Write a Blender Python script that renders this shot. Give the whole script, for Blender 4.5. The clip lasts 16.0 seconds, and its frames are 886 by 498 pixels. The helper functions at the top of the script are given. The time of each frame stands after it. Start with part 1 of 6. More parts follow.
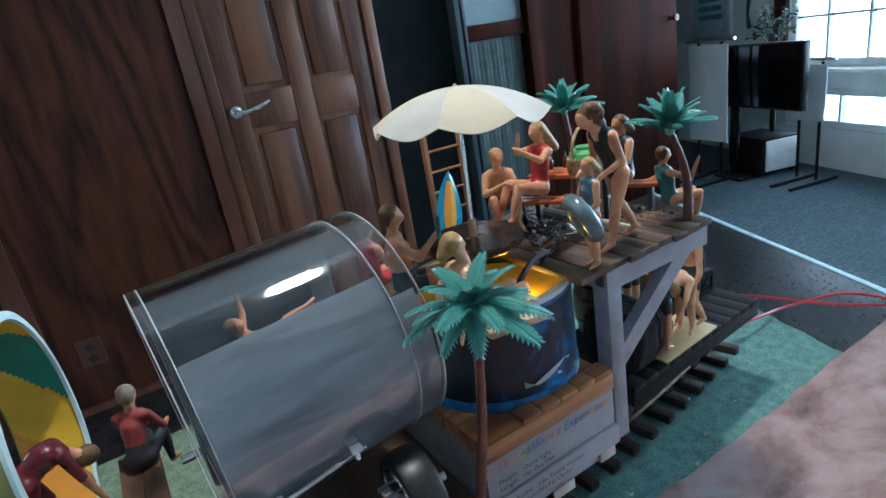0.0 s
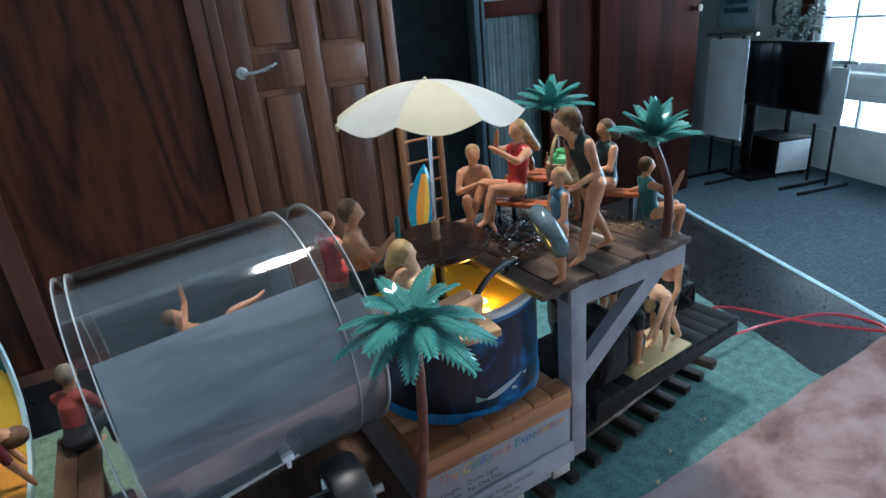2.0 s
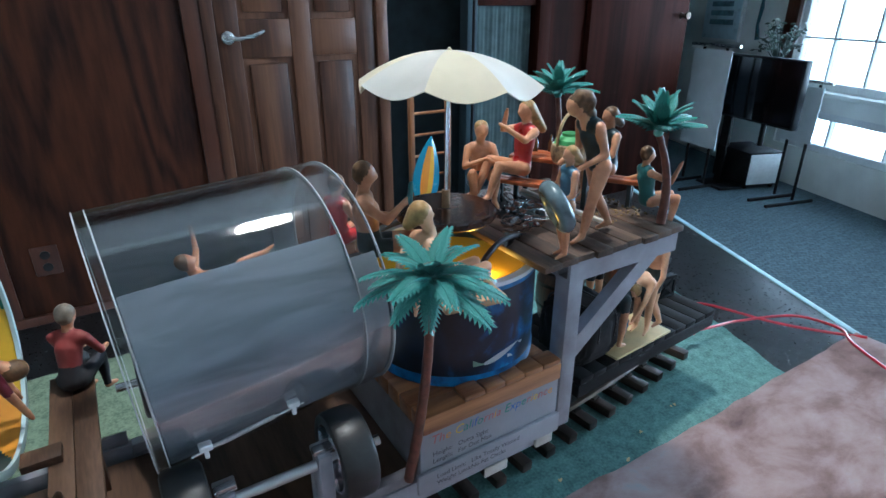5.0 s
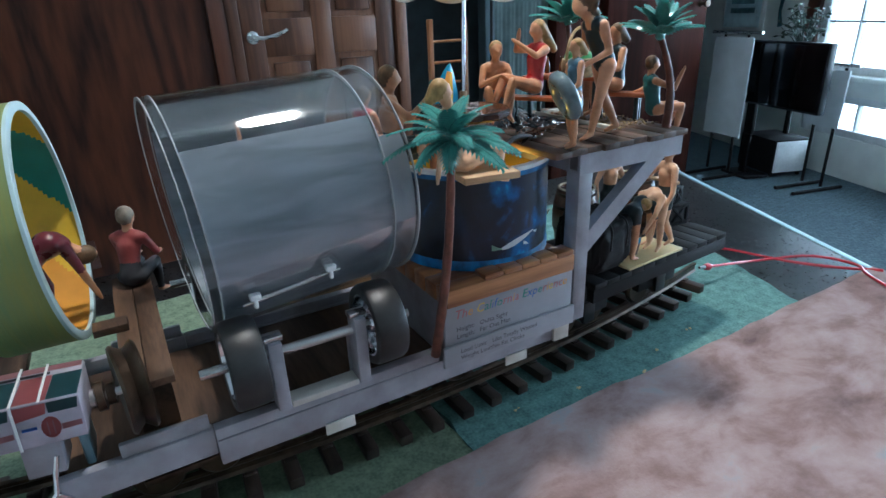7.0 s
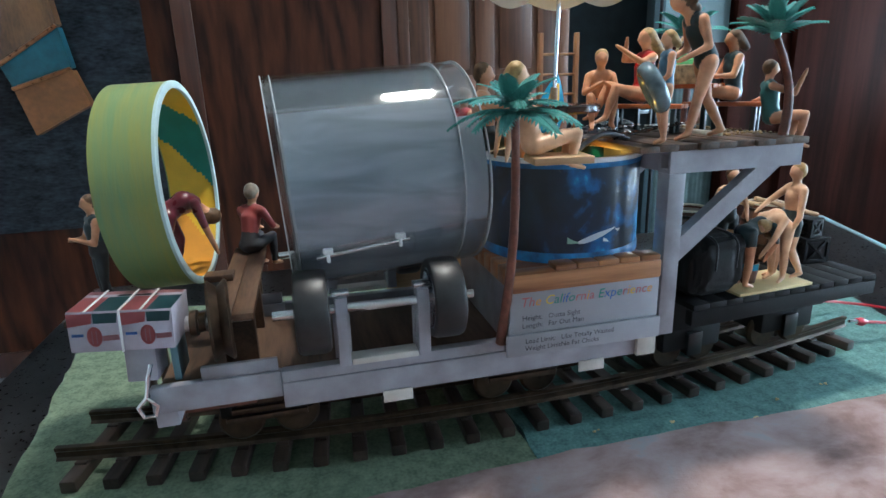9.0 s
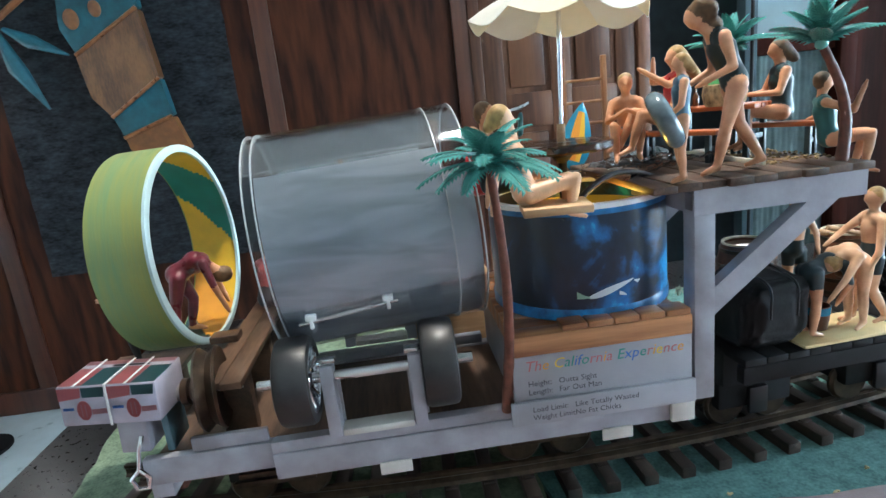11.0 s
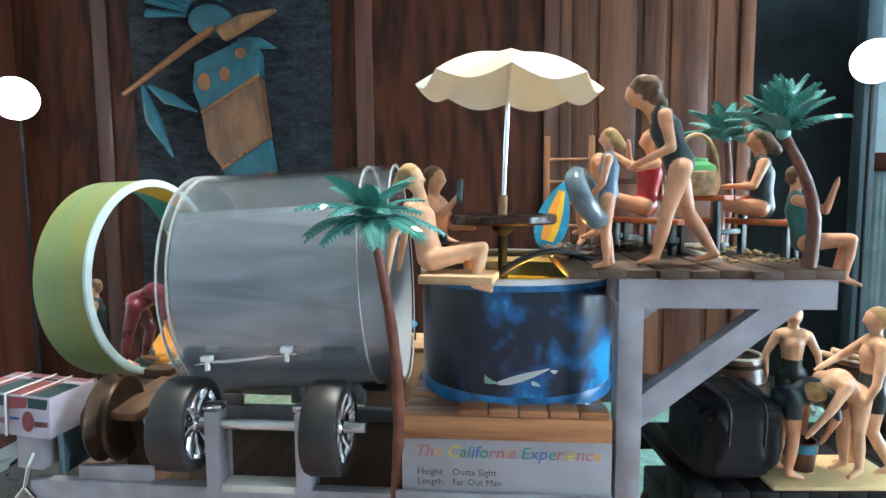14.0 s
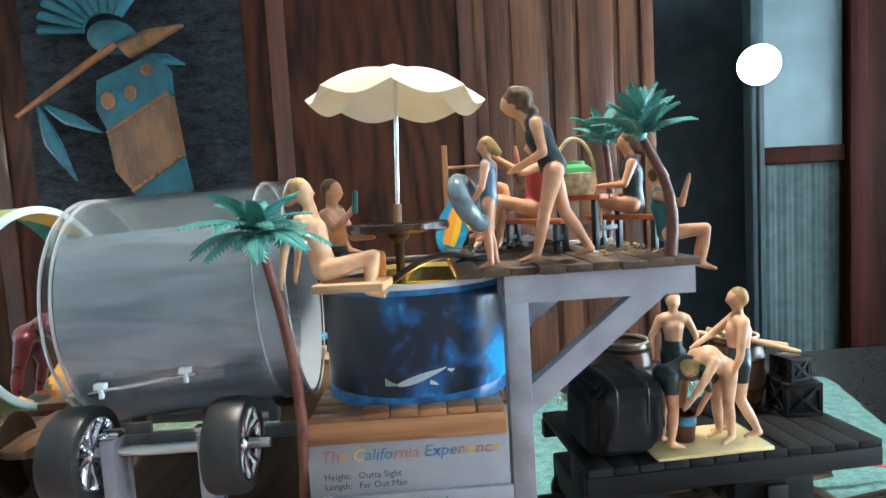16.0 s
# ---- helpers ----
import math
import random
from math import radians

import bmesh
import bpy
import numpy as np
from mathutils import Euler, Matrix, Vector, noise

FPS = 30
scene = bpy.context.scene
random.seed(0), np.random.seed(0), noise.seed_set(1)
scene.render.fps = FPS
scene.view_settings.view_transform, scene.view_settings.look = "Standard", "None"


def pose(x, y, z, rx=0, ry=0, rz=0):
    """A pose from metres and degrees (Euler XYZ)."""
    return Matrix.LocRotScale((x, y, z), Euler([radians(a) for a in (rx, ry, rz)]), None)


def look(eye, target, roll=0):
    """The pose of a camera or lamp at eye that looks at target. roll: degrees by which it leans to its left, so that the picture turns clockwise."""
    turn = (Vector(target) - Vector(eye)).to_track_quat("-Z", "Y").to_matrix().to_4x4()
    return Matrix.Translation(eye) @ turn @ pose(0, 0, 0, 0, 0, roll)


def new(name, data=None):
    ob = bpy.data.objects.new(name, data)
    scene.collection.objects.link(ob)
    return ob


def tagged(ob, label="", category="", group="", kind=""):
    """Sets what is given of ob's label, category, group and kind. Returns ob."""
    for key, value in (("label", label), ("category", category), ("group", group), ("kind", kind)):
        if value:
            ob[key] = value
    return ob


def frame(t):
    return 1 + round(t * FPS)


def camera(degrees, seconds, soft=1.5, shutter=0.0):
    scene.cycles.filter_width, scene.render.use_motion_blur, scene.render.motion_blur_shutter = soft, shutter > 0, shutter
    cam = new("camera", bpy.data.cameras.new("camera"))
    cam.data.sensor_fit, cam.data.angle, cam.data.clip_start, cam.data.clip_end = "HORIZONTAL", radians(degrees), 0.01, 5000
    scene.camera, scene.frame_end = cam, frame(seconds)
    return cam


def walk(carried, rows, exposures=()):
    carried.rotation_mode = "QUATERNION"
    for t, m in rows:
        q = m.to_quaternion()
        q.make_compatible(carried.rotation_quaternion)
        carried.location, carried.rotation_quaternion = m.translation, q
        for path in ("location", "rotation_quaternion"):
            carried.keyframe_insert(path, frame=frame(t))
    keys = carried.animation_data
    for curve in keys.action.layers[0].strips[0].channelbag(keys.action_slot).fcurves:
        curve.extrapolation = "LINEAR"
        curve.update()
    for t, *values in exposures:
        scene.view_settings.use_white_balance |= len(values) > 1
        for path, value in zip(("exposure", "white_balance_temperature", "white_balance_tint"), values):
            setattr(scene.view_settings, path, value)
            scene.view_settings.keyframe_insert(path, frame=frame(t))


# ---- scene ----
cam = camera(76.0, 16.0, soft=1.5)
PATH = [
    (0, (-0.1250, -0.2275, 0.3422), (0.0381, 0.0594, 0.2259), -9.66),
    (0.5, (-0.1166, -0.2278, 0.3427), (0.0456, 0.0596, 0.2260), -8.27),
    (1, (-0.1057, -0.2266, 0.3451), (0.0554, 0.0613, 0.2284), -8.19),
    (1.5, (-0.0976, -0.2242, 0.3474), (0.0603, 0.0617, 0.2215), -6.72),
    (2, (-0.0925, -0.2231, 0.3480), (0.0646, 0.0613, 0.2177), -5.52),
    (2.5, (-0.0913, -0.2249, 0.3454), (0.0667, 0.0594, 0.2160), -4.18),
    (3, (-0.0932, -0.2300, 0.3395), (0.0709, 0.0550, 0.2197), -4.69),
    (5.5, (-0.1286, -0.2230, 0.3429), (0.0422, 0.0482, 0.2024), 0.44),
    (6, (-0.1407, -0.2319, 0.3323), (0.0316, 0.0389, 0.1927), 0.07),
    (6.5, (-0.1461, -0.2472, 0.3154), (0.0231, 0.0252, 0.1753), -1.63),
    (7, (-0.1453, -0.2708, 0.2914), (0.0135, 0.0104, 0.1564), -2.28),
    (7.5, (-0.1466, -0.2929, 0.2691), (-0.0048, -0.0004, 0.1392), -3.16),
    (8, (-0.1460, -0.3053, 0.2521), (-0.0391, 0.0042, 0.1285), -3.05),
    (8.5, (-0.1307, -0.3079, 0.2430), (-0.0360, 0.0096, 0.1303), -1.79),
    (9, (-0.1113, -0.3093, 0.2484), (-0.0327, 0.0177, 0.1516), -1.89),
    (9.5, (-0.0886, -0.3092, 0.2581), (-0.0302, 0.0246, 0.1706), -2.98),
    (10, (-0.0784, -0.3022, 0.2639), (-0.0280, 0.0334, 0.1785), -3.85),
    (12.5, (0.0058, -0.2822, 0.2458), (-0.0181, 0.0607, 0.1799), -6.83),
    (13, (0.0180, -0.2828, 0.2412), (-0.0083, 0.0622, 0.1882), -3.99),
    (13.5, (0.0306, -0.2775, 0.2441), (0.0029, 0.0688, 0.2019), -1.50),
    (14, (0.0430, -0.2749, 0.2447), (0.0136, 0.0723, 0.2121), -0.41),
    (14.5, (0.0556, -0.2755, 0.2415), (0.0285, 0.0726, 0.2176), -0.52),
    (15, (0.0659, -0.2773, 0.2426), (0.0435, 0.0712, 0.2180), -1.44),
    (15.5, (0.0662, -0.2813, 0.2431), (0.0592, 0.0677, 0.2165), -2.35),
    (16, (0.0630, -0.2856, 0.2436), (0.0753, 0.0631, 0.2158), -3.28),
]
SHOTS = [(0, 0.12, 5650), (3, 0.12, 5650), (5.5, 0.22, 5450), (7.5, 0.2, 5750), (8.5, 0.35, 5850), (10, 0.68, 6050), (12.5, 1.05, 6200), (16, 1.1, 6350)]
walk(cam, [(t, look(eye, target, roll)) for t, eye, target, roll in PATH], [(t, stops, kelvin, 9) for t, stops, kelvin in SHOTS])

# ---- light: overcast daylight behind the far windows, a ceiling lamp, two work lamps ----
world = bpy.data.worlds.new("sky")
scene.world = world
world.use_nodes = True
_wn = world.node_tree.nodes
_sky = _wn.new("ShaderNodeTexSky")
_sky.sky_type, _sky.sun_disc = "NISHITA", False
_sky.sun_elevation, _sky.sun_rotation = radians(32), radians(110)
world.node_tree.links.new(_sky.outputs[0], _wn["Background"].inputs[0])
_wn["Background"].inputs[1].default_value = 0.12
sun = new("sun", bpy.data.lights.new("sun", "SUN"))
sun.data.energy, sun.data.angle, sun.data.color = 1.0, radians(12), (1.0, 0.95, 0.88)
sun.matrix_world = look((12, 5, 8), (4, 1, 0))


def area_lamp(name, eye, target, w, h, watts, colour):
    lamp = new(name, bpy.data.lights.new(name, "AREA"))
    lamp.data.shape, lamp.data.size, lamp.data.size_y = "ELLIPSE", w, h
    lamp.data.energy, lamp.data.color = watts, colour
    lamp.matrix_world = look(eye, target)
    return lamp


area_lamp("window_light", (3.62, 0.3, 0.6), (0.0, 0.2, -0.1), 3.2, 1.3, 5, (0.5, 0.78, 1.0))
area_lamp("pendant_light", (0.085, 0.1, 0.985), (0.085, 0.1, 0.0), 0.1, 0.06, 5.4, (1.0, 0.92, 0.8))
led_light = new("led_light", bpy.data.lights.new("led_light", "POINT"))
led_light.data.energy, led_light.data.color, led_light.data.shadow_soft_size = 0.03, (1.0, 0.62, 0.1), 0.004
led_light.location = (0.0685, 0.024, 0.1985)


# ---- materials ----
def mat(name, base, rough=0.6, metal=0.0, vary=0.12, scale=40.0, bump=0.0, bscale=None, coat=0.0, tint=None, rvary=0.1, stretch=None, spec=0.5):
    m = bpy.data.materials.new(name)
    m.use_nodes = True
    nt = m.node_tree
    n, l = nt.nodes, nt.links
    p = n["Principled BSDF"]
    tc = n.new("ShaderNodeTexCoord")
    mp = n.new("ShaderNodeMapping")
    l.new(tc.outputs["Object"], mp.inputs["Vector"])
    if stretch:
        mp.inputs["Scale"].default_value = stretch
    big, small = n.new("ShaderNodeTexNoise"), n.new("ShaderNodeTexNoise")
    big.inputs["Scale"].default_value, small.inputs["Scale"].default_value = scale * 0.22, scale
    big.inputs["Detail"].default_value, small.inputs["Detail"].default_value = 3, 6
    for t in (big, small):
        l.new(mp.outputs[0], t.inputs["Vector"])
    add = n.new("ShaderNodeMath")
    add.operation = "ADD"
    l.new(big.outputs["Fac"], add.inputs[0])
    l.new(small.outputs["Fac"], add.inputs[1])
    ramp = n.new("ShaderNodeMapRange")
    ramp.inputs["From Min"].default_value, ramp.inputs["From Max"].default_value = 0.7, 1.3
    l.new(add.outputs[0], ramp.inputs["Value"])
    mix = n.new("ShaderNodeMix")
    mix.data_type = "RGBA"
    lo = tint or tuple(c * (1 - 2.2 * vary) for c in base)
    hi = tuple(min(1, c * (1 + vary)) for c in base)
    mix.inputs[6].default_value, mix.inputs[7].default_value = (*lo, 1), (*hi, 1)
    l.new(ramp.outputs[0], mix.inputs[0])
    l.new(mix.outputs[2], p.inputs["Base Color"])
    rr = n.new("ShaderNodeMapRange")
    rr.inputs["To Min"].default_value, rr.inputs["To Max"].default_value = max(0.02, rough - rvary), min(1, rough + rvary)
    l.new(small.outputs["Fac"], rr.inputs["Value"])
    l.new(rr.outputs[0], p.inputs["Roughness"])
    p.inputs["Metallic"].default_value = metal
    p.inputs["Coat Weight"].default_value = coat
    p.inputs["Specular IOR Level"].default_value = spec
    if bump:
        b, t = n.new("ShaderNodeBump"), n.new("ShaderNodeTexNoise")
        t.inputs["Scale"].default_value, t.inputs["Detail"].default_value = bscale or scale * 3, 4
        l.new(mp.outputs[0], t.inputs["Vector"])
        b.inputs["Strength"].default_value, b.inputs["Distance"].default_value = bump, 0.2 / (bscale or scale * 3)
        l.new(t.outputs["Fac"], b.inputs["Height"])
        l.new(b.outputs[0], p.inputs["Normal"])
    return m


def wood(name, light, dark, scale=6.0, along=(1, 1, 0.06), rough=0.4, bump=0.15, coat=0.0, rings=3.0):
    """Grain that runs along the axis whose factor is small."""
    m = bpy.data.materials.new(name)
    m.use_nodes = True
    n, l = m.node_tree.nodes, m.node_tree.links
    p = n["Principled BSDF"]
    tc, mp, oi = n.new("ShaderNodeTexCoord"), n.new("ShaderNodeMapping"), n.new("ShaderNodeObjectInfo")
    l.new(tc.outputs["Object"], mp.inputs["Vector"])
    mp.inputs["Scale"].default_value = along
    off = n.new("ShaderNodeVectorMath")
    off.operation = "MULTIPLY_ADD"
    off.inputs[1].default_value = (7.3, 3.1, 5.7)
    l.new(oi.outputs["Random"], off.inputs[0])
    l.new(mp.outputs[0], off.inputs[2])
    warp = n.new("ShaderNodeTexNoise")
    warp.inputs["Scale"].default_value, warp.inputs["Detail"].default_value = scale, 3
    l.new(off.outputs[0], warp.inputs["Vector"])
    fine = n.new("ShaderNodeTexNoise")
    fine.inputs["Scale"].default_value, fine.inputs["Detail"].default_value = scale * 14, 5
    l.new(off.outputs[0], fine.inputs["Vector"])
    mul = n.new("ShaderNodeMath")
    mul.operation = "MULTIPLY"
    mul.inputs[1].default_value = rings * 6.28
    l.new(warp.outputs["Fac"], mul.inputs[0])
    sn = n.new("ShaderNodeMath")
    sn.operation = "SINE"
    l.new(mul.outputs[0], sn.inputs[0])
    s2 = n.new("ShaderNodeMath")
    s2.operation = "MULTIPLY_ADD"
    s2.inputs[1].default_value, s2.inputs[2].default_value = 0.28, 0.0
    l.new(sn.outputs[0], s2.inputs[0])
    ad = n.new("ShaderNodeMath")
    ad.operation = "ADD"
    l.new(s2.outputs[0], ad.inputs[0])
    l.new(fine.outputs["Fac"], ad.inputs[1])
    mr = n.new("ShaderNodeMapRange")
    mr.inputs["From Min"].default_value, mr.inputs["From Max"].default_value = 0.15, 0.85
    l.new(ad.outputs[0], mr.inputs["Value"])
    mix = n.new("ShaderNodeMix")
    mix.data_type = "RGBA"
    mix.inputs[6].default_value, mix.inputs[7].default_value = (*dark, 1), (*light, 1)
    l.new(mr.outputs[0], mix.inputs[0])
    l.new(mix.outputs[2], p.inputs["Base Color"])
    p.inputs["Roughness"].default_value = rough
    p.inputs["Coat Weight"].default_value = coat
    b = n.new("ShaderNodeBump")
    b.inputs["Strength"].default_value, b.inputs["Distance"].default_value = bump, 0.01 / scale
    l.new(ad.outputs[0], b.inputs["Height"])
    l.new(b.outputs[0], p.inputs["Normal"])
    return m


def clear(name, tint=(1, 1, 1), gloss=0.9, base=0.02, rough=0.04):
    """Thin clear plastic: light passes, and the surface mirrors by its angle."""
    m = bpy.data.materials.new(name)
    m.use_nodes = True
    n, l = m.node_tree.nodes, m.node_tree.links
    n.remove(n["Principled BSDF"])
    tr, gl, fr, mx, mp = (n.new(k) for k in ("ShaderNodeBsdfTransparent", "ShaderNodeBsdfGlossy", "ShaderNodeFresnel", "ShaderNodeMixShader", "ShaderNodeMath"))
    tr.inputs[0].default_value = (*tint, 1)
    gl.inputs["Roughness"].default_value = rough
    fr.inputs[0].default_value = 1.45
    mp.operation = "MULTIPLY_ADD"
    mp.inputs[1].default_value, mp.inputs[2].default_value = gloss, base
    l.new(fr.outputs[0], mp.inputs[0])
    l.new(mp.outputs[0], mx.inputs[0])
    l.new(tr.outputs[0], mx.inputs[1])
    l.new(gl.outputs[0], mx.inputs[2])
    l.new(mx.outputs[0], n["Material Output"].inputs[0])
    return m


def glow(name, colour, power):
    m = bpy.data.materials.new(name)
    m.use_nodes = True
    p = m.node_tree.nodes["Principled BSDF"]
    p.inputs["Base Color"].default_value = (*colour, 1)
    p.inputs["Emission Color"].default_value = (*colour, 1)
    p.inputs["Emission Strength"].default_value = power
    return m


def over(m, scale, stops, twist=0.8, stretch=(1, 1, 1), fine=0.5):
    """Replaces the colour by patches of several tones."""
    n, l = m.node_tree.nodes, m.node_tree.links
    tc, mp, no, rp = n.new("ShaderNodeTexCoord"), n.new("ShaderNodeMapping"), n.new("ShaderNodeTexNoise"), n.new("ShaderNodeValToRGB")
    l.new(tc.outputs["Object"], mp.inputs["Vector"])
    mp.inputs["Scale"].default_value = stretch
    no.inputs["Scale"].default_value, no.inputs["Detail"].default_value, no.inputs["Distortion"].default_value = scale, 8, twist
    no.inputs["Roughness"].default_value = fine
    l.new(mp.outputs[0], no.inputs["Vector"])
    e = rp.color_ramp.elements
    e[0].position, e[0].color = stops[0][0], (*stops[0][1], 1)
    e[1].position, e[1].color = stops[-1][0], (*stops[-1][1], 1)
    for p, c in stops[1:-1]:
        e.new(p).color = (*c, 1)
    l.new(no.outputs["Fac"], rp.inputs[0])
    l.new(rp.outputs[0], n["Principled BSDF"].inputs["Base Color"])
    return m


def flecked(m):
    """Pale mineral flecks in a dark stone."""
    n, l = m.node_tree.nodes, m.node_tree.links
    tc, vo, no, lt, mx, ad = (n.new(k) for k in ("ShaderNodeTexCoord", "ShaderNodeTexVoronoi", "ShaderNodeTexNoise", "ShaderNodeMath", "ShaderNodeMix", "ShaderNodeMath"))
    vo.inputs["Scale"].default_value = 75
    no.inputs["Scale"].default_value = 22
    l.new(tc.outputs["Object"], vo.inputs["Vector"])
    l.new(tc.outputs["Object"], no.inputs["Vector"])
    ad.operation = "MULTIPLY_ADD"
    ad.inputs[1].default_value = 0.9
    l.new(vo.outputs["Distance"], ad.inputs[0])
    l.new(no.outputs["Fac"], ad.inputs[2])
    lt.operation = "LESS_THAN"
    lt.inputs[1].default_value = 0.44
    l.new(ad.outputs[0], lt.inputs[0])
    mx.data_type = "RGBA"
    p = n["Principled BSDF"]
    l.new(p.inputs["Base Color"].links[0].from_socket, mx.inputs[6])
    mx.inputs[7].default_value = (0.16, 0.18, 0.19, 1)
    l.new(lt.outputs[0], mx.inputs[0])
    l.new(mx.outputs[2], p.inputs["Base Color"])
    return m


M = {}
M["panel"] = wood("panel_wood", (0.07, 0.019, 0.0075), (0.016, 0.0043, 0.0023), 3.0, (1, 1, 0.16), 0.5, 0.06, 0.0, 9)
M["trim"] = wood("trim_wood", (0.1, 0.03, 0.014), (0.045, 0.013, 0.007), 5.0, (1, 1, 0.05), 0.35, 0.08, 0.2)
M["door"] = wood("door_wood", (0.17, 0.07, 0.036), (0.06, 0.023, 0.013), 5.0, (1, 1, 0.06), 0.42, 0.1, 0.1, 3)
M["dark_door"] = wood("dark_door_wood", (0.045, 0.012, 0.008), (0.018, 0.006, 0.004), 4.0, (1, 1, 0.06), 0.62, 0.1, 0.0, 3)
for _w, _s in (("panel", 0.2), ("door", 0.22), ("dark_door", 0.03)):
    M[_w].node_tree.nodes["Principled BSDF"].inputs["Specular IOR Level"].default_value = _s
M["rug"] = mat("rug_wool", (0.042, 0.048, 0.058), 0.95, 0, 0.4, 120, 1.0, 160, stretch=(0.4, 1, 1))
M["teal"] = mat("teal_paint", (0.012, 0.085, 0.11), 0.45, 0, 0.2, 30, 0.1)
M["carved"] = wood("carved_wood", (0.2, 0.085, 0.03), (0.08, 0.032, 0.013), 9, (1, 1, 0.3), 0.3, 0.3, 0.4)
M["copper"] = mat("copper_paint", (0.35, 0.14, 0.06), 0.3, 0.6, 0.2, 40)
M["granite"] = flecked(mat("black_stone", (0.014, 0.016, 0.018), 0.3, 0, 0.6, 220, 0, spec=0.2))
M["mat_teal"] = mat("teal_felt", (0.15, 0.3, 0.275), 0.95, 0, 0.22, 420, 1.0, 520, tint=(0.06, 0.15, 0.145))
M["mat_olive"] = mat("olive_felt", (0.2, 0.26, 0.17), 0.95, 0, 0.22, 420, 1.0, 520, tint=(0.1, 0.145, 0.095))
M["cloth"] = mat("pink_cloth", (0.5, 0.33, 0.31), 0.9, 0, 0.14, 22, 0.5, 500, tint=(0.4, 0.3, 0.31))
# pinks and browns are stains; the last blue-grey stop paints sheen on the folds
over(M["cloth"], 15, ((0.3, (0.16, 0.095, 0.088)), (0.43, (0.28, 0.175, 0.165)), (0.53, (0.38, 0.26, 0.25)), (0.63, (0.44, 0.33, 0.33)), (0.74, (0.31, 0.36, 0.42))), 0.25, (1, 1.5, 1), 0.62)
M["grey"] = mat("lavender_grey_paint", (0.34, 0.34, 0.385), 0.5, 0, 0.16, 60, 0.25, tint=(0.22, 0.21, 0.23))
M["tie"] = wood("dark_tie_wood", (0.06, 0.038, 0.028), (0.022, 0.014, 0.011), 40, (1, 0.1, 1), 0.45, 0.3)
M["float"] = mat("blue_grey_float_vinyl", (0.14, 0.2, 0.23), 0.18, 0, 0.3, 120, 0.3, 200, coat=0.2)
M["grey_edge"] = mat("pale_grey_paint", (0.6, 0.57, 0.52), 0.45, 0, 0.1, 90, 0.1)
M["deck"] = wood("varnished_plank", (0.45, 0.2, 0.08), (0.2, 0.075, 0.03), 30, (0.08, 1, 1), 0.3, 0.15, 0.4)
M["plank"] = wood("brown_plank", (0.14, 0.08, 0.05), (0.05, 0.03, 0.02), 40, (1, 0.1, 1), 0.55, 0.3)
M["pale_plank"] = wood("pale_plank", (0.62, 0.4, 0.22), (0.42, 0.25, 0.13), 40, (0.1, 1, 1), 0.55, 0.2)
M["yellow_ply"] = mat("yellow_ply", (0.72, 0.55, 0.28), 0.6, 0, 0.08, 90, 0.1)
M["mid_plank"] = wood("mid_brown_plank", (0.17, 0.095, 0.055), (0.07, 0.037, 0.022), 40, (1, 0.15, 1), 0.5, 0.2)
M["rubber"] = mat("black_rubber", (0.02, 0.02, 0.021), 0.42, 0, 0.2, 200, 0.15)
M["chrome"] = mat("chrome", (0.8, 0.82, 0.85), 0.12, 1.0, 0.05, 80, rvary=0.05)
M["steel"] = mat("brushed_steel", (0.62, 0.62, 0.62), 0.28, 1.0, 0.08, 160, stretch=(0.1, 1, 1))
M["bronze"] = mat("dark_bronze", (0.09, 0.06, 0.04), 0.35, 0.7, 0.3, 120)
M["black"] = mat("black_paint", (0.009, 0.009, 0.01), 0.68, 0, 0.25, 150, 0.3, spec=0.25)
M["black_plastic"] = mat("black_plastic", (0.012, 0.012, 0.014), 0.35, 0, 0.2, 60)
M["lime"] = mat("lime_paint", (0.17, 0.27, 0.12), 0.4, 0, 0.12, 60, 0.15, tint=(0.3, 0.31, 0.08), stretch=(5, 0.5, 0.5))
M["white"] = mat("white_plastic", (0.78, 0.8, 0.8), 0.4, 0, 0.05, 60)
M["orange_paint"] = mat("orange_paint", (0.75, 0.32, 0.03), 0.45, 0, 0.1, 60)
M["yellow_paint"] = mat("yellow_paint", (0.8, 0.5, 0.03), 0.45, 0, 0.1, 60)
M["brown_paint"] = mat("brown_paint", (0.2, 0.07, 0.02), 0.45, 0, 0.15, 60)
M["green_paint"] = mat("sea_green_paint", (0.02, 0.26, 0.2), 0.45, 0, 0.12, 60)
M["navy_paint"] = mat("navy_green_paint", (0.01, 0.05, 0.055), 0.45, 0, 0.12, 60)
M["frond"] = mat("sea_green_gloss_plastic", (0.1, 0.36, 0.3), 0.2, 0, 0.3, 300, 0.8, 520, tint=(0.025, 0.17, 0.17), coat=0.7)
M["trunk"] = mat("red_brown_trunk", (0.16, 0.055, 0.035), 0.45, 0, 0.25, 200, 0.4, 500)
M["skin"] = mat("painted_skin", (0.66, 0.34, 0.19), 0.36, 0, 0.16, 130, 0.12, 260, tint=(0.42, 0.18, 0.09))
M["pale_skin"] = mat("pale_painted_skin", (0.74, 0.46, 0.28), 0.38, 0, 0.14, 130, 0.12, 260, tint=(0.52, 0.27, 0.15))
M["brown_hair"] = mat("brown_hair_paint", (0.13, 0.07, 0.03), 0.5, 0, 0.3, 300, 0.8, 500)
M["fair_hair"] = mat("fair_hair_paint", (0.42, 0.25, 0.09), 0.5, 0, 0.25, 300, 0.8, 500)
M["grey_hair"] = mat("grey_brown_hair_paint", (0.24, 0.2, 0.15), 0.5, 0, 0.25, 300, 0.6, 500)
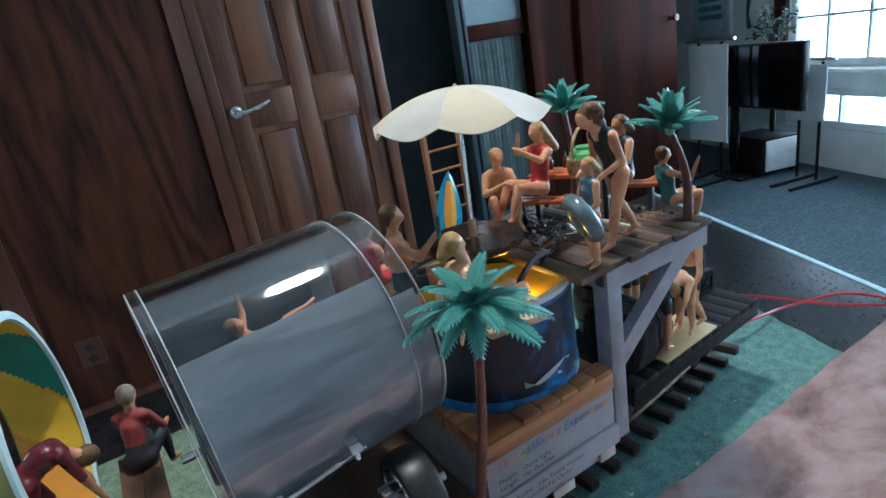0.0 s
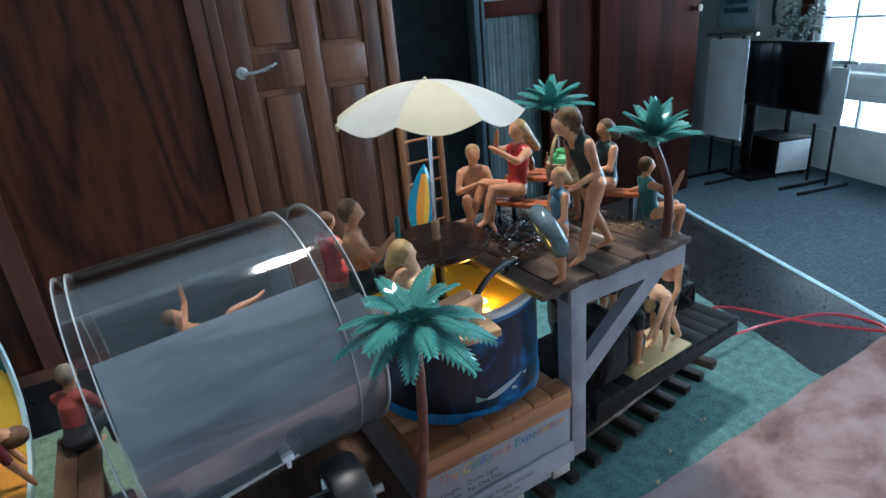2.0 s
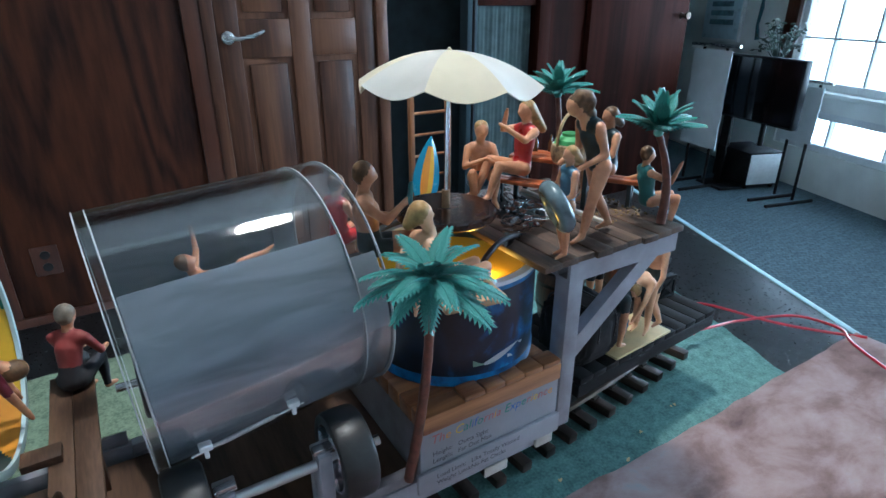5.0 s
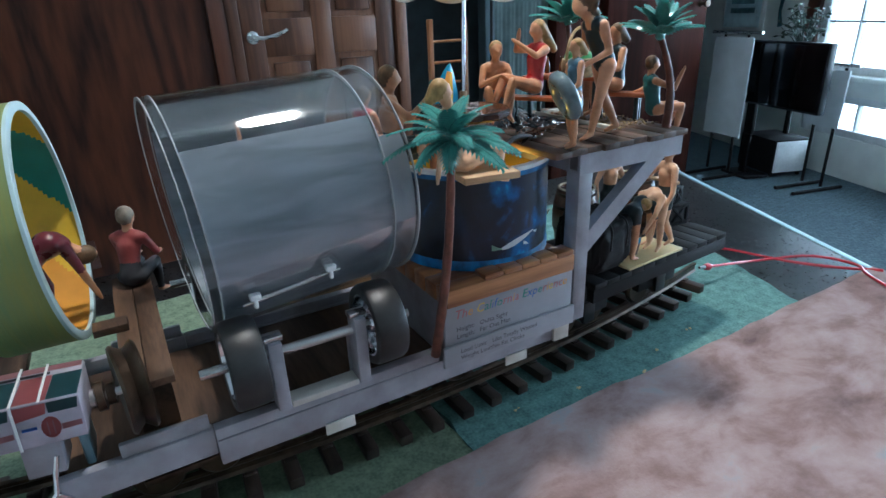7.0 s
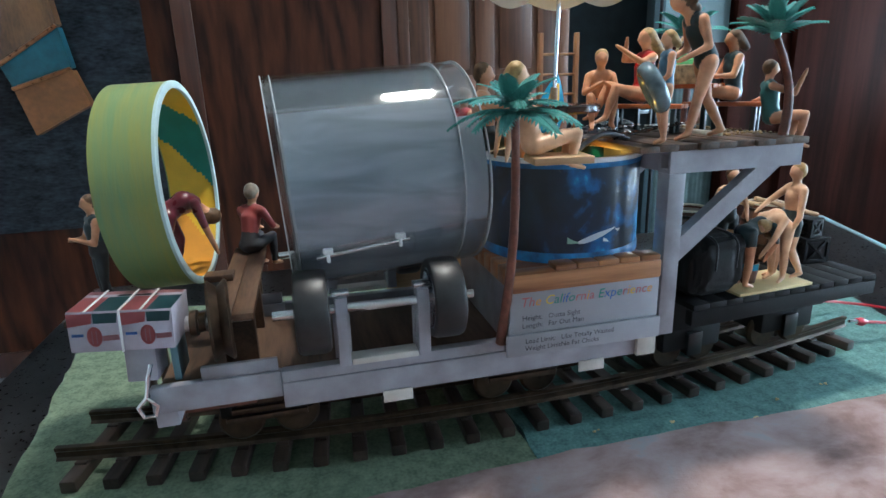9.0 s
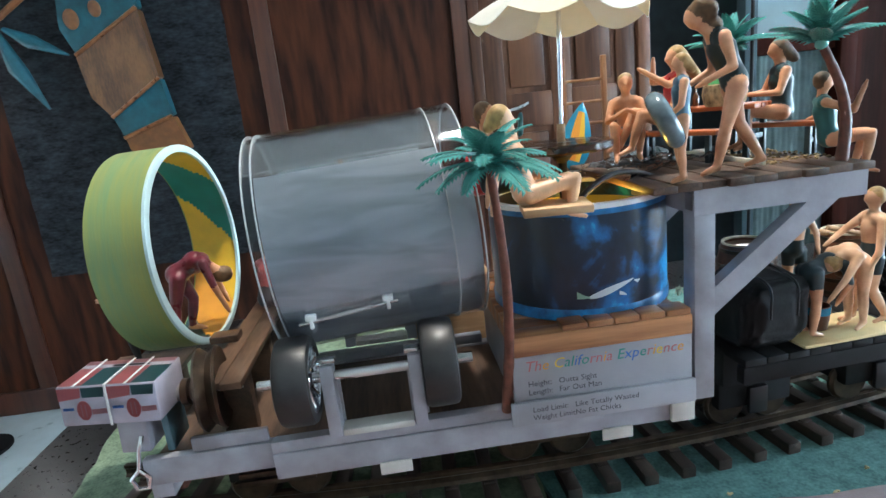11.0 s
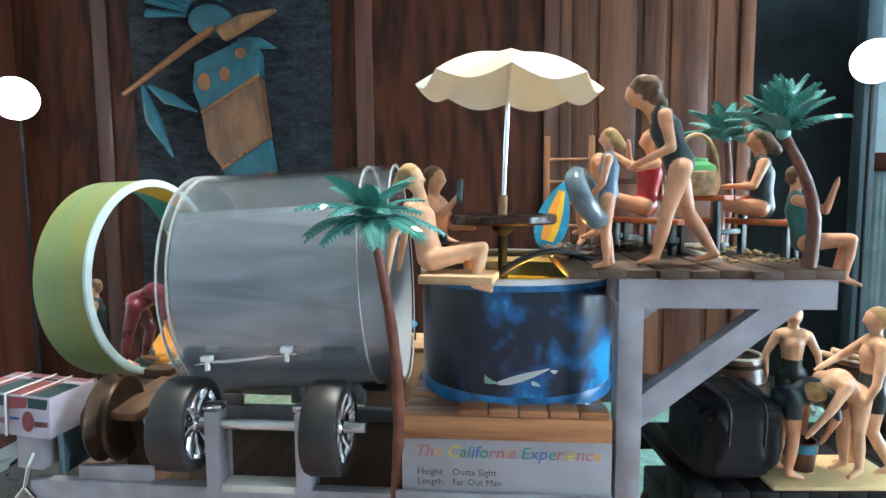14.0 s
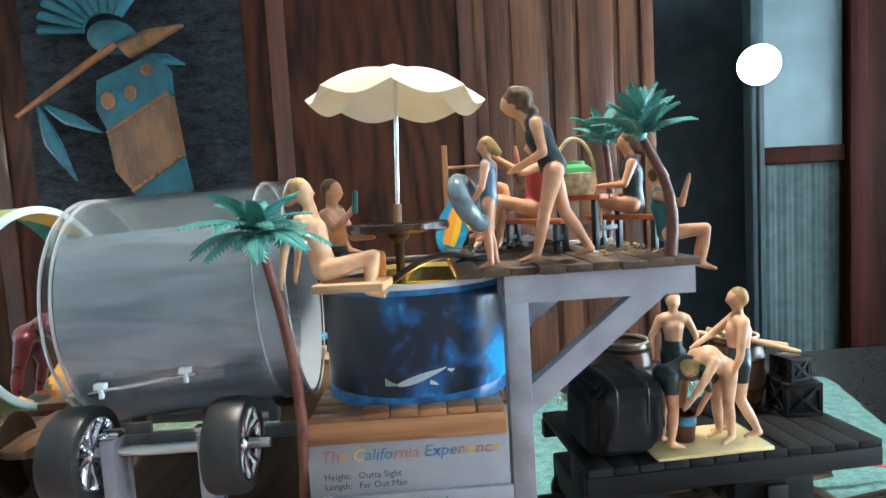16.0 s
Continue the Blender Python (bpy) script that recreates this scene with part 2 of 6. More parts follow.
M["maroon"] = mat("maroon_gloss_paint", (0.16, 0.02, 0.035), 0.3, 0, 0.25, 90, coat=0.3)
M["dark_suit"] = mat("dark_green_cloth_paint", (0.015, 0.035, 0.04), 0.4, 0, 0.2, 80)
M["red_suit"] = mat("red_cloth_paint", (0.55, 0.03, 0.03), 0.3, 0, 0.15, 80, coat=0.3)
M["red_shirt"] = mat("dull_red_shirt_paint", (0.3, 0.05, 0.045), 0.6, 0, 0.15, 80)
M["teal_suit"] = mat("teal_cloth_paint", (0.03, 0.16, 0.16), 0.4, 0, 0.2, 80)
M["blue_suit"] = mat("blue_cloth_paint", (0.1, 0.22, 0.32), 0.35, 0, 0.3, 60, coat=0.2)
M["jeans"] = mat("dark_trouser_paint", (0.03, 0.03, 0.035), 0.7, 0, 0.2, 80)
M["orange_wood"] = mat("orange_stained_wood", (0.5, 0.13, 0.04), 0.35, 0, 0.2, 90, 0.1, stretch=(0.15, 1, 1), coat=0.2)
M["canvas"] = mat("cream_canvas", (0.8, 0.74, 0.56), 0.6, 0, 0.06, 60, 0.05)
M["canvas2"] = mat("white_canvas", (0.72, 0.72, 0.68), 0.6, 0, 0.06, 60, 0.05)
for _c in ("canvas", "canvas2"):
    _n, _l = M[_c].node_tree.nodes, M[_c].node_tree.links
    _tr, _mx = _n.new("ShaderNodeBsdfTranslucent"), _n.new("ShaderNodeMixShader")
    _tr.inputs[0].default_value = (0.85, 0.75, 0.6, 1)
    _mx.inputs[0].default_value = 0.3
    _l.new(_n["Principled BSDF"].outputs[0], _mx.inputs[1])
    _l.new(_tr.outputs[0], _mx.inputs[2])
    _l.new(_mx.outputs[0], _n["Material Output"].inputs[0])
M["table_brown"] = mat("dark_brown_gloss_table", (0.06, 0.02, 0.012), 0.25, 0, 0.25, 60, coat=0.3)
M["carpet"] = mat("blue_grey_carpet", (0.06, 0.1, 0.12), 0.95, 0, 0.2, 30, 0.8, 90)
over(M["carpet"], 60, ((0.35, (0.06, 0.1, 0.12)), (0.65, (0.13, 0.19, 0.215))), 0.2)
_n, _l = M["carpet"].node_tree.nodes, M["carpet"].node_tree.links
_br, _tc, _mp, _bp = _n.new("ShaderNodeTexBrick"), _n.new("ShaderNodeTexCoord"), _n.new("ShaderNodeMapping"), _n.new("ShaderNodeMix")
_mp.inputs["Rotation"].default_value = (0, 0, 0.7)
_l.new(_tc.outputs["Object"], _mp.inputs["Vector"])
_l.new(_mp.outputs[0], _br.inputs["Vector"])
_br.inputs["Scale"].default_value, _br.inputs["Mortar Size"].default_value, _br.inputs["Mortar Smooth"].default_value = 11, 0.03, 0.6
_br.inputs["Color1"].default_value, _br.inputs["Color2"].default_value, _br.inputs["Mortar"].default_value = (1, 1, 1, 1), (0.72, 0.74, 0.76, 1), (0.4, 0.42, 0.45, 1)
_bp.data_type, _bp.blend_type = "RGBA", "MULTIPLY"
_bp.inputs[0].default_value = 1.0
_pb = _n["Principled BSDF"].inputs["Base Color"]
_l.new(_pb.links[0].from_socket, _bp.inputs[6])
_l.new(_br.outputs["Color"], _bp.inputs[7])
_l.new(_bp.outputs[2], _pb)
M["tile"] = mat("pale_floor_tile", (0.5, 0.56, 0.58), 0.3, 0, 0.08, 12)
M["wall"] = mat("cream_wall_paint", (0.8, 0.81, 0.77), 0.8, 0, 0.05, 8, 0.1)
M["ceiling"] = mat("white_ceiling_paint", (0.82, 0.82, 0.8), 0.9, 0, 0.05, 8)
M["curtain"] = mat("grey_green_curtain", (0.16, 0.215, 0.21), 0.9, 0, 0.15, 20, 0.3)
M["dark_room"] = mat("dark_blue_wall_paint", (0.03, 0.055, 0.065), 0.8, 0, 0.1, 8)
M["screen"] = mat("tv_screen", (0.008, 0.009, 0.011), 0.12, 0, 0.1, 10)
M["clear"] = clear("clear_acrylic", (1, 1, 1), 0.5, 0.012, 0.045)
M["pane"] = clear("window_pane", (0.95, 0.98, 1), 0.6, 0.0)
M["lamp"] = glow("lamp_glass", (1.0, 0.98, 0.94), 10)
M["ceil_lamp"] = glow("ceiling_lamp_glass", (1.0, 0.92, 0.8), 6)
# water emits a little itself, standing in for the LED light spread in it
M["water"] = glow("glowing_amber_water", (0.55, 0.3, 0.02), 0.1)
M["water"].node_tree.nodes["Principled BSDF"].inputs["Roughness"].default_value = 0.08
M["led"] = glow("led_dome", (1.0, 0.55, 0.1), 8)
M["red_wire"] = mat("red_wire_plastic", (0.6, 0.03, 0.05), 0.35, 0, 0.1, 60)
M["dirt"] = mat("sandy_gravel", (0.3, 0.21, 0.1), 0.95, 0, 0.5, 400, 1.0, 700)
M["barrel"] = wood("cask_wood", (0.15, 0.058, 0.026), (0.06, 0.024, 0.013), 40, (1, 1, 0.1), 0.35, 0.2, 0.3)
M["sky_glow"] = glow("sky_backdrop", (0.75, 0.9, 1.0), 10)
M["paper"] = mat("white_card", (0.32, 0.315, 0.345), 0.5, 0, 0.06, 60)
M["print_red"] = mat("red_print", (0.48, 0.13, 0.14), 0.4, 0, 0.1, 60)
M["print_pink"] = mat("salmon_pink_print", (0.48, 0.22, 0.24), 0.4, 0, 0.15, 60)
M["card"] = mat("lavender_white_card", (0.4, 0.38, 0.45), 0.5, 0, 0.12, 90)
M["print_green"] = mat("dark_teal_print", (0.03, 0.1, 0.115), 0.4, 0, 0.1, 60)
M["ink"] = mat("black_ink", (0.03, 0.03, 0.04), 0.6, 0, 0.1, 60)


# ---- building helpers ----
def part(name, bm, material, parent=None, label="", smooth=True):
    """Links a bmesh, in world coordinates, as one mesh object under a thing or a part."""
    me = bpy.data.meshes.new(name)
    bmesh.ops.recalc_face_normals(bm, faces=bm.faces)
    bm.to_mesh(me)
    bm.free()
    for m in material if isinstance(material, (list, tuple)) else [material]:
        me.materials.append(m)
    if smooth:
        me.shade_smooth()
        me.set_sharp_from_angle(angle=radians(38))
    ob = new(name, me)
    if parent is not None:
        ob.parent = parent
        top = parent
        while top.parent is not None:
            top = top.parent
        if parent == top:
            ob.matrix_parent_inverse = top.matrix_basis.inverted()
    if label:
        ob["label"] = label
    return ob


def piece(name, mesh, m, parent):
    """One of many alike pieces that share a mesh, at the pose m of the world."""
    ob = new(name, mesh)
    ob.parent = parent
    ob.matrix_basis = parent.matrix_basis.inverted() @ m if parent.type == "EMPTY" else m
    return ob


def mesh_of(name, bm, material, smooth=True):
    me = bpy.data.meshes.new(name)
    bmesh.ops.recalc_face_normals(bm, faces=bm.faces)
    bm.to_mesh(me)
    bm.free()
    for m in material if isinstance(material, (list, tuple)) else [material]:
        me.materials.append(m)
    if smooth:
        me.shade_smooth()
        me.set_sharp_from_angle(angle=radians(38))
    return me


def thing(name, label, category, at=(0, 0, 0), group="", turn=0.0):
    ob = new(name)
    ob.empty_display_size = 0.01
    ob.matrix_basis = Matrix.Translation(at) @ Matrix.Rotation(radians(turn), 4, "Z")
    return tagged(ob, label, category, group)


def setting(ob, label, category="structure"):
    return tagged(ob, label, category, kind="structure")


def B():
    return bmesh.new()


def box(bm, x0, x1, y0, y1, z0, z1, bev=0.0, m=None, mi=0):
    vs = [bm.verts.new((x, y, z)) for x in (x0, x1) for y in (y0, y1) for z in (z0, z1)]
    fs = [bm.faces.new([vs[i] for i in f]) for f in ((0, 1, 3, 2), (4, 6, 7, 5), (0, 4, 5, 1), (2, 3, 7, 6), (0, 2, 6, 4), (1, 5, 7, 3))]
    for f in fs:
        f.material_index = mi
    if bev:
        es = list({e for f in fs for e in f.edges})
        r = bmesh.ops.bevel(bm, geom=es, offset=bev, segments=2, profile=0.5, affect="EDGES")
        vs = list({v for f in r["faces"] for v in f.verts} | {v for v in vs if v.is_valid})
    if m is not None:
        bmesh.ops.transform(bm, matrix=m, verts=vs)
    return bm


def sweep(bm, pts, radii, seg=10, cap=True, mi=0, flat=1.0):
    """A round tube along points; radii: one or one each."""
    pts = [Vector(p) for p in pts]
    if not isinstance(radii, (list, tuple)):
        radii = [radii] * len(pts)
    rings, side = [], None
    for i, p in enumerate(pts):
        d = (pts[min(i + 1, len(pts) - 1)] - pts[max(i - 1, 0)]).normalized()
        if side is None:
            side = d.orthogonal().normalized()
        side = (side - d * side.dot(d)).normalized()
        up = d.cross(side)
        rings.append([bm.verts.new(p + radii[i] * (math.cos(a) * side + flat * math.sin(a) * up)) for a in (6.28318 * k / seg for k in range(seg))])
    for a, b in zip(rings, rings[1:]):
        for k in range(seg):
            f = bm.faces.new((a[k], a[(k + 1) % seg], b[(k + 1) % seg], b[k]))
            f.material_index = mi
    if cap:
        for r in (rings[0][::-1], rings[-1]):
            f = bm.faces.new(r)
            f.material_index = mi
    return bm


def lathe(bm, profile, m=None, seg=48, closed=False, mi=0):
    """Turns (radius, height) pairs round z."""
    rings = []
    for r, z in profile:
        if r < 1e-6:
            rings.append([bm.verts.new((0, 0, z))])
        else:
            rings.append([bm.verts.new((r * math.cos(6.28318 * k / seg), r * math.sin(6.28318 * k / seg), z)) for k in range(seg)])
    pairs = list(zip(rings, rings[1:])) + ([(rings[-1], rings[0])] if closed else [])
    for a, b in pairs:
        if len(a) == 1 and len(b) == 1:
            continue
        for k in range(seg):
            j = (k + 1) % seg
            vs = [a[k], a[j], b[j], b[k]] if len(a) > 1 and len(b) > 1 else ([a[0], b[j], b[k]] if len(a) == 1 else [a[k], a[j], b[0]])
            f = bm.faces.new(vs)
            f.material_index = mi
    if m is not None:
        bmesh.ops.transform(bm, matrix=m, verts=[v for r in rings for v in r])
    return bm


def ball(bm, c, r, m=None, u=16, v=10, mi=0):
    rr = r if isinstance(r, (list, tuple)) else (r, r, r)
    mm = Matrix.Translation(c) @ (m or Matrix()) @ Matrix.Diagonal((*rr, 1))
    out = bmesh.ops.create_uvsphere(bm, u_segments=u, v_segments=v, radius=1, matrix=mm)
    for f in {f for w in out["verts"] for f in w.link_faces}:
        f.material_index = mi
    return bm


ALONG_X = Matrix.Rotation(radians(90), 4, "Y")
ALONG_Y = Matrix.Rotation(radians(-90), 4, "X")


def at(x, y, z):
    return Matrix.Translation((x, y, z))


def letters(body, size, material, parent, m, colours=None, name="lettering", extrude=0.0):
    """Writing as a mesh; the pose m puts its lower left corner, reading along x with z up after the turn."""
    cu = bpy.data.curves.new(name, "FONT")
    cu.body, cu.size, cu.extrude, cu.resolution_u = body, size, extrude, 2
    mats = material if isinstance(material, list) else [material]
    for k in mats:
        cu.materials.append(k)
    if colours:
        for i, c in enumerate(colours):
            cu.body_format[i].material_index = c
    tmp = new(name, cu)
    bpy.context.view_layer.update()
    me = bpy.data.meshes.new_from_object(tmp.evaluated_get(bpy.context.evaluated_depsgraph_get()))
    bpy.data.objects.remove(tmp)
    me.transform(m)
    ob = new(name, me)
    ob.parent = parent
    ob.matrix_parent_inverse = parent.matrix_basis.inverted() if parent.type == "EMPTY" else Matrix()
    return ob


# ---- the room ----
FLOOR, CEIL, WALL, EAST, WEST, SOUTH = -0.9, 1.75, 2.3, 4.32, -2.6, -2.4


def slab(name, x0, x1, y0, y1, z0, z1, material, label, bev=0.0):
    return setting(part(name, box(B(), x0, x1, y0, y1, z0, z1, bev), material, smooth=bev > 0), label)


slab("floor_carpet", 0.7, EAST + 1.3, SOUTH, 4.3, FLOOR - 0.05, FLOOR, M["carpet"], "blue-grey patterned carpet floor")
slab("floor_tiled", WEST - 0.1, 0.698, SOUTH, 4.3, FLOOR - 0.05, FLOOR - 0.004, M["tile"], "pale floor under the table")
slab("ceiling", WEST - 0.1, EAST + 1.3, SOUTH - 0.1, 4.3, CEIL, CEIL + 0.05, M["ceiling"], "white painted ceiling")
slab("wall_south", WEST - 0.1, EAST + 0.1, SOUTH - 0.1, SOUTH, FLOOR, CEIL, M["wall"], "plain cream painted wall")
slab("wall_west", WEST - 0.1, WEST, SOUTH, 4.3, FLOOR, CEIL, M["wall"], "plain cream painted wall")
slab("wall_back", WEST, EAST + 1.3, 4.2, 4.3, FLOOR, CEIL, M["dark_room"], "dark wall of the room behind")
# panelled wall with the door
slab("wall_north_panel", -2.2, 0.342, WALL, WALL + 0.1, FLOOR, CEIL, M["panel"], "dark reddish wood panelled wall")
slab("wall_north_lintel", 0.342, 1.15, WALL, WALL + 0.1, 1.36, CEIL, M["panel"], "dark wood panel above the door")
slab("wall_north_dark", 2.1, 3.31, WALL, WALL + 0.1, FLOOR, CEIL, M["dark_door"], "dark reddish wood wall panel")
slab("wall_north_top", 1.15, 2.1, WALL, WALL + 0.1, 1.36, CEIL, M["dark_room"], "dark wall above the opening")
for n, x in enumerate((-0.56, -1.8, 0.275)):
    slab("trim_%d" % (n + 1), x, x + 0.075, WALL - 0.016, WALL - 0.002, FLOOR, CEIL, M["trim"], "flat wooden trim strip on the panelled wall", 0.003)
slab("trim_4", 2.06, 2.14, WALL - 0.02, WALL - 0.002, FLOOR, CEIL, M["dark_door"], "dark wooden door casing", 0.004)
slab("baseboard_1", -2.2, 0.34, WALL - 0.02, WALL - 0.003, FLOOR, FLOOR + 0.11, M["trim"], "wooden baseboard", 0.004)
# west corner: pale pillar with a wooden edge
slab("wall_pillar", -2.6, -2.29, 2.05, 2.3, FLOOR, CEIL, M["wall"], "pale wall end beside the wood panelling")
slab("trim_5", -2.29, -2.2, 2.03, 2.31, FLOOR, CEIL, M["trim"], "wooden corner post", 0.004)

# east wall with a long low window and an upper one
SWING = at(EAST, 2.0, 0) @ Matrix.Rotation(radians(-20), 4, "Z") @ at(-EAST, -2.0, 0)


def swung(ob):
    """Turns a piece of the window wall with it: the wall stands askew to the panelled one."""
    ob.matrix_basis = SWING @ ob.matrix_basis
    return ob


for nm, y0, y1, z0, z1 in (("wall_east_upper", -2.8, 4.6, 1.45, CEIL), ("wall_east_end", 2.13, 4.6, FLOOR, 1.45), ("wall_east_rail", -2.8, 2.13, -0.345, -0.2), ("wall_east_foot", -2.8, 2.13, FLOOR, -0.62), ("wall_east_south", -2.8, -1.9, -0.62, 1.45)):
    swung(slab(nm, EAST, EAST + 0.12, y0, y1, z0, z1, M["wall"], "cream painted wall round the windows"))
swung(slab("window_sill", EAST - 0.09, EAST, -1.9, 2.13, -0.23, -0.202, M["wall"], "pale window sill", 0.004))
swung(slab("trim_7", EAST - 0.03, EAST - 0.0005, 2.13, 2.25, -0.2, 1.5, M["trim"], "brown wooden window casing", 0.004))


def window(name, y0, y1, z0, z1, cols, rows):
    w = thing(name, "white-framed window with bright sky behind", "window", (EAST, (y0 + y1) / 2, z0))
    tagged(w, kind="structure")
    f = B()
    for a, b in ((y0, y0 + 0.05), (y1 - 0.05, y1)):
        box(f, EAST + 0.01, EAST + 0.07, a, b, z0, z1, 0.004)
    for a, b in ((z0, z0 + 0.05), (z1 - 0.05, z1)):
        box(f, EAST + 0.012, EAST + 0.068, y0 + 0.05, y1 - 0.05, a, b, 0.004)
    part("window_frame", f, M["white"], w)
    for i in range(1, cols):
        y = y0 + (y1 - y0) * i / cols
        part("mullion", box(B(), EAST + 0.02, EAST + 0.06, y - 0.009, y + 0.009, z0 + 0.05, z1 - 0.05, 0.003), M["white"], w)
    for j in range(1, rows):
        z = z0 + (z1 - z0) * j / rows
        part("glazing_bar", box(B(), EAST + 0.025, EAST + 0.055, y0 + 0.05, y1 - 0.05, z - 0.008, z + 0.008, 0.003), M["white"], w)
    p = part("pane", box(B(), EAST + 0.036, EAST + 0.042, y0 + 0.05, y1 - 0.05, z0 + 0.05, z1 - 0.05), M["pane"], w, smooth=False)
    p.visible_shadow = False
    swung(w)


window("window_1", -1.9, 2.13, -0.2, 1.45, 13, 5)
window("window_2", -1.9, 2.13, -0.62, -0.345, 9, 1)
setting(part("backdrop", box(B(), 7.0, 7.05, -6, 6, -3, 4), M["sky_glow"], smooth=False), "pale bright sky beyond the windows", "sky")


# ---- table, mats, cloth, track ----
table = thing("stone_table", "black polished stone table top with pale flecks", "table", (0.08, -0.05, FLOOR))


def prism(pts, z0, z1, bev):
    """An upright block on an outline of (x, y) corners."""
    bm = B()
    lo, hi = [bm.verts.new((x, y, z0)) for x, y in pts], [bm.verts.new((x, y, z1)) for x, y in pts]
    bm.faces.new(lo[::-1])
    bm.faces.new(hi)
    for k in range(len(pts)):
        j = (k + 1) % len(pts)
        bm.faces.new((lo[k], lo[j], hi[j], hi[k]))
    bmesh.ops.bevel(bm, geom=bm.edges[:], offset=bev, segments=2, profile=0.5, affect="EDGES")
    return bm


EDGE = ((0.57, -0.62), (0.572, -0.01), (0.8, 0.52))
part("table_top", prism([(-0.405, -0.62), *EDGE, (-0.405, 0.52)], -0.035, -0.004, 0.002), M["granite"], table)
part("table_body", prism([(-0.36, -0.56), (0.52, -0.56), (0.525, 0.0), (0.73, 0.47), (-0.36, 0.47)], FLOOR, -0.036, 0.003), M["black"], table)
# light caught by the table edge, put in as a pale blue strip
part("edge_strip", prism([(0.5725, -0.0095), (0.8005, 0.519), (0.8085, 0.5155), (0.5805, -0.013)], -0.034, -0.003, 0.001), mat("lit_edge_blue", (0.45, 0.7, 0.8), 0.3), table, "table edge strip with its bright light painted in pale blue")


def sheet(x0, x1, y0, y1, z0, z1, nx, ny, wob=0.0, wave=0.0, seed=0.0, skew=(0.0, 0.0)):
    """A thick sheet with a wobbly outline."""
    bm = B()
    top, bot = [], []
    for i in range(nx + 1):
        a, b = [], []
        for j in range(ny + 1):
            u, w = i / nx, j / ny
            y = y0 + (y1 - y0) * w
            x = x0 + (x1 - x0) * u + (skew[0] * (1 - u) + skew[1] * u) * max(y, 0)
            edge = 1.0 if i in (0, nx) or j in (0, ny) else 0.0
            x += edge * wob * noise.noise((x * 40 + seed, y * 40, 1))
            y += edge * wob * noise.noise((x * 40 + seed, y * 40, 7))
            dz = wave * (noise.noise((x * 5 + seed, y * 5, 2)) + 0.4 * noise.noise((x * 17 + seed, y * 17, 3)))
            a.append(bm.verts.new((x, y, z1 + dz)))
            b.append(bm.verts.new((x, y, z0)))
        top.append(a)
        bot.append(b)
    for i in range(nx):
        for j in range(ny):
            bm.faces.new((top[i][j], top[i + 1][j], top[i + 1][j + 1], top[i][j + 1]))
            bm.faces.new((bot[i][j], bot[i][j + 1], bot[i + 1][j + 1], bot[i + 1][j]))
    for i in range(nx):
        bm.faces.new((top[i][0], bot[i][0], bot[i + 1][0], top[i + 1][0]))
        bm.faces.new((top[i][ny], top[i + 1][ny], bot[i + 1][ny], bot[i][ny]))
    for j in range(ny):
        bm.faces.new((top[0][j], top[0][j + 1], bot[0][j + 1], bot[0][j]))
        bm.faces.new((top[nx][j], bot[nx][j], bot[nx][j + 1], top[nx][j + 1]))
    return bm


tagged(part("felt_mat", sheet(0.0265, 0.43, -0.2, 0.392, -0.004, 0.0, 30, 40, 0.004, skew=(0.0, 0.33)), M["mat_teal"]), "teal green woven felt mat lying on the table", "mat")
tagged(part("felt_mat", sheet(-0.315, 0.0255, -0.2, 0.392, -0.004, -0.0006, 30, 40, 0.004, 0, 5, (-0.13, 0.0)), M["mat_olive"]), "faded olive green felt mat beside the teal one", "mat")
tagged(part("table_cloth", sheet(-0.40, 0.56, -0.6, -0.0065, 0.0005, 0.006, 60, 50, 0.003, 0.006, 3), M["cloth"]), "dusty pink cloth with pale stains and painted blue-grey fold sheen, spread on the table", "cloth")

TRACK_Y, BEND = 0.076, 0.3


def track_pose(x, z=0.0):
    y = TRACK_Y + BEND * (x - 0.01) ** 2
    return Matrix.Translation((x, y, z)) @ Matrix.Rotation(math.atan(2 * BEND * (x - 0.01)), 4, "Z")


track = thing("model_railway_track", "dark brown curved model railway track on the mat", "track", (0.03, TRACK_Y, 0))
_tie = B()
box(_tie, -0.0052, 0.0052, -0.046, 0.046, 0.0, 0.0085, 0.0012)
for s in (-1, 1):
    box(_tie, -0.004, 0.004, s * 0.0225 - 0.006, s * 0.0225 + 0.006, 0.0085, 0.0105, 0.0006)
_tie = mesh_of("sleeper", _tie, M["tie"])
for i in range(25):
    piece("sleeper", _tie, track_pose(-0.273 + 0.0262 * i), track)
for s in (-1, 1):
    bm, rings = B(), []
    prof = [(-0.003, 0.0105), (0.003, 0.0105), (0.0012, 0.0125), (0.0012, 0.0165), (0.002, 0.0175), (0.002, 0.02), (-0.002, 0.02), (-0.002, 0.0175), (-0.0012, 0.0165), (-0.0012, 0.0125)]
    for i in range(49):
        m = track_pose(-0.29 + 0.672 * i / 48)
        rings.append([bm.verts.new(m @ Vector((0, s * 0.0225 + a, b))) for a, b in prof])
    for a, b in zip(rings, rings[1:]):
        for k in range(len(prof)):
            j = (k + 1) % len(prof)
            bm.faces.new((a[k], a[j], b[j], b[k]))
    bm.faces.new(rings[0][::-1])
    bm.faces.new(rings[-1])
    part("rail", bm, M["bronze"], track)

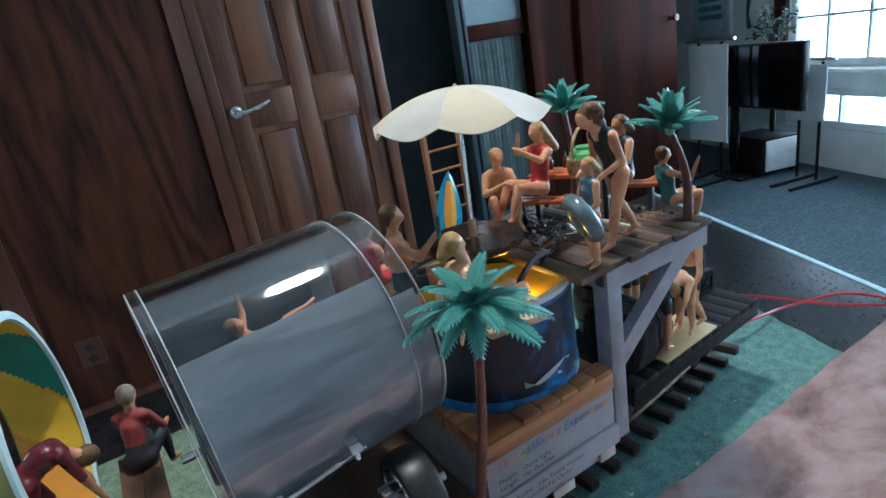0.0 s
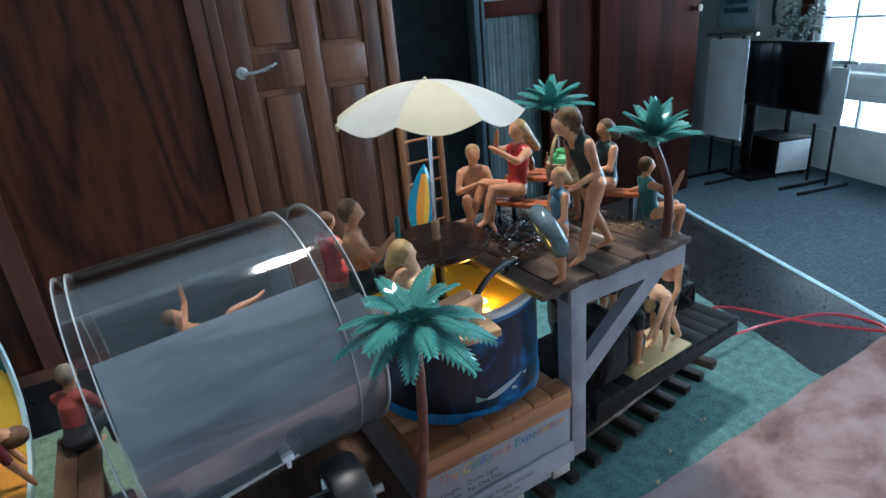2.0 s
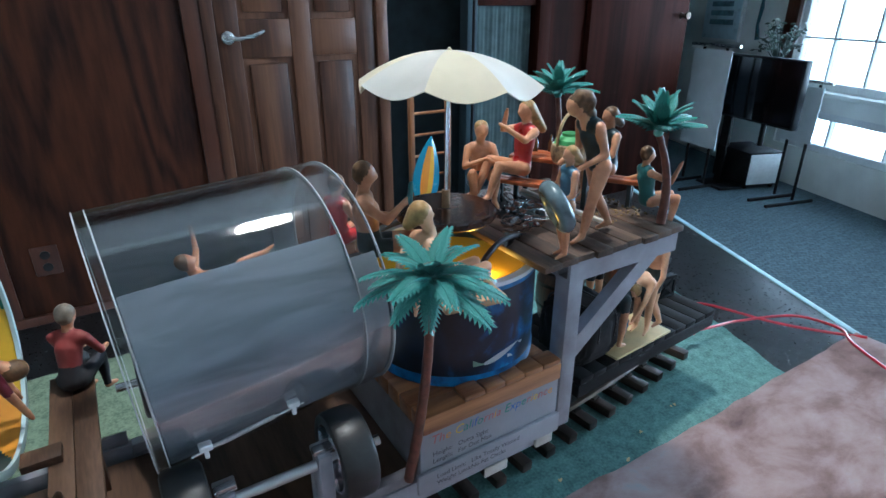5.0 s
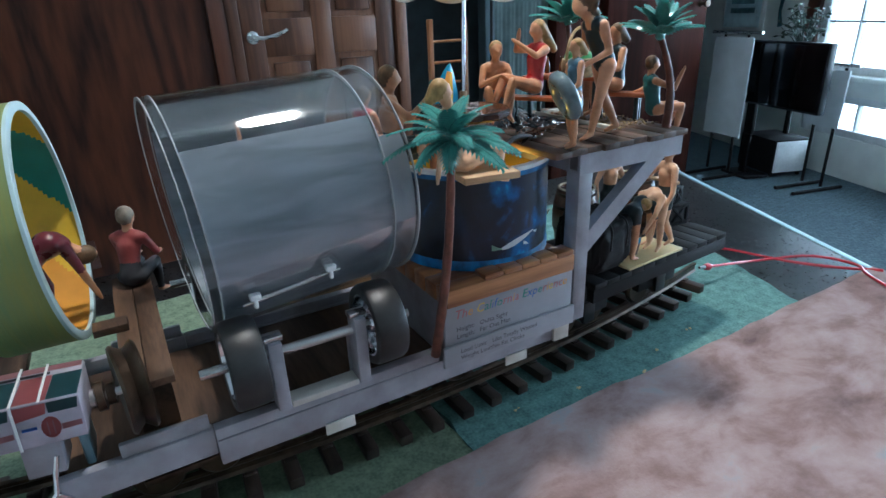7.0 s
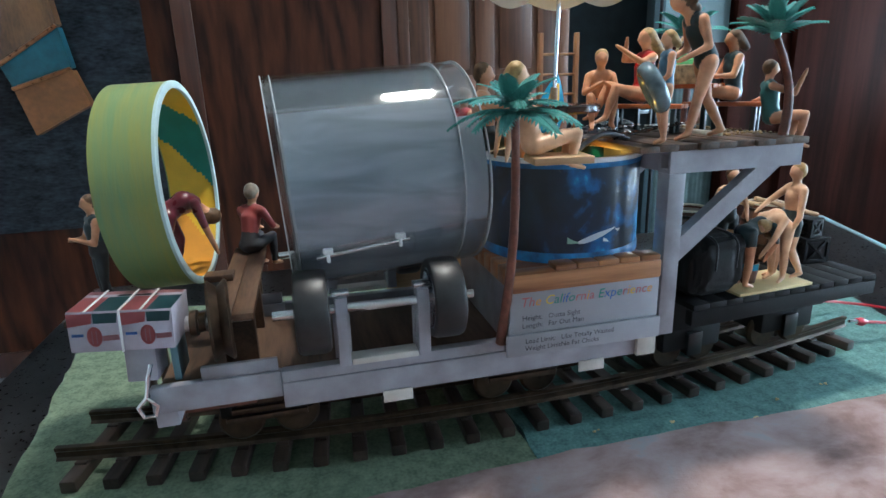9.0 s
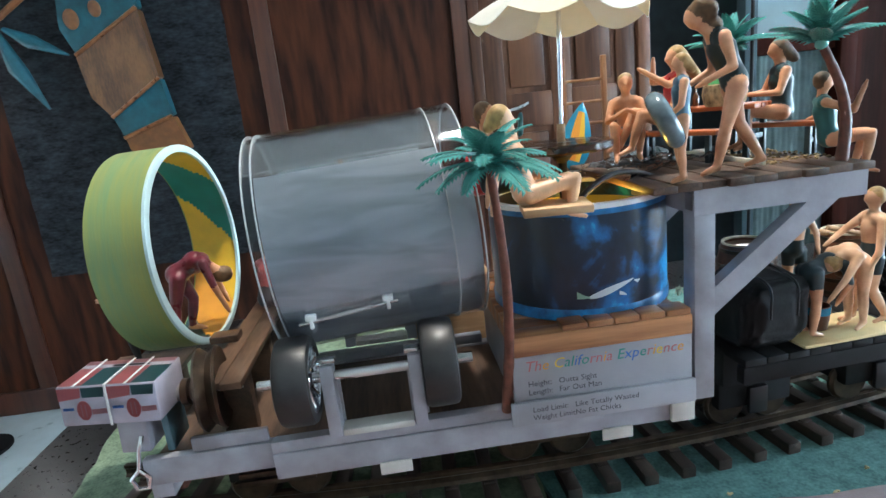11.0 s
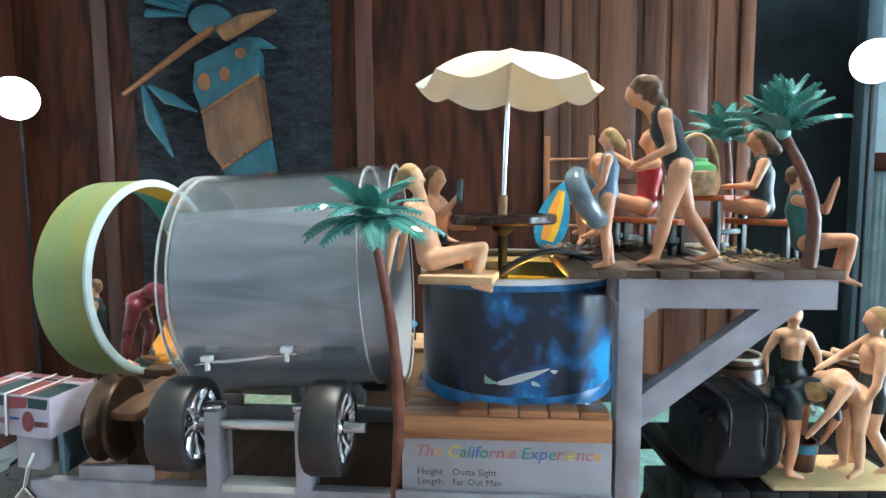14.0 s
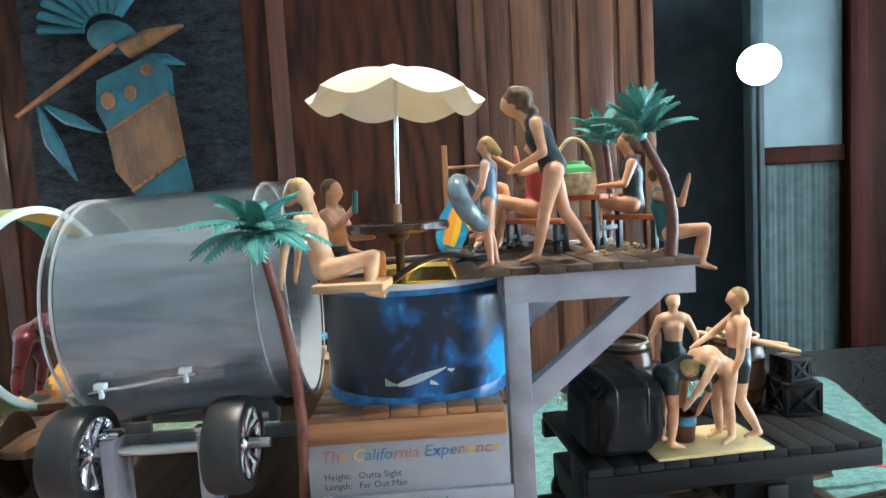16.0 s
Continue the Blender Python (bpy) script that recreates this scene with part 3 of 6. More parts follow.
# ---- the long grey wagon ----
FY, BY = -0.0115, 0.116  # front and back planes
wagon = thing("novelty_rail_wagon", "lavender-grey flat model railway wagon with a raised wooden platform", "train wagon", (0.0, 0.045, 0.02))
for y0, y1 in ((FY + 0.007, FY + 0.016), (BY - 0.009, BY)):
    part("sill_beam", box(B(), -0.135, 0.103, y0, y1, 0.072, 0.0875, 0.0008), M["grey"], wagon)
    part("upper_sill", box(B(), -0.135, 0.0, y0 + 0.001, y1 - 0.001, 0.0876, 0.0945, 0.0006), M["grey"], wagon)
    part("end_sill", box(B(), -0.205, -0.1352, y0 + 0.003, y1, 0.078, 0.094, 0.0008), M["grey"], wagon)
    part("end_ledge", box(B(), -0.178, -0.1365, y0 + 0.0045, y1 - 0.001, 0.0941, 0.102, 0.0008), M["grey"], wagon)
part("floor_board", box(B(), -0.204, 0.1, FY + 0.0165, BY - 0.01, 0.082, 0.0868, 0.0005), M["plank"], wagon)
part("cross_beam", box(B(), -0.205, -0.193, FY + 0.013, BY - 0.01, 0.068, 0.0815, 0.0006), M["grey"], wagon)
for x in (-0.078, 0.05):
    part("sill_tag", box(B(), x, x + 0.018, FY + 0.0055, FY + 0.0068, 0.066, 0.0735, 0.0004), M["grey_edge"], wagon)
part("end_block", box(B(), 0.0905, 0.1045, FY + 0.004, FY + 0.0068, 0.072, 0.0872, 0.0008), M["grey_edge"], wagon, "pale square buffer block")
for x in (-0.15, 0.03):
    bog = part("bogie_frame", box(B(), x - 0.03, x + 0.03, 0.044, 0.11, 0.042, 0.066, 0.002), M["black"], wagon)
    for dx in (-0.018, 0.018):
        for y in (0.056, 0.1):
            part("rail_wheel", lathe(B(), [(0, -0.003), (0.0135, -0.003), (0.0155, -0.001), (0.0155, 0.001), (0.0135, 0.0012), (0.0135, 0.003), (0.006, 0.002), (0, 0.002)], at(x + dx, y, 0.0345) @ ALONG_Y, 24), M["bronze"], bog)
    for y in (0.04, 0.1105):
        sp = B()
        for k in range(3):
            box(sp, x - 0.026 + 0.004 * k, x + 0.026 - 0.004 * k, y, y + 0.0035, 0.04 + 0.006 * k, 0.044 + 0.006 * k, 0.0005)
        part("leaf_spring", sp, M["bronze"], bog)

# box with the sign, under the tub
BX0, BX1 = 0.001, 0.1
part("box_body", box(B(), BX0 + 0.003, BX1 - 0.001, FY + 0.004, BY - 0.004, 0.087, 0.1285, 0.001), M["grey"], wagon)
sign = part("sign_board", box(B(), 0.0, BX1, FY - 0.001, FY + 0.0035, 0.0875, 0.1285, 0.0005), M["paper"], wagon, "white printed sign board with coloured letters")
part("ledge", box(B(), -0.003, BX1 + 0.001, FY - 0.0038, FY - 0.0012, 0.0885, 0.1025, 0.0008), M["paper"], wagon)
TURN_UP = Matrix.Rotation(radians(90), 4, "X")
rainbow = [M["print_red"], M["orange_paint"], M["yellow_paint"], M["green_paint"], mat("blue_print", (0.04, 0.14, 0.45), 0.4)]
_title = "The California Experience"
_slant = Matrix(((1, 0.22, 0, 0), (0, 1, 0, 0), (0, 0, 1, 0), (0, 0, 0, 1)))
letters(_title, 0.0084, rainbow, wagon, at(0.0062, FY - 0.0014, 0.1195) @ TURN_UP @ _slant, [(0, 0, 1, 0, 2, 3, 3, 4, 4, 3, 0, 0, 1, 0, 2, 3, 4, 4, 3, 0, 1, 2, 0, 0, 1)[i % 25] for i in range(len(_title))], "sign_title")
for i, row in enumerate((("Height:", "Outta Sight"), ("Length:", "Far Out Man"))):
    for x, s in zip((0.0075, 0.0245), row):
        letters(s, 0.0046, M["ink"], wagon, at(x, FY - 0.0014, 0.1105 - 0.005 * i) @ TURN_UP, None, "sign_line")
for i, row in enumerate((("Load Limit:", "Like Totally Wasted"), ("Weight Limit:", "No Fat Chicks"))):
    for x, s in zip((0.0085, 0.032), row):
        letters(s, 0.0044, M["ink"], wagon, at(x, FY - 0.0043, 0.0967 - 0.0048 * i) @ TURN_UP, None, "sign_line")
# varnished deck planks above the box
for i in range(9):
    y = FY - 0.003 + i * 0.0142
    part("deck_plank", box(B(), BX0, BX1 - 0.0005, y, y + 0.0137, 0.1288, 0.1402 - 0.0006 * (i % 2), 0.0008), M["deck"], wagon)
for i in range(5):
    part("deck_block", box(B(), 0.028 + 0.0142 * i, 0.0416 + 0.0142 * i, FY - 0.0032, FY + 0.009, 0.1404, 0.144, 0.0008), M["deck"], wagon)

# platform: posts, beams, braces, planks
PX0, PX1, PT = 0.1015, 0.1965, 0.2065
for y in (FY - 0.001, BY - 0.011):
    part("post", box(B(), PX0, PX0 + 0.0115, y, y + 0.012, 0.0876, PT - 0.0135, 0.0006), M["grey"], wagon)
    bm = B()
    z0, z1, w = PT - 0.0135, PT, 0.0023
    ends = [[bm.verts.new((x, yy, zz)) for yy, zz in ((y, z0), (y + 0.012, z0), (y + 0.012, z1), (y, z1), (y + w, z0 + w), (y + 0.012 - w, z0 + w), (y + 0.012 - w, z1 - w), (y + w, z1 - w))] for x in (PX0, PX1)]
    for k in range(4):
        j = (k + 1) % 4
        bm.faces.new((ends[0][k], ends[0][j], ends[1][j], ends[1][k]))
        bm.faces.new((ends[0][j + 4], ends[0][k + 4], ends[1][k + 4], ends[1][j + 4]))
        for e in ends:
            bm.faces.new((e[k], e[j], e[j + 4], e[k + 4]))
    part("hollow_beam", bm, M["grey"], wagon)
    br = B()
    a, b = Vector((PX0 + 0.0118, 0, 0.1435)), Vector((0.174, 0, PT - 0.0137))
    d = (b - a).normalized()
    nrm = Vector((-d.z, 0, d.x)) * 0.0058
    vs = []
    for yy in (y + 0.002, y + 0.01):
        vs.append([br.verts.new((p.x, yy, p.z)) for p in (a + Vector((0, 0, -0.0078)), a + Vector((0, 0, 0.0078)), b + Vector((-0.009, 0, 0)), b + Vector((0.009, 0, 0)))])
    br.faces.new(vs[0])
    br.faces.new(vs[1][::-1])
    for k in range(4):
        br.faces.new((vs[0][k], vs[0][(k + 1) % 4], vs[1][(k + 1) % 4], vs[1][k]))
    part("brace", br, M["grey"], wagon)
for x in (PX0 + 0.0005, PX1 - 0.0125):
    part("cross_beam", box(B(), x, x + 0.0118, FY + 0.0112, BY - 0.0112, PT - 0.0132, PT - 0.0003, 0.0005), M["grey"], wagon)
for i in range(9):
    x = 0.078 + 0.01345 * i
    part("platform_plank", box(B(), x, x + 0.0130, FY - 0.005 + 0.001 * (i % 3), BY + 0.002, PT + 0.0002, PT + 0.0042 + 0.0004 * (i % 2), 0.0006), M["plank"], wagon)
DECK = PT + 0.0045

# ---- the tub ----
TX, TYc, TR = 0.057, 0.0465, 0.0525
tub = thing("round_tub", "blue tub painted with an underwater scene, amber light inside", "tub", (TX, TYc, 0.1403))
T0, T1 = 0.1405, 0.2038


def sea_paint():
    m = mat("underwater_painting", (0.01, 0.16, 0.42), 0.34, 0, 0.2, 40, coat=0.15)
    n, l = m.node_tree.nodes, m.node_tree.links
    tc, no, no2, rp, mx = n.new("ShaderNodeTexCoord"), n.new("ShaderNodeTexNoise"), n.new("ShaderNodeTexNoise"), n.new("ShaderNodeValToRGB"), n.new("ShaderNodeMath")
    no.inputs["Scale"].default_value, no.inputs["Detail"].default_value, no.inputs["Distortion"].default_value = 19, 9, 1.6
    no2.inputs["Scale"].default_value, no2.inputs["Detail"].default_value = 85, 5
    l.new(tc.outputs["Object"], no.inputs["Vector"])
    l.new(tc.outputs["Object"], no2.inputs["Vector"])
    mx.operation = "MULTIPLY_ADD"
    mx.inputs[1].default_value = 0.3
    l.new(no2.outputs["Fac"], mx.inputs[0])
    l.new(no.outputs["Fac"], mx.inputs[2])
    e = rp.color_ramp.elements
    e[0].position, e[0].color = 0.63, (0.003, 0.005, 0.01, 1)
    e[1].position, e[1].color = 1.16, (0.02, 0.36, 0.7, 1)
    a = e.new(0.81)
    a.color = (0.003, 0.014, 0.04, 1)
    b = e.new(0.94)
    b.color = (0.006, 0.12, 0.34, 1)
    sx, gr = n.new("ShaderNodeSeparateXYZ"), n.new("ShaderNodeMath")
    l.new(tc.outputs["Object"], sx.inputs[0])
    gr.operation = "MULTIPLY_ADD"
    gr.inputs[1].default_value = 2.1
    l.new(sx.outputs["X"], gr.inputs[0])
    l.new(mx.outputs[0], gr.inputs[2])
    l.new(gr.outputs[0], rp.inputs[0])
    l.new(rp.outputs[0], n["Principled BSDF"].inputs["Base Color"])
    return m


M["sea"] = sea_paint()
M["sea_blue"] = mat("bright_sea_blue_paint", (0.01, 0.17, 0.42), 0.34, 0, 0.4, 120, tint=(0.003, 0.02, 0.06), coat=0.15)
wall_ = B()
lathe(wall_, [(TR, 0.0), (TR, T1 - T0 - 0.001), (TR - 0.003, T1 - T0 - 0.001), (TR - 0.003, 0.006), (0, 0.006)], at(TX, TYc, T0), 72)
part("tub_wall", wall_, M["sea"], tub)
part("tub_base_band", lathe(B(), [(TR + 0.0006, 0.0), (TR + 0.0007, 0.005), (TR + 0.0001, 0.0065), (TR - 0.002, 0.0)], at(TX, TYc, T0), 72, True), M["sea_blue"], tub, "bright blue painted band")
part("tub_top_band", lathe(B(), [(TR + 0.0004, -0.005), (TR + 0.0007, -0.002), (TR - 0.001, -0.002), (TR - 0.001, -0.005)], at(TX, TYc, T1), 72, True), M["sea_blue"], tub, "bright blue painted band")
part("tub_rim", lathe(B(), [(TR + 0.0012, -0.0018), (TR + 0.0012, 0.0008), (TR - 0.0035, 0.0008), (TR - 0.0035, -0.0018)], at(TX, TYc, T1), 72, True), M["white"], tub, "white rim")
part("water", lathe(B(), [(0, 0), (TR - 0.004, 0), (TR - 0.004, -0.004), (0, -0.004)], at(TX, TYc, T1 - 0.011), 64), M["water"], tub, "glossy water with the lamp's amber glow put into its material")
part("led_dome", ball(B(), (TX + 0.012, TYc - 0.018, T1 - 0.0115), (0.004, 0.004, 0.0025)), M["led"], tub, "glowing amber lamp")

# ---- the clear tube with its printed film ----
CX0, CX1, CY, CZ, CR = -0.128, -0.0095, 0.0585, 0.192, 0.0655
TUBE_LEAN = Matrix.Translation((CX0, CY, CZ)) @ Matrix.Rotation(radians(3.0), 4, "Z") @ Matrix.Rotation(radians(-3.1), 4, "Y") @ Matrix.Translation((-CX0, -CY, -CZ))
tube = thing("clear_acrylic_tube", "large clear plastic tube partly lined with grey printed film", "tube", ((CX0 + CX1) / 2, CY, CZ - CR))


def arc_shell(x0, x1, r0, r1, a0, a1, seg=64):
    """Part of a round shell about the tube's axis; angles from the front (-y) upwards, degrees."""
    bm, rings = B(), []
    for k in range(seg + 1):
        a = radians(a0 + (a1 - a0) * k / seg)
        rings.append([bm.verts.new((x, CY - r * math.cos(a), CZ + r * math.sin(a))) for x, r in ((x0, r1), (x1, r1), (x1, r0), (x0, r0))])
    full = abs(a1 - a0) >= 359.9
    for a, b in zip(rings, rings[1:]):
        for k in range(4):
            bm.faces.new((a[k], a[(k + 1) % 4], b[(k + 1) % 4], b[k]))
    if not full:
        bm.faces.new(rings[0])
        bm.faces.new(rings[-1][::-1])
    else:
        bmesh.ops.remove_doubles(bm, verts=bm.verts, dist=1e-6)
    bmesh.ops.transform(bm, matrix=TUBE_LEAN, verts=bm.verts)
    return bm


part("outer_tube", arc_shell(CX0, CX1, CR - 0.0016, CR, 0, 360, 96), M["clear"], tube)
M["frosted"] = mat("frosted_tube_edge", (0.5, 0.53, 0.55), 0.2, 0, 0.1, 90)
for x in (CX0, CX0 + 0.0052, CX1 - 0.0163, CX1 - 0.0004):
    part("tube_edge", arc_shell(x - 0.0003, x + 0.0003, CR - 0.0017, CR + 0.0001, 0, 360, 96), M["frosted"], tube, "pale frosted cut edge")
part("inner_tube", arc_shell(CX0 + 0.005, CX1 - 0.016, CR - 0.0042, CR - 0.003, 0, 360, 96), M["clear"], tube)


def film_mat():
    m = mat("grey_wave_print", (0.3, 0.34, 0.38), 0.5, 0, 0.2, 30, stretch=(0.5, 1, 1.2))
    n, l = m.node_tree.nodes, m.node_tree.links
    tc, mp, no, rp = n.new("ShaderNodeTexCoord"), n.new("ShaderNodeMapping"), n.new("ShaderNodeTexNoise"), n.new("ShaderNodeValToRGB")
    l.new(tc.outputs["Object"], mp.inputs["Vector"])
    mp.inputs["Scale"].default_value = (0.22, 1, 1)
    no.inputs["Scale"].default_value, no.inputs["Detail"].default_value, no.inputs["Distortion"].default_value = 70, 10, 0.7
    l.new(mp.outputs[0], no.inputs["Vector"])
    e = rp.color_ramp.elements
    e[0].position, e[0].color = 0.3, (0.3, 0.35, 0.41, 1)
    e[1].position, e[1].color = 0.72, (0.62, 0.68, 0.74, 1)
    a = e.new(0.5)
    a.color = (0.44, 0.51, 0.58, 1)
    l.new(no.outputs["Fac"], rp.inputs[0])
    l.new(rp.outputs[0], n["Principled BSDF"].inputs["Base Color"])
    tr, mx = n.new("ShaderNodeBsdfTranslucent"), n.new("ShaderNodeMixShader")
    l.new(rp.outputs[0], tr.inputs[0])
    mx.inputs[0].default_value = 0.38
    l.new(n["Principled BSDF"].outputs[0], mx.inputs[1])
    l.new(tr.outputs[0], mx.inputs[2])
    l.new(mx.outputs[0], n["Material Output"].inputs[0])
    return m


M["film"] = film_mat()
part("printed_film", arc_shell(CX0 + 0.006, CX1 - 0.0165, CR - 0.0028, CR - 0.0019, -218, 44, 90), M["film"], tube, "grey sheet printed with waves")
part("film_tail", arc_shell(CX1 - 0.0162, CX1 - 0.002, CR - 0.0028, CR - 0.0019, -212, 32, 60), mat("plain_grey_film", (0.32, 0.37, 0.42), 0.5, 0, 0.1, 30), tube, "plain grey film strip")

# ---- rollers under the tube ----
ROLL_Z, ROLL_R = 0.1285, 0.0238


def tyre_wheel(parent, x, y, z):
    w = part("tyre", lathe(B(), [(0.0182, -0.0088), (0.021, -0.0094), (ROLL_R - 0.001, -0.0086), (ROLL_R, -0.0065), (ROLL_R + 0.0001, 0), (ROLL_R, 0.0065), (ROLL_R - 0.001, 0.0086), (0.021, 0.0094), (0.0182, 0.0088), (0.0178, 0)], at(x, y, z) @ ALONG_X, 56, True), M["rubber"], parent)
    bm = B()
    lathe(bm, [(0.0183, -0.0085), (0.0183, 0.0085), (0.017, 0.0088), (0.0164, 0.004), (0.0164, -0.004), (0.017, -0.0088)], at(x, y, z) @ ALONG_X, 48, True)
    lathe(bm, [(0, -0.0062), (0.0045, -0.006), (0.0055, -0.004), (0.0055, 0.004), (0.0045, 0.0065), (0.002, 0.0085), (0, 0.0088)], at(x, y, z) @ ALONG_X, 20)
    lathe(bm, [(0.005, 0.0015), (0.0166, 0.0005), (0.0166, -0.0005), (0.005, -0.0012)], at(x, y, z) @ ALONG_X, 40, True)
    part("rim", bm, M["chrome"], w, "chrome rim")
    for k in range(10):
        sp = B()
        sweep(sp, [(0.0045, 0, 0.0045), (0.0052, 0, 0.011), (0.0062, 0, 0.0168)], [0.0019, 0.0013, 0.0022], 8)
        bmesh.ops.transform(sp, matrix=at(x, y, z) @ Matrix.Rotation(radians(36 * k), 4, "X"), verts=sp.verts)
        part("spoke", sp, M["chrome"], w)
    return w


for nm, y in (("front", -0.0025), ("rear", 0.1215)):
    rollers = thing("roller_set", "two black rubber tyres with chrome rims on a steel axle", "rollers", (-0.077, y, 0.0945), "rollers under the tube")
    part("axle", sweep(B(), [(-0.136, y, ROLL_Z), (-0.02, y, ROLL_Z)], 0.0028, 16), M["steel"], rollers)
    for x in (-0.1145, -0.0385):
        tyre_wheel(rollers, x, y, ROLL_Z)
    for x in (-0.0985, -0.0515):
        s = -1 if y < 0.04 else 1
        st = B()
        box(st, x - 0.0035, x + 0.0035, y - 0.006, y + 0.006, 0.0947, ROLL_Z + 0.008, 0.0008)
        box(st, x - 0.005, x + 0.005, y + 0.0061, y + 0.0075, 0.0947, ROLL_Z - 0.004, 0.0004)
        part("bracket", st, M["grey"], rollers)
        part("bracket_clip", box(B(), x - 0.005, x + 0.005, y - 0.0035, y + 0.0035, ROLL_Z + 0.0081, ROLL_Z + 0.0112, 0.0006), M["steel"], rollers)
    part("bracket_foot", box(B(), -0.0945, -0.0555, y - 0.0055, y + 0.0055, 0.0946, 0.0985, 0.0007), M["grey_edge"], rollers)

# ---- green hoop ----
RX0, RX1, RY, RZ, RR = -0.2195, -0.185, 0.0978, 0.19, 0.0662
hoop = thing("painted_hoop", "large hoop, lime green outside, striped orange and teal inside", "hoop", ((RX0 + RX1) / 2, RY, RZ - RR))
_tilt = at((RX0 + RX1) / 2, RY, RZ) @ Matrix.Rotation(radians(-4.8), 4, "Z") @ Matrix.Rotation(radians(-1.9), 4, "Y") @ ALONG_X
_h = (RX1 - RX0) / 2
part("hoop_wall", lathe(B(), [(RR - 0.0022, -_h), (RR, -_h), (RR, _h - 0.001), (RR - 0.0022, _h - 0.001)], _tilt, 96, True), M["lime"], hoop)
part("hoop_rim", lathe(B(), [(RR - 0.0042, _h - 0.0009), (RR + 0.0004, _h - 0.0009), (RR + 0.0004, _h + 0.0008), (RR - 0.0004, _h + 0.0012), (RR - 0.0042, _h + 0.0012)], _tilt, 96, True), mat("pale_blue_rim_paint", (0.55, 0.72, 0.74), 0.35, 0, 0.06, 80), hoop, "pale blue-white rim")
bm, seg, nx = B(), 144, 18
grid = [[bm.verts.new(_tilt @ Vector(((RR - 0.0026) * math.cos(6.28318 * k / seg), (RR - 0.0026) * math.sin(6.28318 * k / seg), -_h + 0.001 + (2 * _h - 0.002) * j / nx))) for j in range(nx + 1)] for k in range(seg)]
for k in range(seg):
    for j in range(nx):
        f = bm.faces.new((grid[k][j], grid[(k + 1) % seg][j], grid[(k + 1) % seg][j + 1], grid[k][j + 1]))
        f.material_index = (3, 2, 0, 1, 0, 3, 1, 2)[int((k / seg * 8 + 0.9 * j / nx + 0.4) % 8)]
part("striped_liner", bm, [M["yellow_paint"], M["green_paint"], M["orange_paint"], M["navy_paint"], M["brown_paint"]], hoop, "diagonal yellow, green, orange and brown stripes")


# white whale painted on the tub, with a green tail
def on_tub(x, z, lift=0.0009):
    a = math.asin((x - TX) / TR)
    return Vector((TX + (TR + lift) * math.sin(a), TYc - (TR + lift) * math.cos(a), z))


def painted_shape(name, spine, widths, material, label):
    bm, up, lo = B(), [], []
    for (x, z), w in zip(spine, widths):
        up.append(bm.verts.new(on_tub(x, z + w)))
        lo.append(bm.verts.new(on_tub(x, z - w)))
    for k in range(len(spine) - 1):
        bm.faces.new((up[k], up[k + 1], lo[k + 1], lo[k]))
    bmesh.ops.solidify(bm, geom=bm.faces[:], thickness=0.0003)
    return part(name, bm, material, tub, label)


_sp = [(0.0465 + 0.0245 * u, 0.154 + 0.0015 * math.sin(u * 3) + 0.0072 * u ** 1.8) for u in (i / 12 for i in range(13))]
painted_shape("whale_body", _sp, [0.0003 + 0.0017 * math.sin(math.pi * min(1, 0.08 + 0.92 * (i / 12) ** 0.8)) for i in range(13)], M["white"], "white painted whale")
painted_shape("whale_tail", [(0.0402, 0.1555), (0.0425, 0.1547), (0.0444, 0.1543), (0.0467, 0.154)], [0.0021, 0.0014, 0.0008, 0.0005], mat("pale_green_paint", (0.35, 0.55, 0.4), 0.4), "pale green tail")
painted_shape("whale_fin", [(0.0625, 0.1548), (0.065, 0.154), (0.0667, 0.153)], [0.0011, 0.0009, 0.0002], M["white"], "white fin")
painted_shape("spray", [(0.0715, 0.1603), (0.0735, 0.1595), (0.075, 0.16)], [0.0004, 0.001, 0.0003], M["white"], "white spray")


# ---- palms ----
def frond_mesh(droop=0.42):
    """A feathered palm leaf along +x: a rib with many folded leaflets, drooping at its tip."""
    bm = B()
    spine = [Vector((u, 0, 0.16 * math.sin(u * 1.9) - droop * u * u)) for u in (i / 12 for i in range(13))]
    sweep(bm, spine, [0.026 - 0.0016 * i for i in range(13)], 6)
    n = 13
    for i in range(n):
        u = 0.1 + 0.88 * i / (n - 1)
        k = min(11, int(u * 12))
        p, d = spine[k].lerp(spine[k + 1], u * 12 - k), (spine[k + 1] - spine[k]).normalized()
        L = 0.24 * math.sin(math.pi * (0.2 + 0.72 * u)) ** 0.8 + 0.03
        for s in (-1, 1):
            out = (d * (0.45 + 0.5 * u) + Vector((0, s, -0.28))).normalized()
            side = d * 0.046
            base, tip = p + Vector((0, s * 0.012, 0)), p + out * L
            mid = p + out * L * 0.55 + Vector((0, 0, 0.03))
            low = Vector((0, 0, -0.012))
            a, b, c, e = (bm.verts.new(q) for q in (base - side, base + side, mid + side * 1.1, mid - side * 1.1))
            t = bm.verts.new(tip)
            m0, m1 = bm.verts.new(base + low), bm.verts.new(mid + low)
            for f in ((a, b, c, e), (e, c, t), (b, a, m0), (b, m0, m1, c), (m0, a, e, m1), (c, m1, t), (m1, e, t)):
                bm.faces.new(f)
    return mesh_of("frond", bm, M["frond"], smooth=False)


FROND = frond_mesh(0.3)
FROND_UP = frond_mesh(0.2)


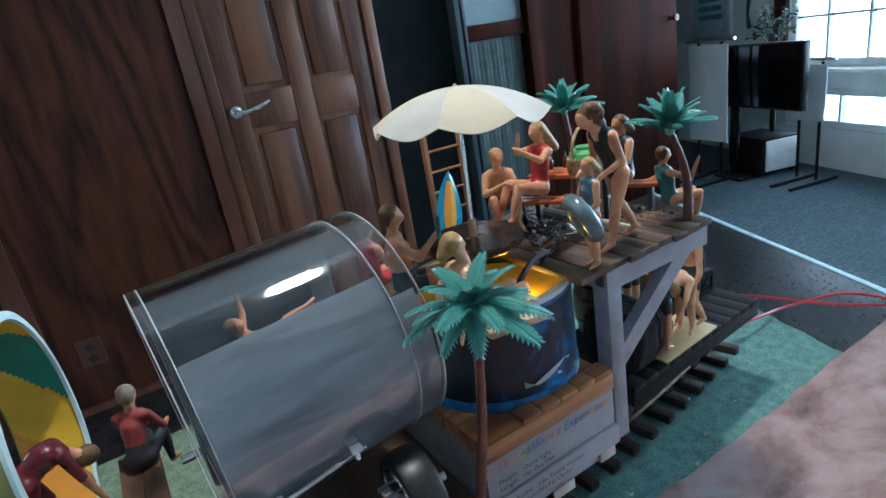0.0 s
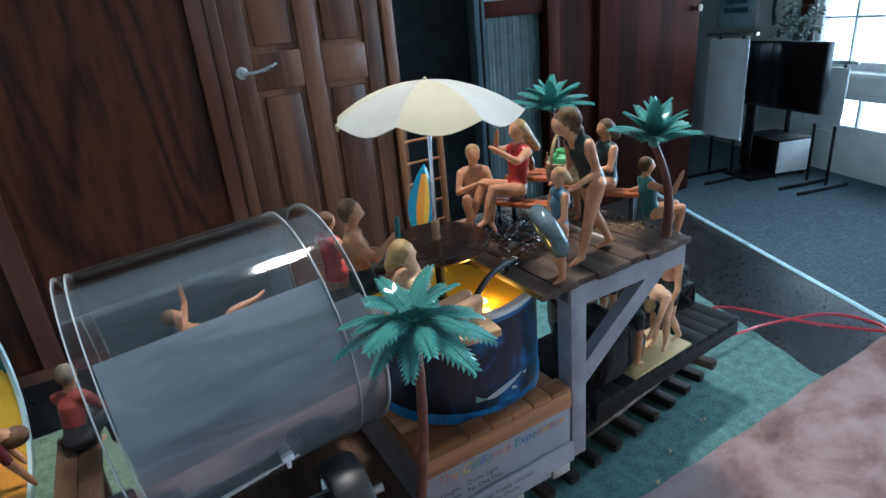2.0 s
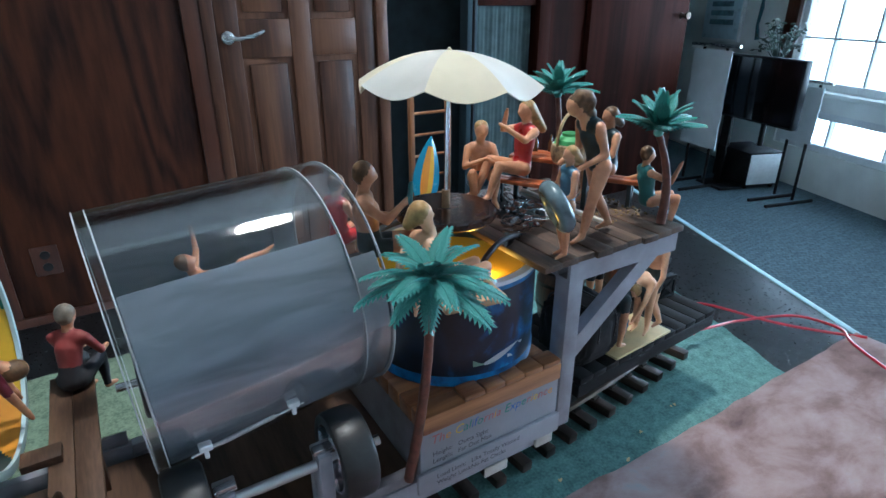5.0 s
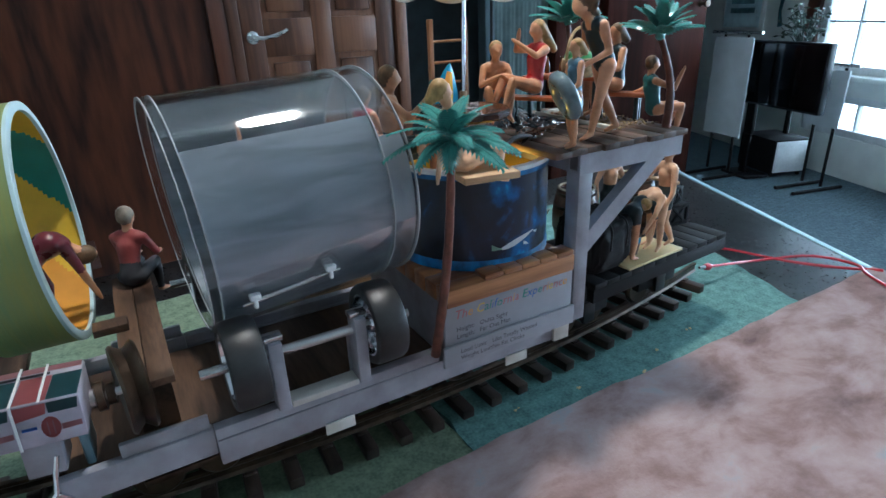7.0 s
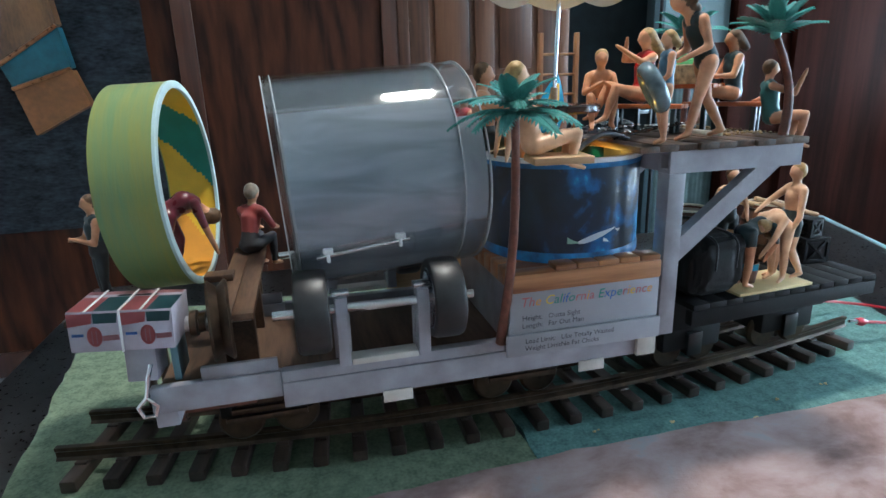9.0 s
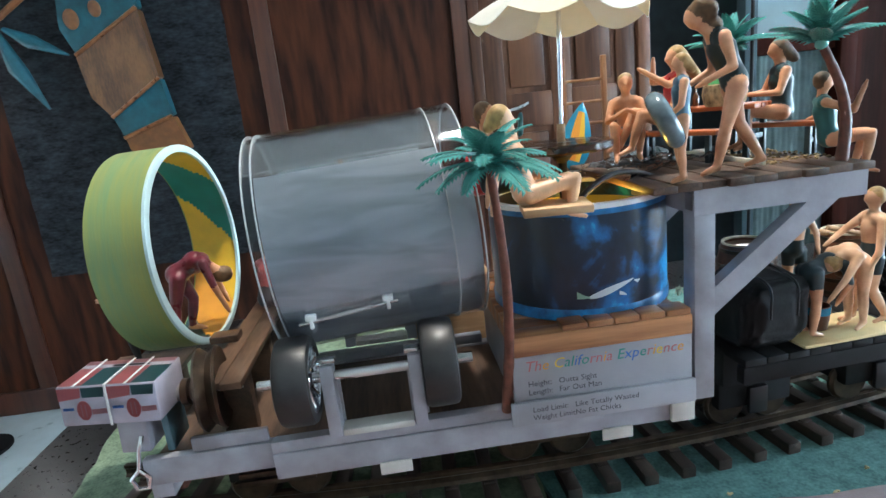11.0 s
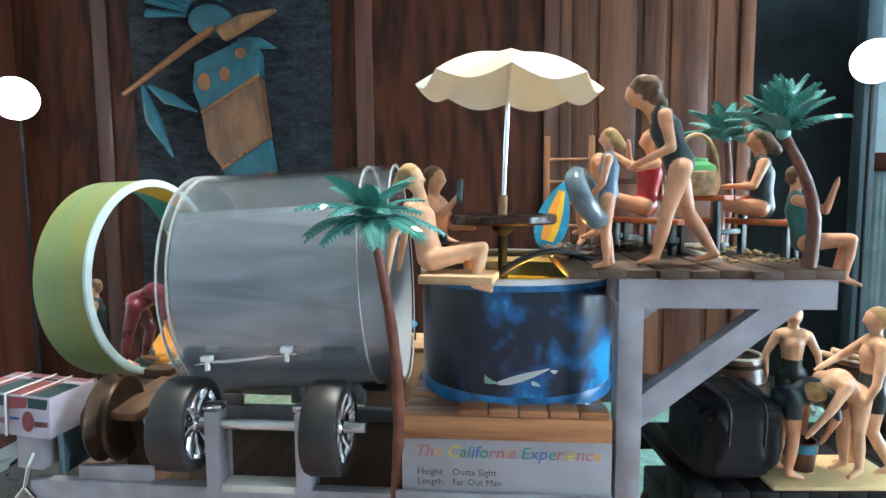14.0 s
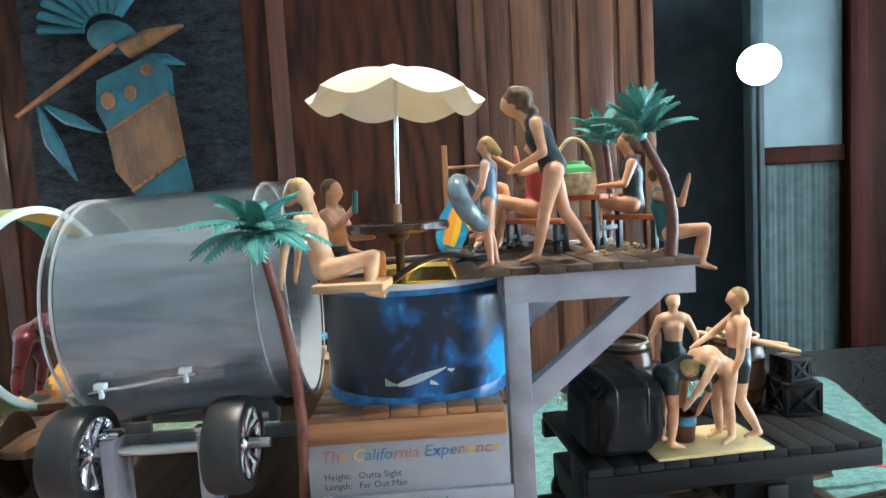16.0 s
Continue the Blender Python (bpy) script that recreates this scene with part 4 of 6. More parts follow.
def palm(foot, crown, bend, size, label, seed, rings=((9, -4), (8, 18), (6, 44)), leaf=None):
    """rings: how many fronds at which rise over the horizon, in degrees."""
    rnd = random.Random(seed)
    p = thing("toy_palm_tree", label, "palm tree", foot, "toy palm trees")
    f, c = Vector(foot), Vector(crown)
    pts = [f.lerp(c, u) + Vector(bend) * math.sin(math.pi * u) for u in (i / 14 for i in range(15))]
    part("trunk", sweep(B(), pts, [0.0031 - 0.0012 * i / 14 + 0.00025 * (i % 2) for i in range(15)], 10), M["trunk"], p, "ringed red-brown trunk")
    for r, (n, rise) in enumerate(rings):
        for k in range(n):
            a = 360 * k / n + 23 * r + rnd.uniform(-9, 9)
            s = size * rnd.uniform(0.88, 1.1) * (1 - 0.12 * r)
            piece("frond", leaf or FROND, Matrix.Translation(c + Vector((0, 0, 0.0012 * r))) @ Matrix.Rotation(radians(a), 4, "Z") @ Matrix.Rotation(radians(-rise + rnd.uniform(-8, 8)), 4, "Y") @ Matrix.Rotation(radians(rnd.uniform(-14, 14)), 4, "X") @ Matrix.Diagonal((s, s, s, 1)), p)
    part("crown_core", ball(B(), c, 0.0032), M["frond"], p)
    return p


palm((-0.004, -0.006, 0.0947), (-0.0075, -0.039, 0.235), (0.005, 0.003, 0), 0.0305, "glossy sea-green toy palm with a red-brown trunk beside the tub", 3)
palm((0.188, -0.004, DECK), (0.175, -0.002, 0.272), (0.007, 0.0, 0), 0.0275, "small glossy green toy palm with a curved trunk", 5, ((8, 22), (7, 46), (4, 70)), FROND_UP)
palm((0.19, 0.1, DECK), (0.193, 0.107, 0.28), (0.003, 0, 0), 0.0285, "small glossy green toy palm at the platform back", 8, ((8, 8), (7, 34), (4, 64)), FROND_UP)

# ---- parasol and its table in the tub ----
UX, UY = 0.0495, 0.0405
para = thing("beach_parasol", "cream and white beach parasol with scalloped edge on a steel pole", "parasol", (UX, UY, 0.2345))
part("pole", sweep(B(), [(UX, UY, 0.2346), (UX, UY, 0.3205)], 0.0013, 12), M["chrome"], para)
part("pole_sleeve", sweep(B(), [(UX, UY, 0.2346), (UX, UY, 0.245)], 0.0024, 12), M["pale_plank"], para, "pale wooden sleeve")
PR, PZ, PH = 0.0512, 0.304, 0.017
for k in range(8):
    bm, rows = B(), []
    for i in range(9):
        u = i / 8
        row = []
        for j in range(9):
            a = radians(45 * (k + j / 8))
            sag = 1 - 0.075 * u * math.sin(math.pi * j / 8)
            r = PR * u * sag
            z = PZ + PH * (1 - u ** 2.1) - (u ** 6) * 0.0055 * math.sin(math.pi * j / 8) - 0.0012 * u * (1 - u) * 4 * math.sin(math.pi * j / 8)
            row.append(bm.verts.new((UX + r * math.cos(a), UY + r * math.sin(a), z)))
        rows.append(row)
    for i in range(8):
        for j in range(8):
            try:
                bm.faces.new((rows[i][j], rows[i + 1][j], rows[i + 1][j + 1], rows[i][j + 1]))
            except ValueError:
                pass
    bmesh.ops.remove_doubles(bm, verts=bm.verts, dist=1e-6)
    bmesh.ops.solidify(bm, geom=bm.faces[:], thickness=0.0005)
    part("canopy_panel", bm, M["canvas"] if k % 2 else M["canvas2"], para)
part("finial", ball(B(), (UX, UY, 0.3212), 0.0012), M["canvas"], para)
para.matrix_basis = para.matrix_basis @ Matrix.Rotation(radians(-1.5), 4, "X") @ Matrix.Rotation(radians(2.5), 4, "Y")
rt = thing("round_table", "dark brown glossy round table on a black stem in the tub", "table", (UX, UY, 0.193))
part("tabletop", lathe(B(), [(0, 0), (0.0285, 0), (0.0295, 0.0012), (0.0295, 0.0042), (0.0285, 0.0052), (0, 0.0052)], at(UX, UY, 0.2293), 48), M["table_brown"], rt)
part("stem", lathe(B(), [(0.009, 0), (0.0035, 0.003), (0.0026, 0.01), (0.0026, 0.03), (0.006, 0.0335), (0.006, 0.0366)], at(UX, UY, 0.1926), 20), M["black"], rt)

# black hose that arches over the tub to the platform
hose = B()
sweep(hose, [Vector((0.035, 0.0, 0.197)).lerp(Vector((0.1, 0.03, 0.2095)), u) + Vector((0, 0, 0.012)) * math.sin(math.pi * u) for u in (i / 12 for i in range(13))], 0.0018, 10)
tagged(part("black_hose", hose, M["rubber"]), "thin black hose arching from the tub to the platform", "hose")
tor = B()
pts = [(TX + (TR - 0.001) * math.cos(radians(a)), TYc + (TR - 0.001) * math.sin(radians(a)), T1 + 0.004) for a in range(-20, 150, 8)]
sweep(tor, pts, 0.0022, 10)
tagged(part("black_rim_gasket", tor, M["rubber"]), "black rubber gasket over the back of the tub rim", "gasket")

# ---- board, surfboard, ladder ----
db = thing("diving_board", "pale wooden board laid across the tub rim", "board", (0.0265, -0.0125, T1 + 0.001))
bm = box(B(), -0.015, 0.019, -0.0125, 0.0125, 0, 0.0042, 0.0009)
bmesh.ops.transform(bm, matrix=at(0.0265, -0.0125, T1 + 0.0011) @ Matrix.Rotation(radians(-8), 4, "Z"), verts=bm.verts)
part("plank", bm, M["pale_plank"], db)

sb = B()
nn = 14
outline = []
for i in range(nn + 1):
    u = i / nn
    outline.append((0.0115 * math.sin(math.pi * u ** 0.72) ** 0.8, u * 0.052))
fr, bk = [], []
for w, z in outline:
    fr.append([sb.verts.new((x * w, -0.0012 * (1 - abs(x)) - 0.0002, z)) for x in (-1, -0.45, 0.1, 0.5, 1)])
    bk.append([sb.verts.new((x * w, 0.0012 * (1 - abs(x)) + 0.0002, z)) for x in (-1, -0.45, 0.1, 0.5, 1)])
for i in range(nn):
    for k in range(4):
        f = sb.faces.new((fr[i][k], fr[i][k + 1], fr[i + 1][k + 1], fr[i + 1][k]))
        f.material_index = (0, 1, 2, 0)[k] if 1 < i < 12 else 0
        sb.faces.new((bk[i][k + 1], bk[i][k], bk[i + 1][k], bk[i + 1][k + 1]))
    for k in (0, 4):
        q = (fr[i][k], fr[i + 1][k], bk[i + 1][k], bk[i][k])
        sb.faces.new(q if k == 0 else q[::-1])
bmesh.ops.remove_doubles(sb, verts=sb.verts, dist=1e-6)
bmesh.ops.transform(sb, matrix=at(0.079, 0.118, 0.2065) @ Matrix.Rotation(radians(18), 4, "Y") @ Matrix.Rotation(radians(-15), 4, "X"), verts=sb.verts)
M["surf_blue"] = mat("turquoise_paint", (0.03, 0.3, 0.5), 0.25, 0, 0.15, 60, coat=0.4)
tagged(part("surfboard", sb, [M["surf_blue"], M["orange_paint"], M["yellow_paint"]]), "turquoise surfboard with orange and yellow stripes leaning by the tub", "surfboard")

lad = thing("wooden_ladder", "light brown wooden ladder standing behind the tub", "ladder", (0.099, 0.139, 0.0868))
M["ladder"] = wood("ladder_wood", (0.4, 0.2, 0.09), (0.24, 0.1, 0.04), 40, (1, 1, 0.1), 0.5, 0.1)
for x in (0.083, 0.1145):
    part("side_rail", box(B(), x - 0.002, x + 0.002, 0.1385, 0.1425, 0.1, 0.2865, 0.0006), M["ladder"], lad)
for i in range(11):
    part("rung", sweep(B(), [(0.0848, 0.1405, 0.112 + 0.0158 * i), (0.1127, 0.1405, 0.112 + 0.0158 * i)], 0.0011, 8), M["ladder"], lad)
for x in (0.083, 0.1145):
    part("stay", box(B(), x - 0.002, x + 0.002, 0.104, 0.1383, 0.0995, 0.1035, 0.0005), M["ladder"], lad)

# ---- picnic furniture on the platform ----
def slab_table(name, label, category, c, turn, lx, ly, h, group=""):
    t = thing(name, label, category, (c[0], c[1], DECK), group, turn)
    m = at(c[0], c[1], DECK) @ Matrix.Rotation(radians(turn), 4, "Z")
    n = 3 if ly > 0.02 else 2
    for i in range(n):
        w = ly / n
        bm = box(B(), -lx / 2, lx / 2, -ly / 2 + w * i + 0.0003, -ly / 2 + w * (i + 1) - 0.0003, h - 0.003, h, 0.0006)
        bmesh.ops.transform(bm, matrix=m, verts=bm.verts)
        part("top_slat", bm, M["orange_wood"], t)
    for x in (-lx / 2 + 0.006, lx / 2 - 0.006):
        for y in (-ly / 2 + 0.003, ly / 2 - 0.003):
            bm = box(B(), x - 0.0016, x + 0.0016, y - 0.0016, y + 0.0016, 0, h - 0.0031, 0.0004)
            bmesh.ops.transform(bm, matrix=m, verts=bm.verts)
            part("leg", bm, M["dark_suit"], t)
        bm = box(B(), x - 0.001, x + 0.001, -ly / 2 + 0.0047, ly / 2 - 0.0047, h * 0.35, h * 0.35 + 0.003, 0.0003)
        bmesh.ops.transform(bm, matrix=m, verts=bm.verts)
        part("stretcher", bm, M["dark_suit"], t)
    return t


slab_table("picnic_table", "orange-stained slatted picnic table on dark legs", "table", (0.161, 0.07), -60, 0.062, 0.026, 0.033)
slab_table("picnic_bench", "orange-stained slatted bench beside the picnic table", "bench", (0.134, 0.066), -60, 0.056, 0.013, 0.02, "picnic benches")
slab_table("picnic_bench", "orange-stained slatted bench beside the picnic table", "bench", (0.186, 0.05), -60, 0.056, 0.013, 0.02, "picnic benches")

M["brown_glass"] = mat("brown_bottle_glass", (0.12, 0.05, 0.02), 0.12, 0, 0.1, 60, coat=0.5)
for x, y in ((0.152, 0.094), (0.158, 0.089), (0.1665, 0.082), (0.147, 0.086)):
    b = thing("glass_bottle", "small brown glass bottle on the picnic table", "bottle", (x, y, DECK + 0.033), "bottles on the table")
    part("body", lathe(B(), [(0, 0), (0.0019, 0), (0.0021, 0.0006), (0.0021, 0.0062), (0.0012, 0.0082)], at(x, y, DECK + 0.0331), 16), M["brown_glass"], b)
    part("neck", lathe(B(), [(0.0012, 0.0082), (0.0008, 0.0095), (0.0008, 0.0118), (0.001, 0.012), (0, 0.0124)], at(x, y, DECK + 0.0331), 12), M["brown_glass"], b)

bk = (0.156, 0.052)
basket = thing("picnic_basket", "cream wicker basket with green lid and arched handle", "basket", (*bk, DECK + 0.033))
M["wicker"] = mat("cream_wicker", (0.62, 0.42, 0.22), 0.6, 0, 0.35, 260, 0.8, 420)
part("body", lathe(B(), [(0, 0), (0.0105, 0), (0.0118, 0.002), (0.0128, 0.0075), (0.012, 0.0125), (0.0095, 0.0135)], at(*bk, DECK + 0.0331), 32), M["wicker"], basket)
part("lid", lathe(B(), [(0.0108, 0.0132), (0.0098, 0.016), (0.006, 0.0182), (0.0058, 0.02), (0, 0.0206)], at(*bk, DECK + 0.0331), 28), mat("bright_green_lid", (0.1, 0.42, 0.14), 0.35, 0, 0.15, 60), basket, "green lid")
part("handle", sweep(B(), [(bk[0] + 0.0118 * math.cos(radians(a)), bk[1], DECK + 0.0451 + 0.0215 * math.sin(radians(a))) for a in range(0, 181, 12)], 0.0011, 8), M["wicker"], basket, "arched handle")

# gravel strip and clear slide
bm = B()
rnd = random.Random(4)
for _ in range(260):
    x, y = rnd.uniform(0.158, 0.2), rnd.uniform(0.012, 0.098)
    s = rnd.uniform(0.0006, 0.0015)
    bmesh.ops.create_icosphere(bm, subdivisions=1, radius=s, matrix=at(x, y, DECK + s * 0.5 - 0.0003) @ Matrix.Diagonal((1, 0.8, 0.6, 1)))
tagged(part("gravel", bm, M["dirt"]), "sandy brown gravel scattered on the platform", "gravel", kind="stuff")
fr_ = thing("sand_frame", "pale painted low frame round the gravel on the platform", "frame", (0.175, 0.055, DECK))
for x0, x1, y0, y1 in ((0.154, 0.1565, 0.012, 0.098), (0.1565, 0.193, 0.0955, 0.098)):
    part("frame_bar", box(B(), x0, x1, y0, y1, DECK, DECK + 0.0028, 0.0004), M["canvas2"], fr_)
sl = thing("clear_slide", "clear crumpled plastic slide like splashing water", "slide", (0.105, 0.08, DECK))
bm, rows = B(), []
for i in range(29):
    row = []
    for j in range(25):
        u, w = i / 28, j / 24
        p = Vector((0.142 - 0.064 * u, 0.03 + 0.075 * w - 0.012 * u, DECK + 0.003 - 0.008 * u * u + 0.005 * abs(2 * w - 1) ** 2))
        p.z += 0.0028 * noise.noise((u * 11, w * 9, 4))
        row.append(bm.verts.new(p))
    rows.append(row)
for i in range(28):
    for j in range(24):
        bm.faces.new((rows[i][j], rows[i + 1][j], rows[i + 1][j + 1], rows[i][j + 1]))
bmesh.ops.solidify(bm, geom=bm.faces[:], thickness=0.0008)
part("slide_sheet", bm, clear("wet_clear_plastic", (0.42, 0.45, 0.47), 1.0, 0.26, 0.06), sl)
bm = B()
for _ in range(46):
    u, w = rnd.random(), rnd.random()
    ball(bm, (0.128 - 0.055 * u, 0.055 + 0.05 * w - 0.012 * u, DECK + 0.004 - 0.008 * u * u + 0.004 * abs(2 * w - 1) ** 2), rnd.uniform(0.0006, 0.0014), None, 8, 6)
part("droplet", bm, clear("clear_beads", (0.95, 0.97, 1), 1.2, 0.35, 0.03), sl)

# ---- behind the tube: blue stool and wooden box ----
tr_ = thing("small_trampoline", "tiny turquoise round trampoline on a wooden box", "trampoline", (-0.036, 0.138, 0.1362), "")
part("bed", lathe(B(), [(0, 0), (0.017, 0), (0.018, 0.001), (0.017, 0.0024), (0, 0.0022)], at(-0.03, 0.143, 0.147), 32), M["surf_blue"], tr_)
for a in range(0, 360, 60):
    c, s = math.cos(radians(a)), math.sin(radians(a))
    part("leg", sweep(B(), [(-0.03 + 0.016 * c, 0.143 + 0.016 * s, 0.1362), (-0.03 + 0.016 * c, 0.143 + 0.016 * s, 0.147)], 0.0008, 6), M["black"], tr_)
wb = thing("wooden_box", "pale wooden crate standing beside the wagon", "box", (-0.02, 0.143, 0.0))
part("body", box(B(), -0.05, 0.012, 0.1245, 0.165, 0.0, 0.132, 0.001), M["pale_plank"], wb)
part("top_board", box(B(), -0.0515, 0.0135, 0.123, 0.1665, 0.1322, 0.136, 0.0008), M["pale_plank"], wb)

# ---- rod with clips along the tube ----
rod = thing("clip_rod", "thin steel rod with two pale clips along the tube", "rod", (-0.082, 0.0, 0.147))
RA, RB = Vector((-0.109, 0.0, 0.1585)), Vector((-0.056, 0.003, 0.1645))
part("rod", sweep(B(), [RA, RB], 0.0011, 10), M["steel"], rod)
for p in (RA.lerp(RB, 0.12), RA.lerp(RB, 0.9)):
    bm = B()
    box(bm, p.x - 0.0028, p.x + 0.0028, p.y - 0.003, p.y + 0.0012, p.z + 0.0013, p.z + 0.0045, 0.0006)
    box(bm, p.x - 0.001, p.x + 0.001, p.y - 0.0018, p.y + 0.0006, p.z - 0.0035, p.z + 0.0012, 0.0004)
    part("clip", bm, M["white"], rod)

# ---- hoop drive: pulley, trestle, parcel ----
bw = thing("bronze_pulley", "dark bronze pulley wheel with a steel hub", "pulley", (-0.162, 0.002, 0.095))
PWc = (-0.166, 0.016, 0.123)
part("wheel", lathe(B(), [(0.004, -0.003), (0.016, -0.003), (0.0225, -0.006), (0.0235, -0.0045), (0.0195, 0), (0.0235, 0.0045), (0.0225, 0.006), (0.016, 0.003), (0.004, 0.003)], at(*PWc) @ Matrix.Rotation(radians(8), 4, "Z") @ ALONG_X, 40, True), M["bronze"], bw)
part("axle", sweep(B(), [(-0.1885, 0.016, 0.123), (-0.1495, 0.016, 0.123)], 0.0022, 12), M["steel"], bw)
for dx, r in ((-0.1755, 0.0055), (-0.18, 0.0075), (-0.1845, 0.0045)):
    part("hub_ring", lathe(B(), [(0, -0.0018), (r, -0.0018), (r, 0.0018), (0, 0.0018)], at(dx, 0.016, 0.123) @ ALONG_X, 20), M["bronze"] if r > 0.005 else M["steel"], bw)
part("bearing_plate", box(B(), -0.1925, -0.1885, 0.004, 0.028, 0.0945, 0.132, 0.001), mat("blue_grey_metal", (0.12, 0.24, 0.3), 0.35, 0.6), bw, "blue-grey bearing plate")

tw = thing("wooden_trestle", "two brown wooden planks side by side on short props", "trestle", (-0.165, 0.07, 0.087))
for x0, x1, y0 in ((-0.17, -0.1585, 0.006), (-0.1582, -0.1465, 0.004)):
    part("plank", box(B(), x0, x1, y0, 0.152, 0.1255, 0.1297, 0.0006), M["mid_plank"], tw)
part("cross_block", box(B(), -0.181, -0.163, 0.066, 0.078, 0.1299, 0.1345, 0.0006), M["mid_plank"], tw)
for y in (0.03, 0.088):
    part("prop", box(B(), -0.168, -0.149, y - 0.004, y + 0.004, 0.087, 0.1253, 0.0005), M["plank"], tw)
part("back_prop", box(B(), -0.164, -0.153, 0.14, 0.149, 0.0, 0.1253, 0.0005), M["plank"], tw)

pk = thing("parcel_pack", "two pale card boxes printed red and teal, strapped together", "package", (-0.216, 0.006, 0.102))
pm = at(-0.2105, 0.01, 0.1205) @ Matrix.Rotation(radians(-4), 4, "Z") @ Matrix.Rotation(radians(3), 4, "Y") @ Matrix.Diagonal((0.88, 0.95, 0.78, 1))
def patch(parent, pts, material):
    """A thin printed shape on a card box, in the pack's own axes."""
    bm = B()
    f = bm.faces.new([bm.verts.new(p) for p in pts])
    bmesh.ops.solidify(bm, geom=[f], thickness=0.0002)
    bmesh.ops.transform(bm, matrix=pm, verts=bm.verts)
    part("printed_patch", bm, material, parent, smooth=False)


for sx in (-1, 1):
    bm = box(B(), min(0, sx * 0.0285), max(0, sx * 0.0285), -0.0165, 0.0165, 0, 0.0285, 0.0008)
    bmesh.ops.transform(bm, matrix=pm @ at(sx * 0.0003, 0, 0), verts=bm.verts)
    b_ = part("card_box", bm, M["card"], pk)
    cx = sx * 0.0145
    yf = -0.0169
    # round red seal with a paler bar through it and pink and blue bars beside it
    patch(b_, [(cx + 0.0042 * math.cos(k * 0.3927), yf, 0.0112 + 0.0072 * math.sin(k * 0.3927)) for k in range(16)], M["print_red"])
    for dx in (-0.0012, 0.0012):
        patch(b_, [(cx + dx - 0.0003, yf - 0.0003, 0.0065), (cx + dx + 0.0003, yf - 0.0003, 0.0065), (cx + dx + 0.0003, yf - 0.0003, 0.0155), (cx + dx - 0.0003, yf - 0.0003, 0.0155)], M["print_pink"])
    patch(b_, [(cx + 0.0044, yf, 0.008), (cx + 0.0132, yf, 0.0085), (cx + 0.0132, yf, 0.0122), (cx + 0.0044, yf, 0.0118)], M["print_pink"])
    patch(b_, [(cx - 0.0122, yf, 0.0115), (cx - 0.0058, yf, 0.0115), (cx - 0.0058, yf, 0.0135), (cx - 0.0122, yf, 0.0135)], rainbow[4])
    # salmon and teal panels folding over the front edge
    for x0, x1, mm in ((-0.0138, 0.0, "print_red"), (0.0002, 0.0136, "print_green")):
        patch(b_, [(cx + x0, yf, 0.0275), (cx + x1, yf, 0.0275), (cx + x1 - 0.001, yf, 0.0205), (cx + x0, yf, 0.0185 if x0 < -0.01 else 0.0205)], M[mm])
        patch(b_, [(cx + x0, -0.0158, 0.0288), (cx + x1, -0.0158, 0.0288), (cx + x1 + 0.0008, 0.006, 0.0288), (cx + x0 + 0.0008, 0.006, 0.0288)], M[mm])
    patch(b_, [(cx - 0.0135, 0.0105, 0.0288), (cx + 0.0135, 0.0105, 0.0288), (cx + 0.0135, 0.0158, 0.0288), (cx - 0.0135, 0.0158, 0.0288)], M["print_pink"])
patch(b_, [(-0.009, 0.0068, 0.0291), (0.014, 0.0068, 0.0291), (0.014, 0.0092, 0.0291), (-0.009, 0.0092, 0.0291)], M["ink"])
for x in (0.0002, -0.018, 0.012):
    bm = B()
    if abs(x) < 0.001:
        box(bm, x - 0.0006, x + 0.0006, -0.0178, -0.0173, 0, 0.0296)
    box(bm, x - 0.0006, x + 0.0006, -0.0178, 0.0168, 0.0292, 0.0297)
    bmesh.ops.transform(bm, matrix=pm, verts=bm.verts)
    part("strap", bm, M["white"], pk, smooth=False)
bm = box(B(), -0.004, 0.014, -0.008, 0.012, -0.029, -0.0003, 0.001)
bmesh.ops.transform(bm, matrix=pm, verts=bm.verts)
part("support_block", bm, M["grey"], pk)
pc = thing("wire_clip", "bent silver wire clip hanging under the parcel", "clip", (-0.22, -0.004, 0.085))
part("wire", sweep(B(), [Vector((0.0125, 0.012, 0.0085)) + Vector(q) for q in ((-0.2145, -0.012, 0.1), (-0.2165, -0.0145, 0.093), (-0.2185, -0.0155, 0.082), (-0.2235, -0.0155, 0.0765), (-0.2215, -0.0155, 0.0705), (-0.2155, -0.0155, 0.0705), (-0.2135, -0.0155, 0.0765), (-0.2182, -0.0155, 0.0818))], 0.0012, 8), M["chrome"], pc)
cp = thing("coupling_hook", "red-brown coupling hook under the wagon end", "coupling", (-0.19, 0.0, 0.06))
bm = box(B(), -0.196, -0.153, 0.02, 0.03, 0.064, 0.069, 0.001)
box(bm, -0.1995, -0.194, 0.019, 0.031, 0.06, 0.0715, 0.001)
part("hook_bar", bm, M["trunk"], cp)

# ---- the black flat wagon ----
FL = at(0.2305, 0.061, 0) @ Matrix.Rotation(radians(4), 4, "Z")
flat = thing("flat_rail_wagon", "black flat model railway wagon loaded with casks and crates", "train wagon", (0.2305, 0.061, 0.02), "", 4)


def on_flat(bm):
    bmesh.ops.transform(bm, matrix=FL, verts=bm.verts)
    return bm


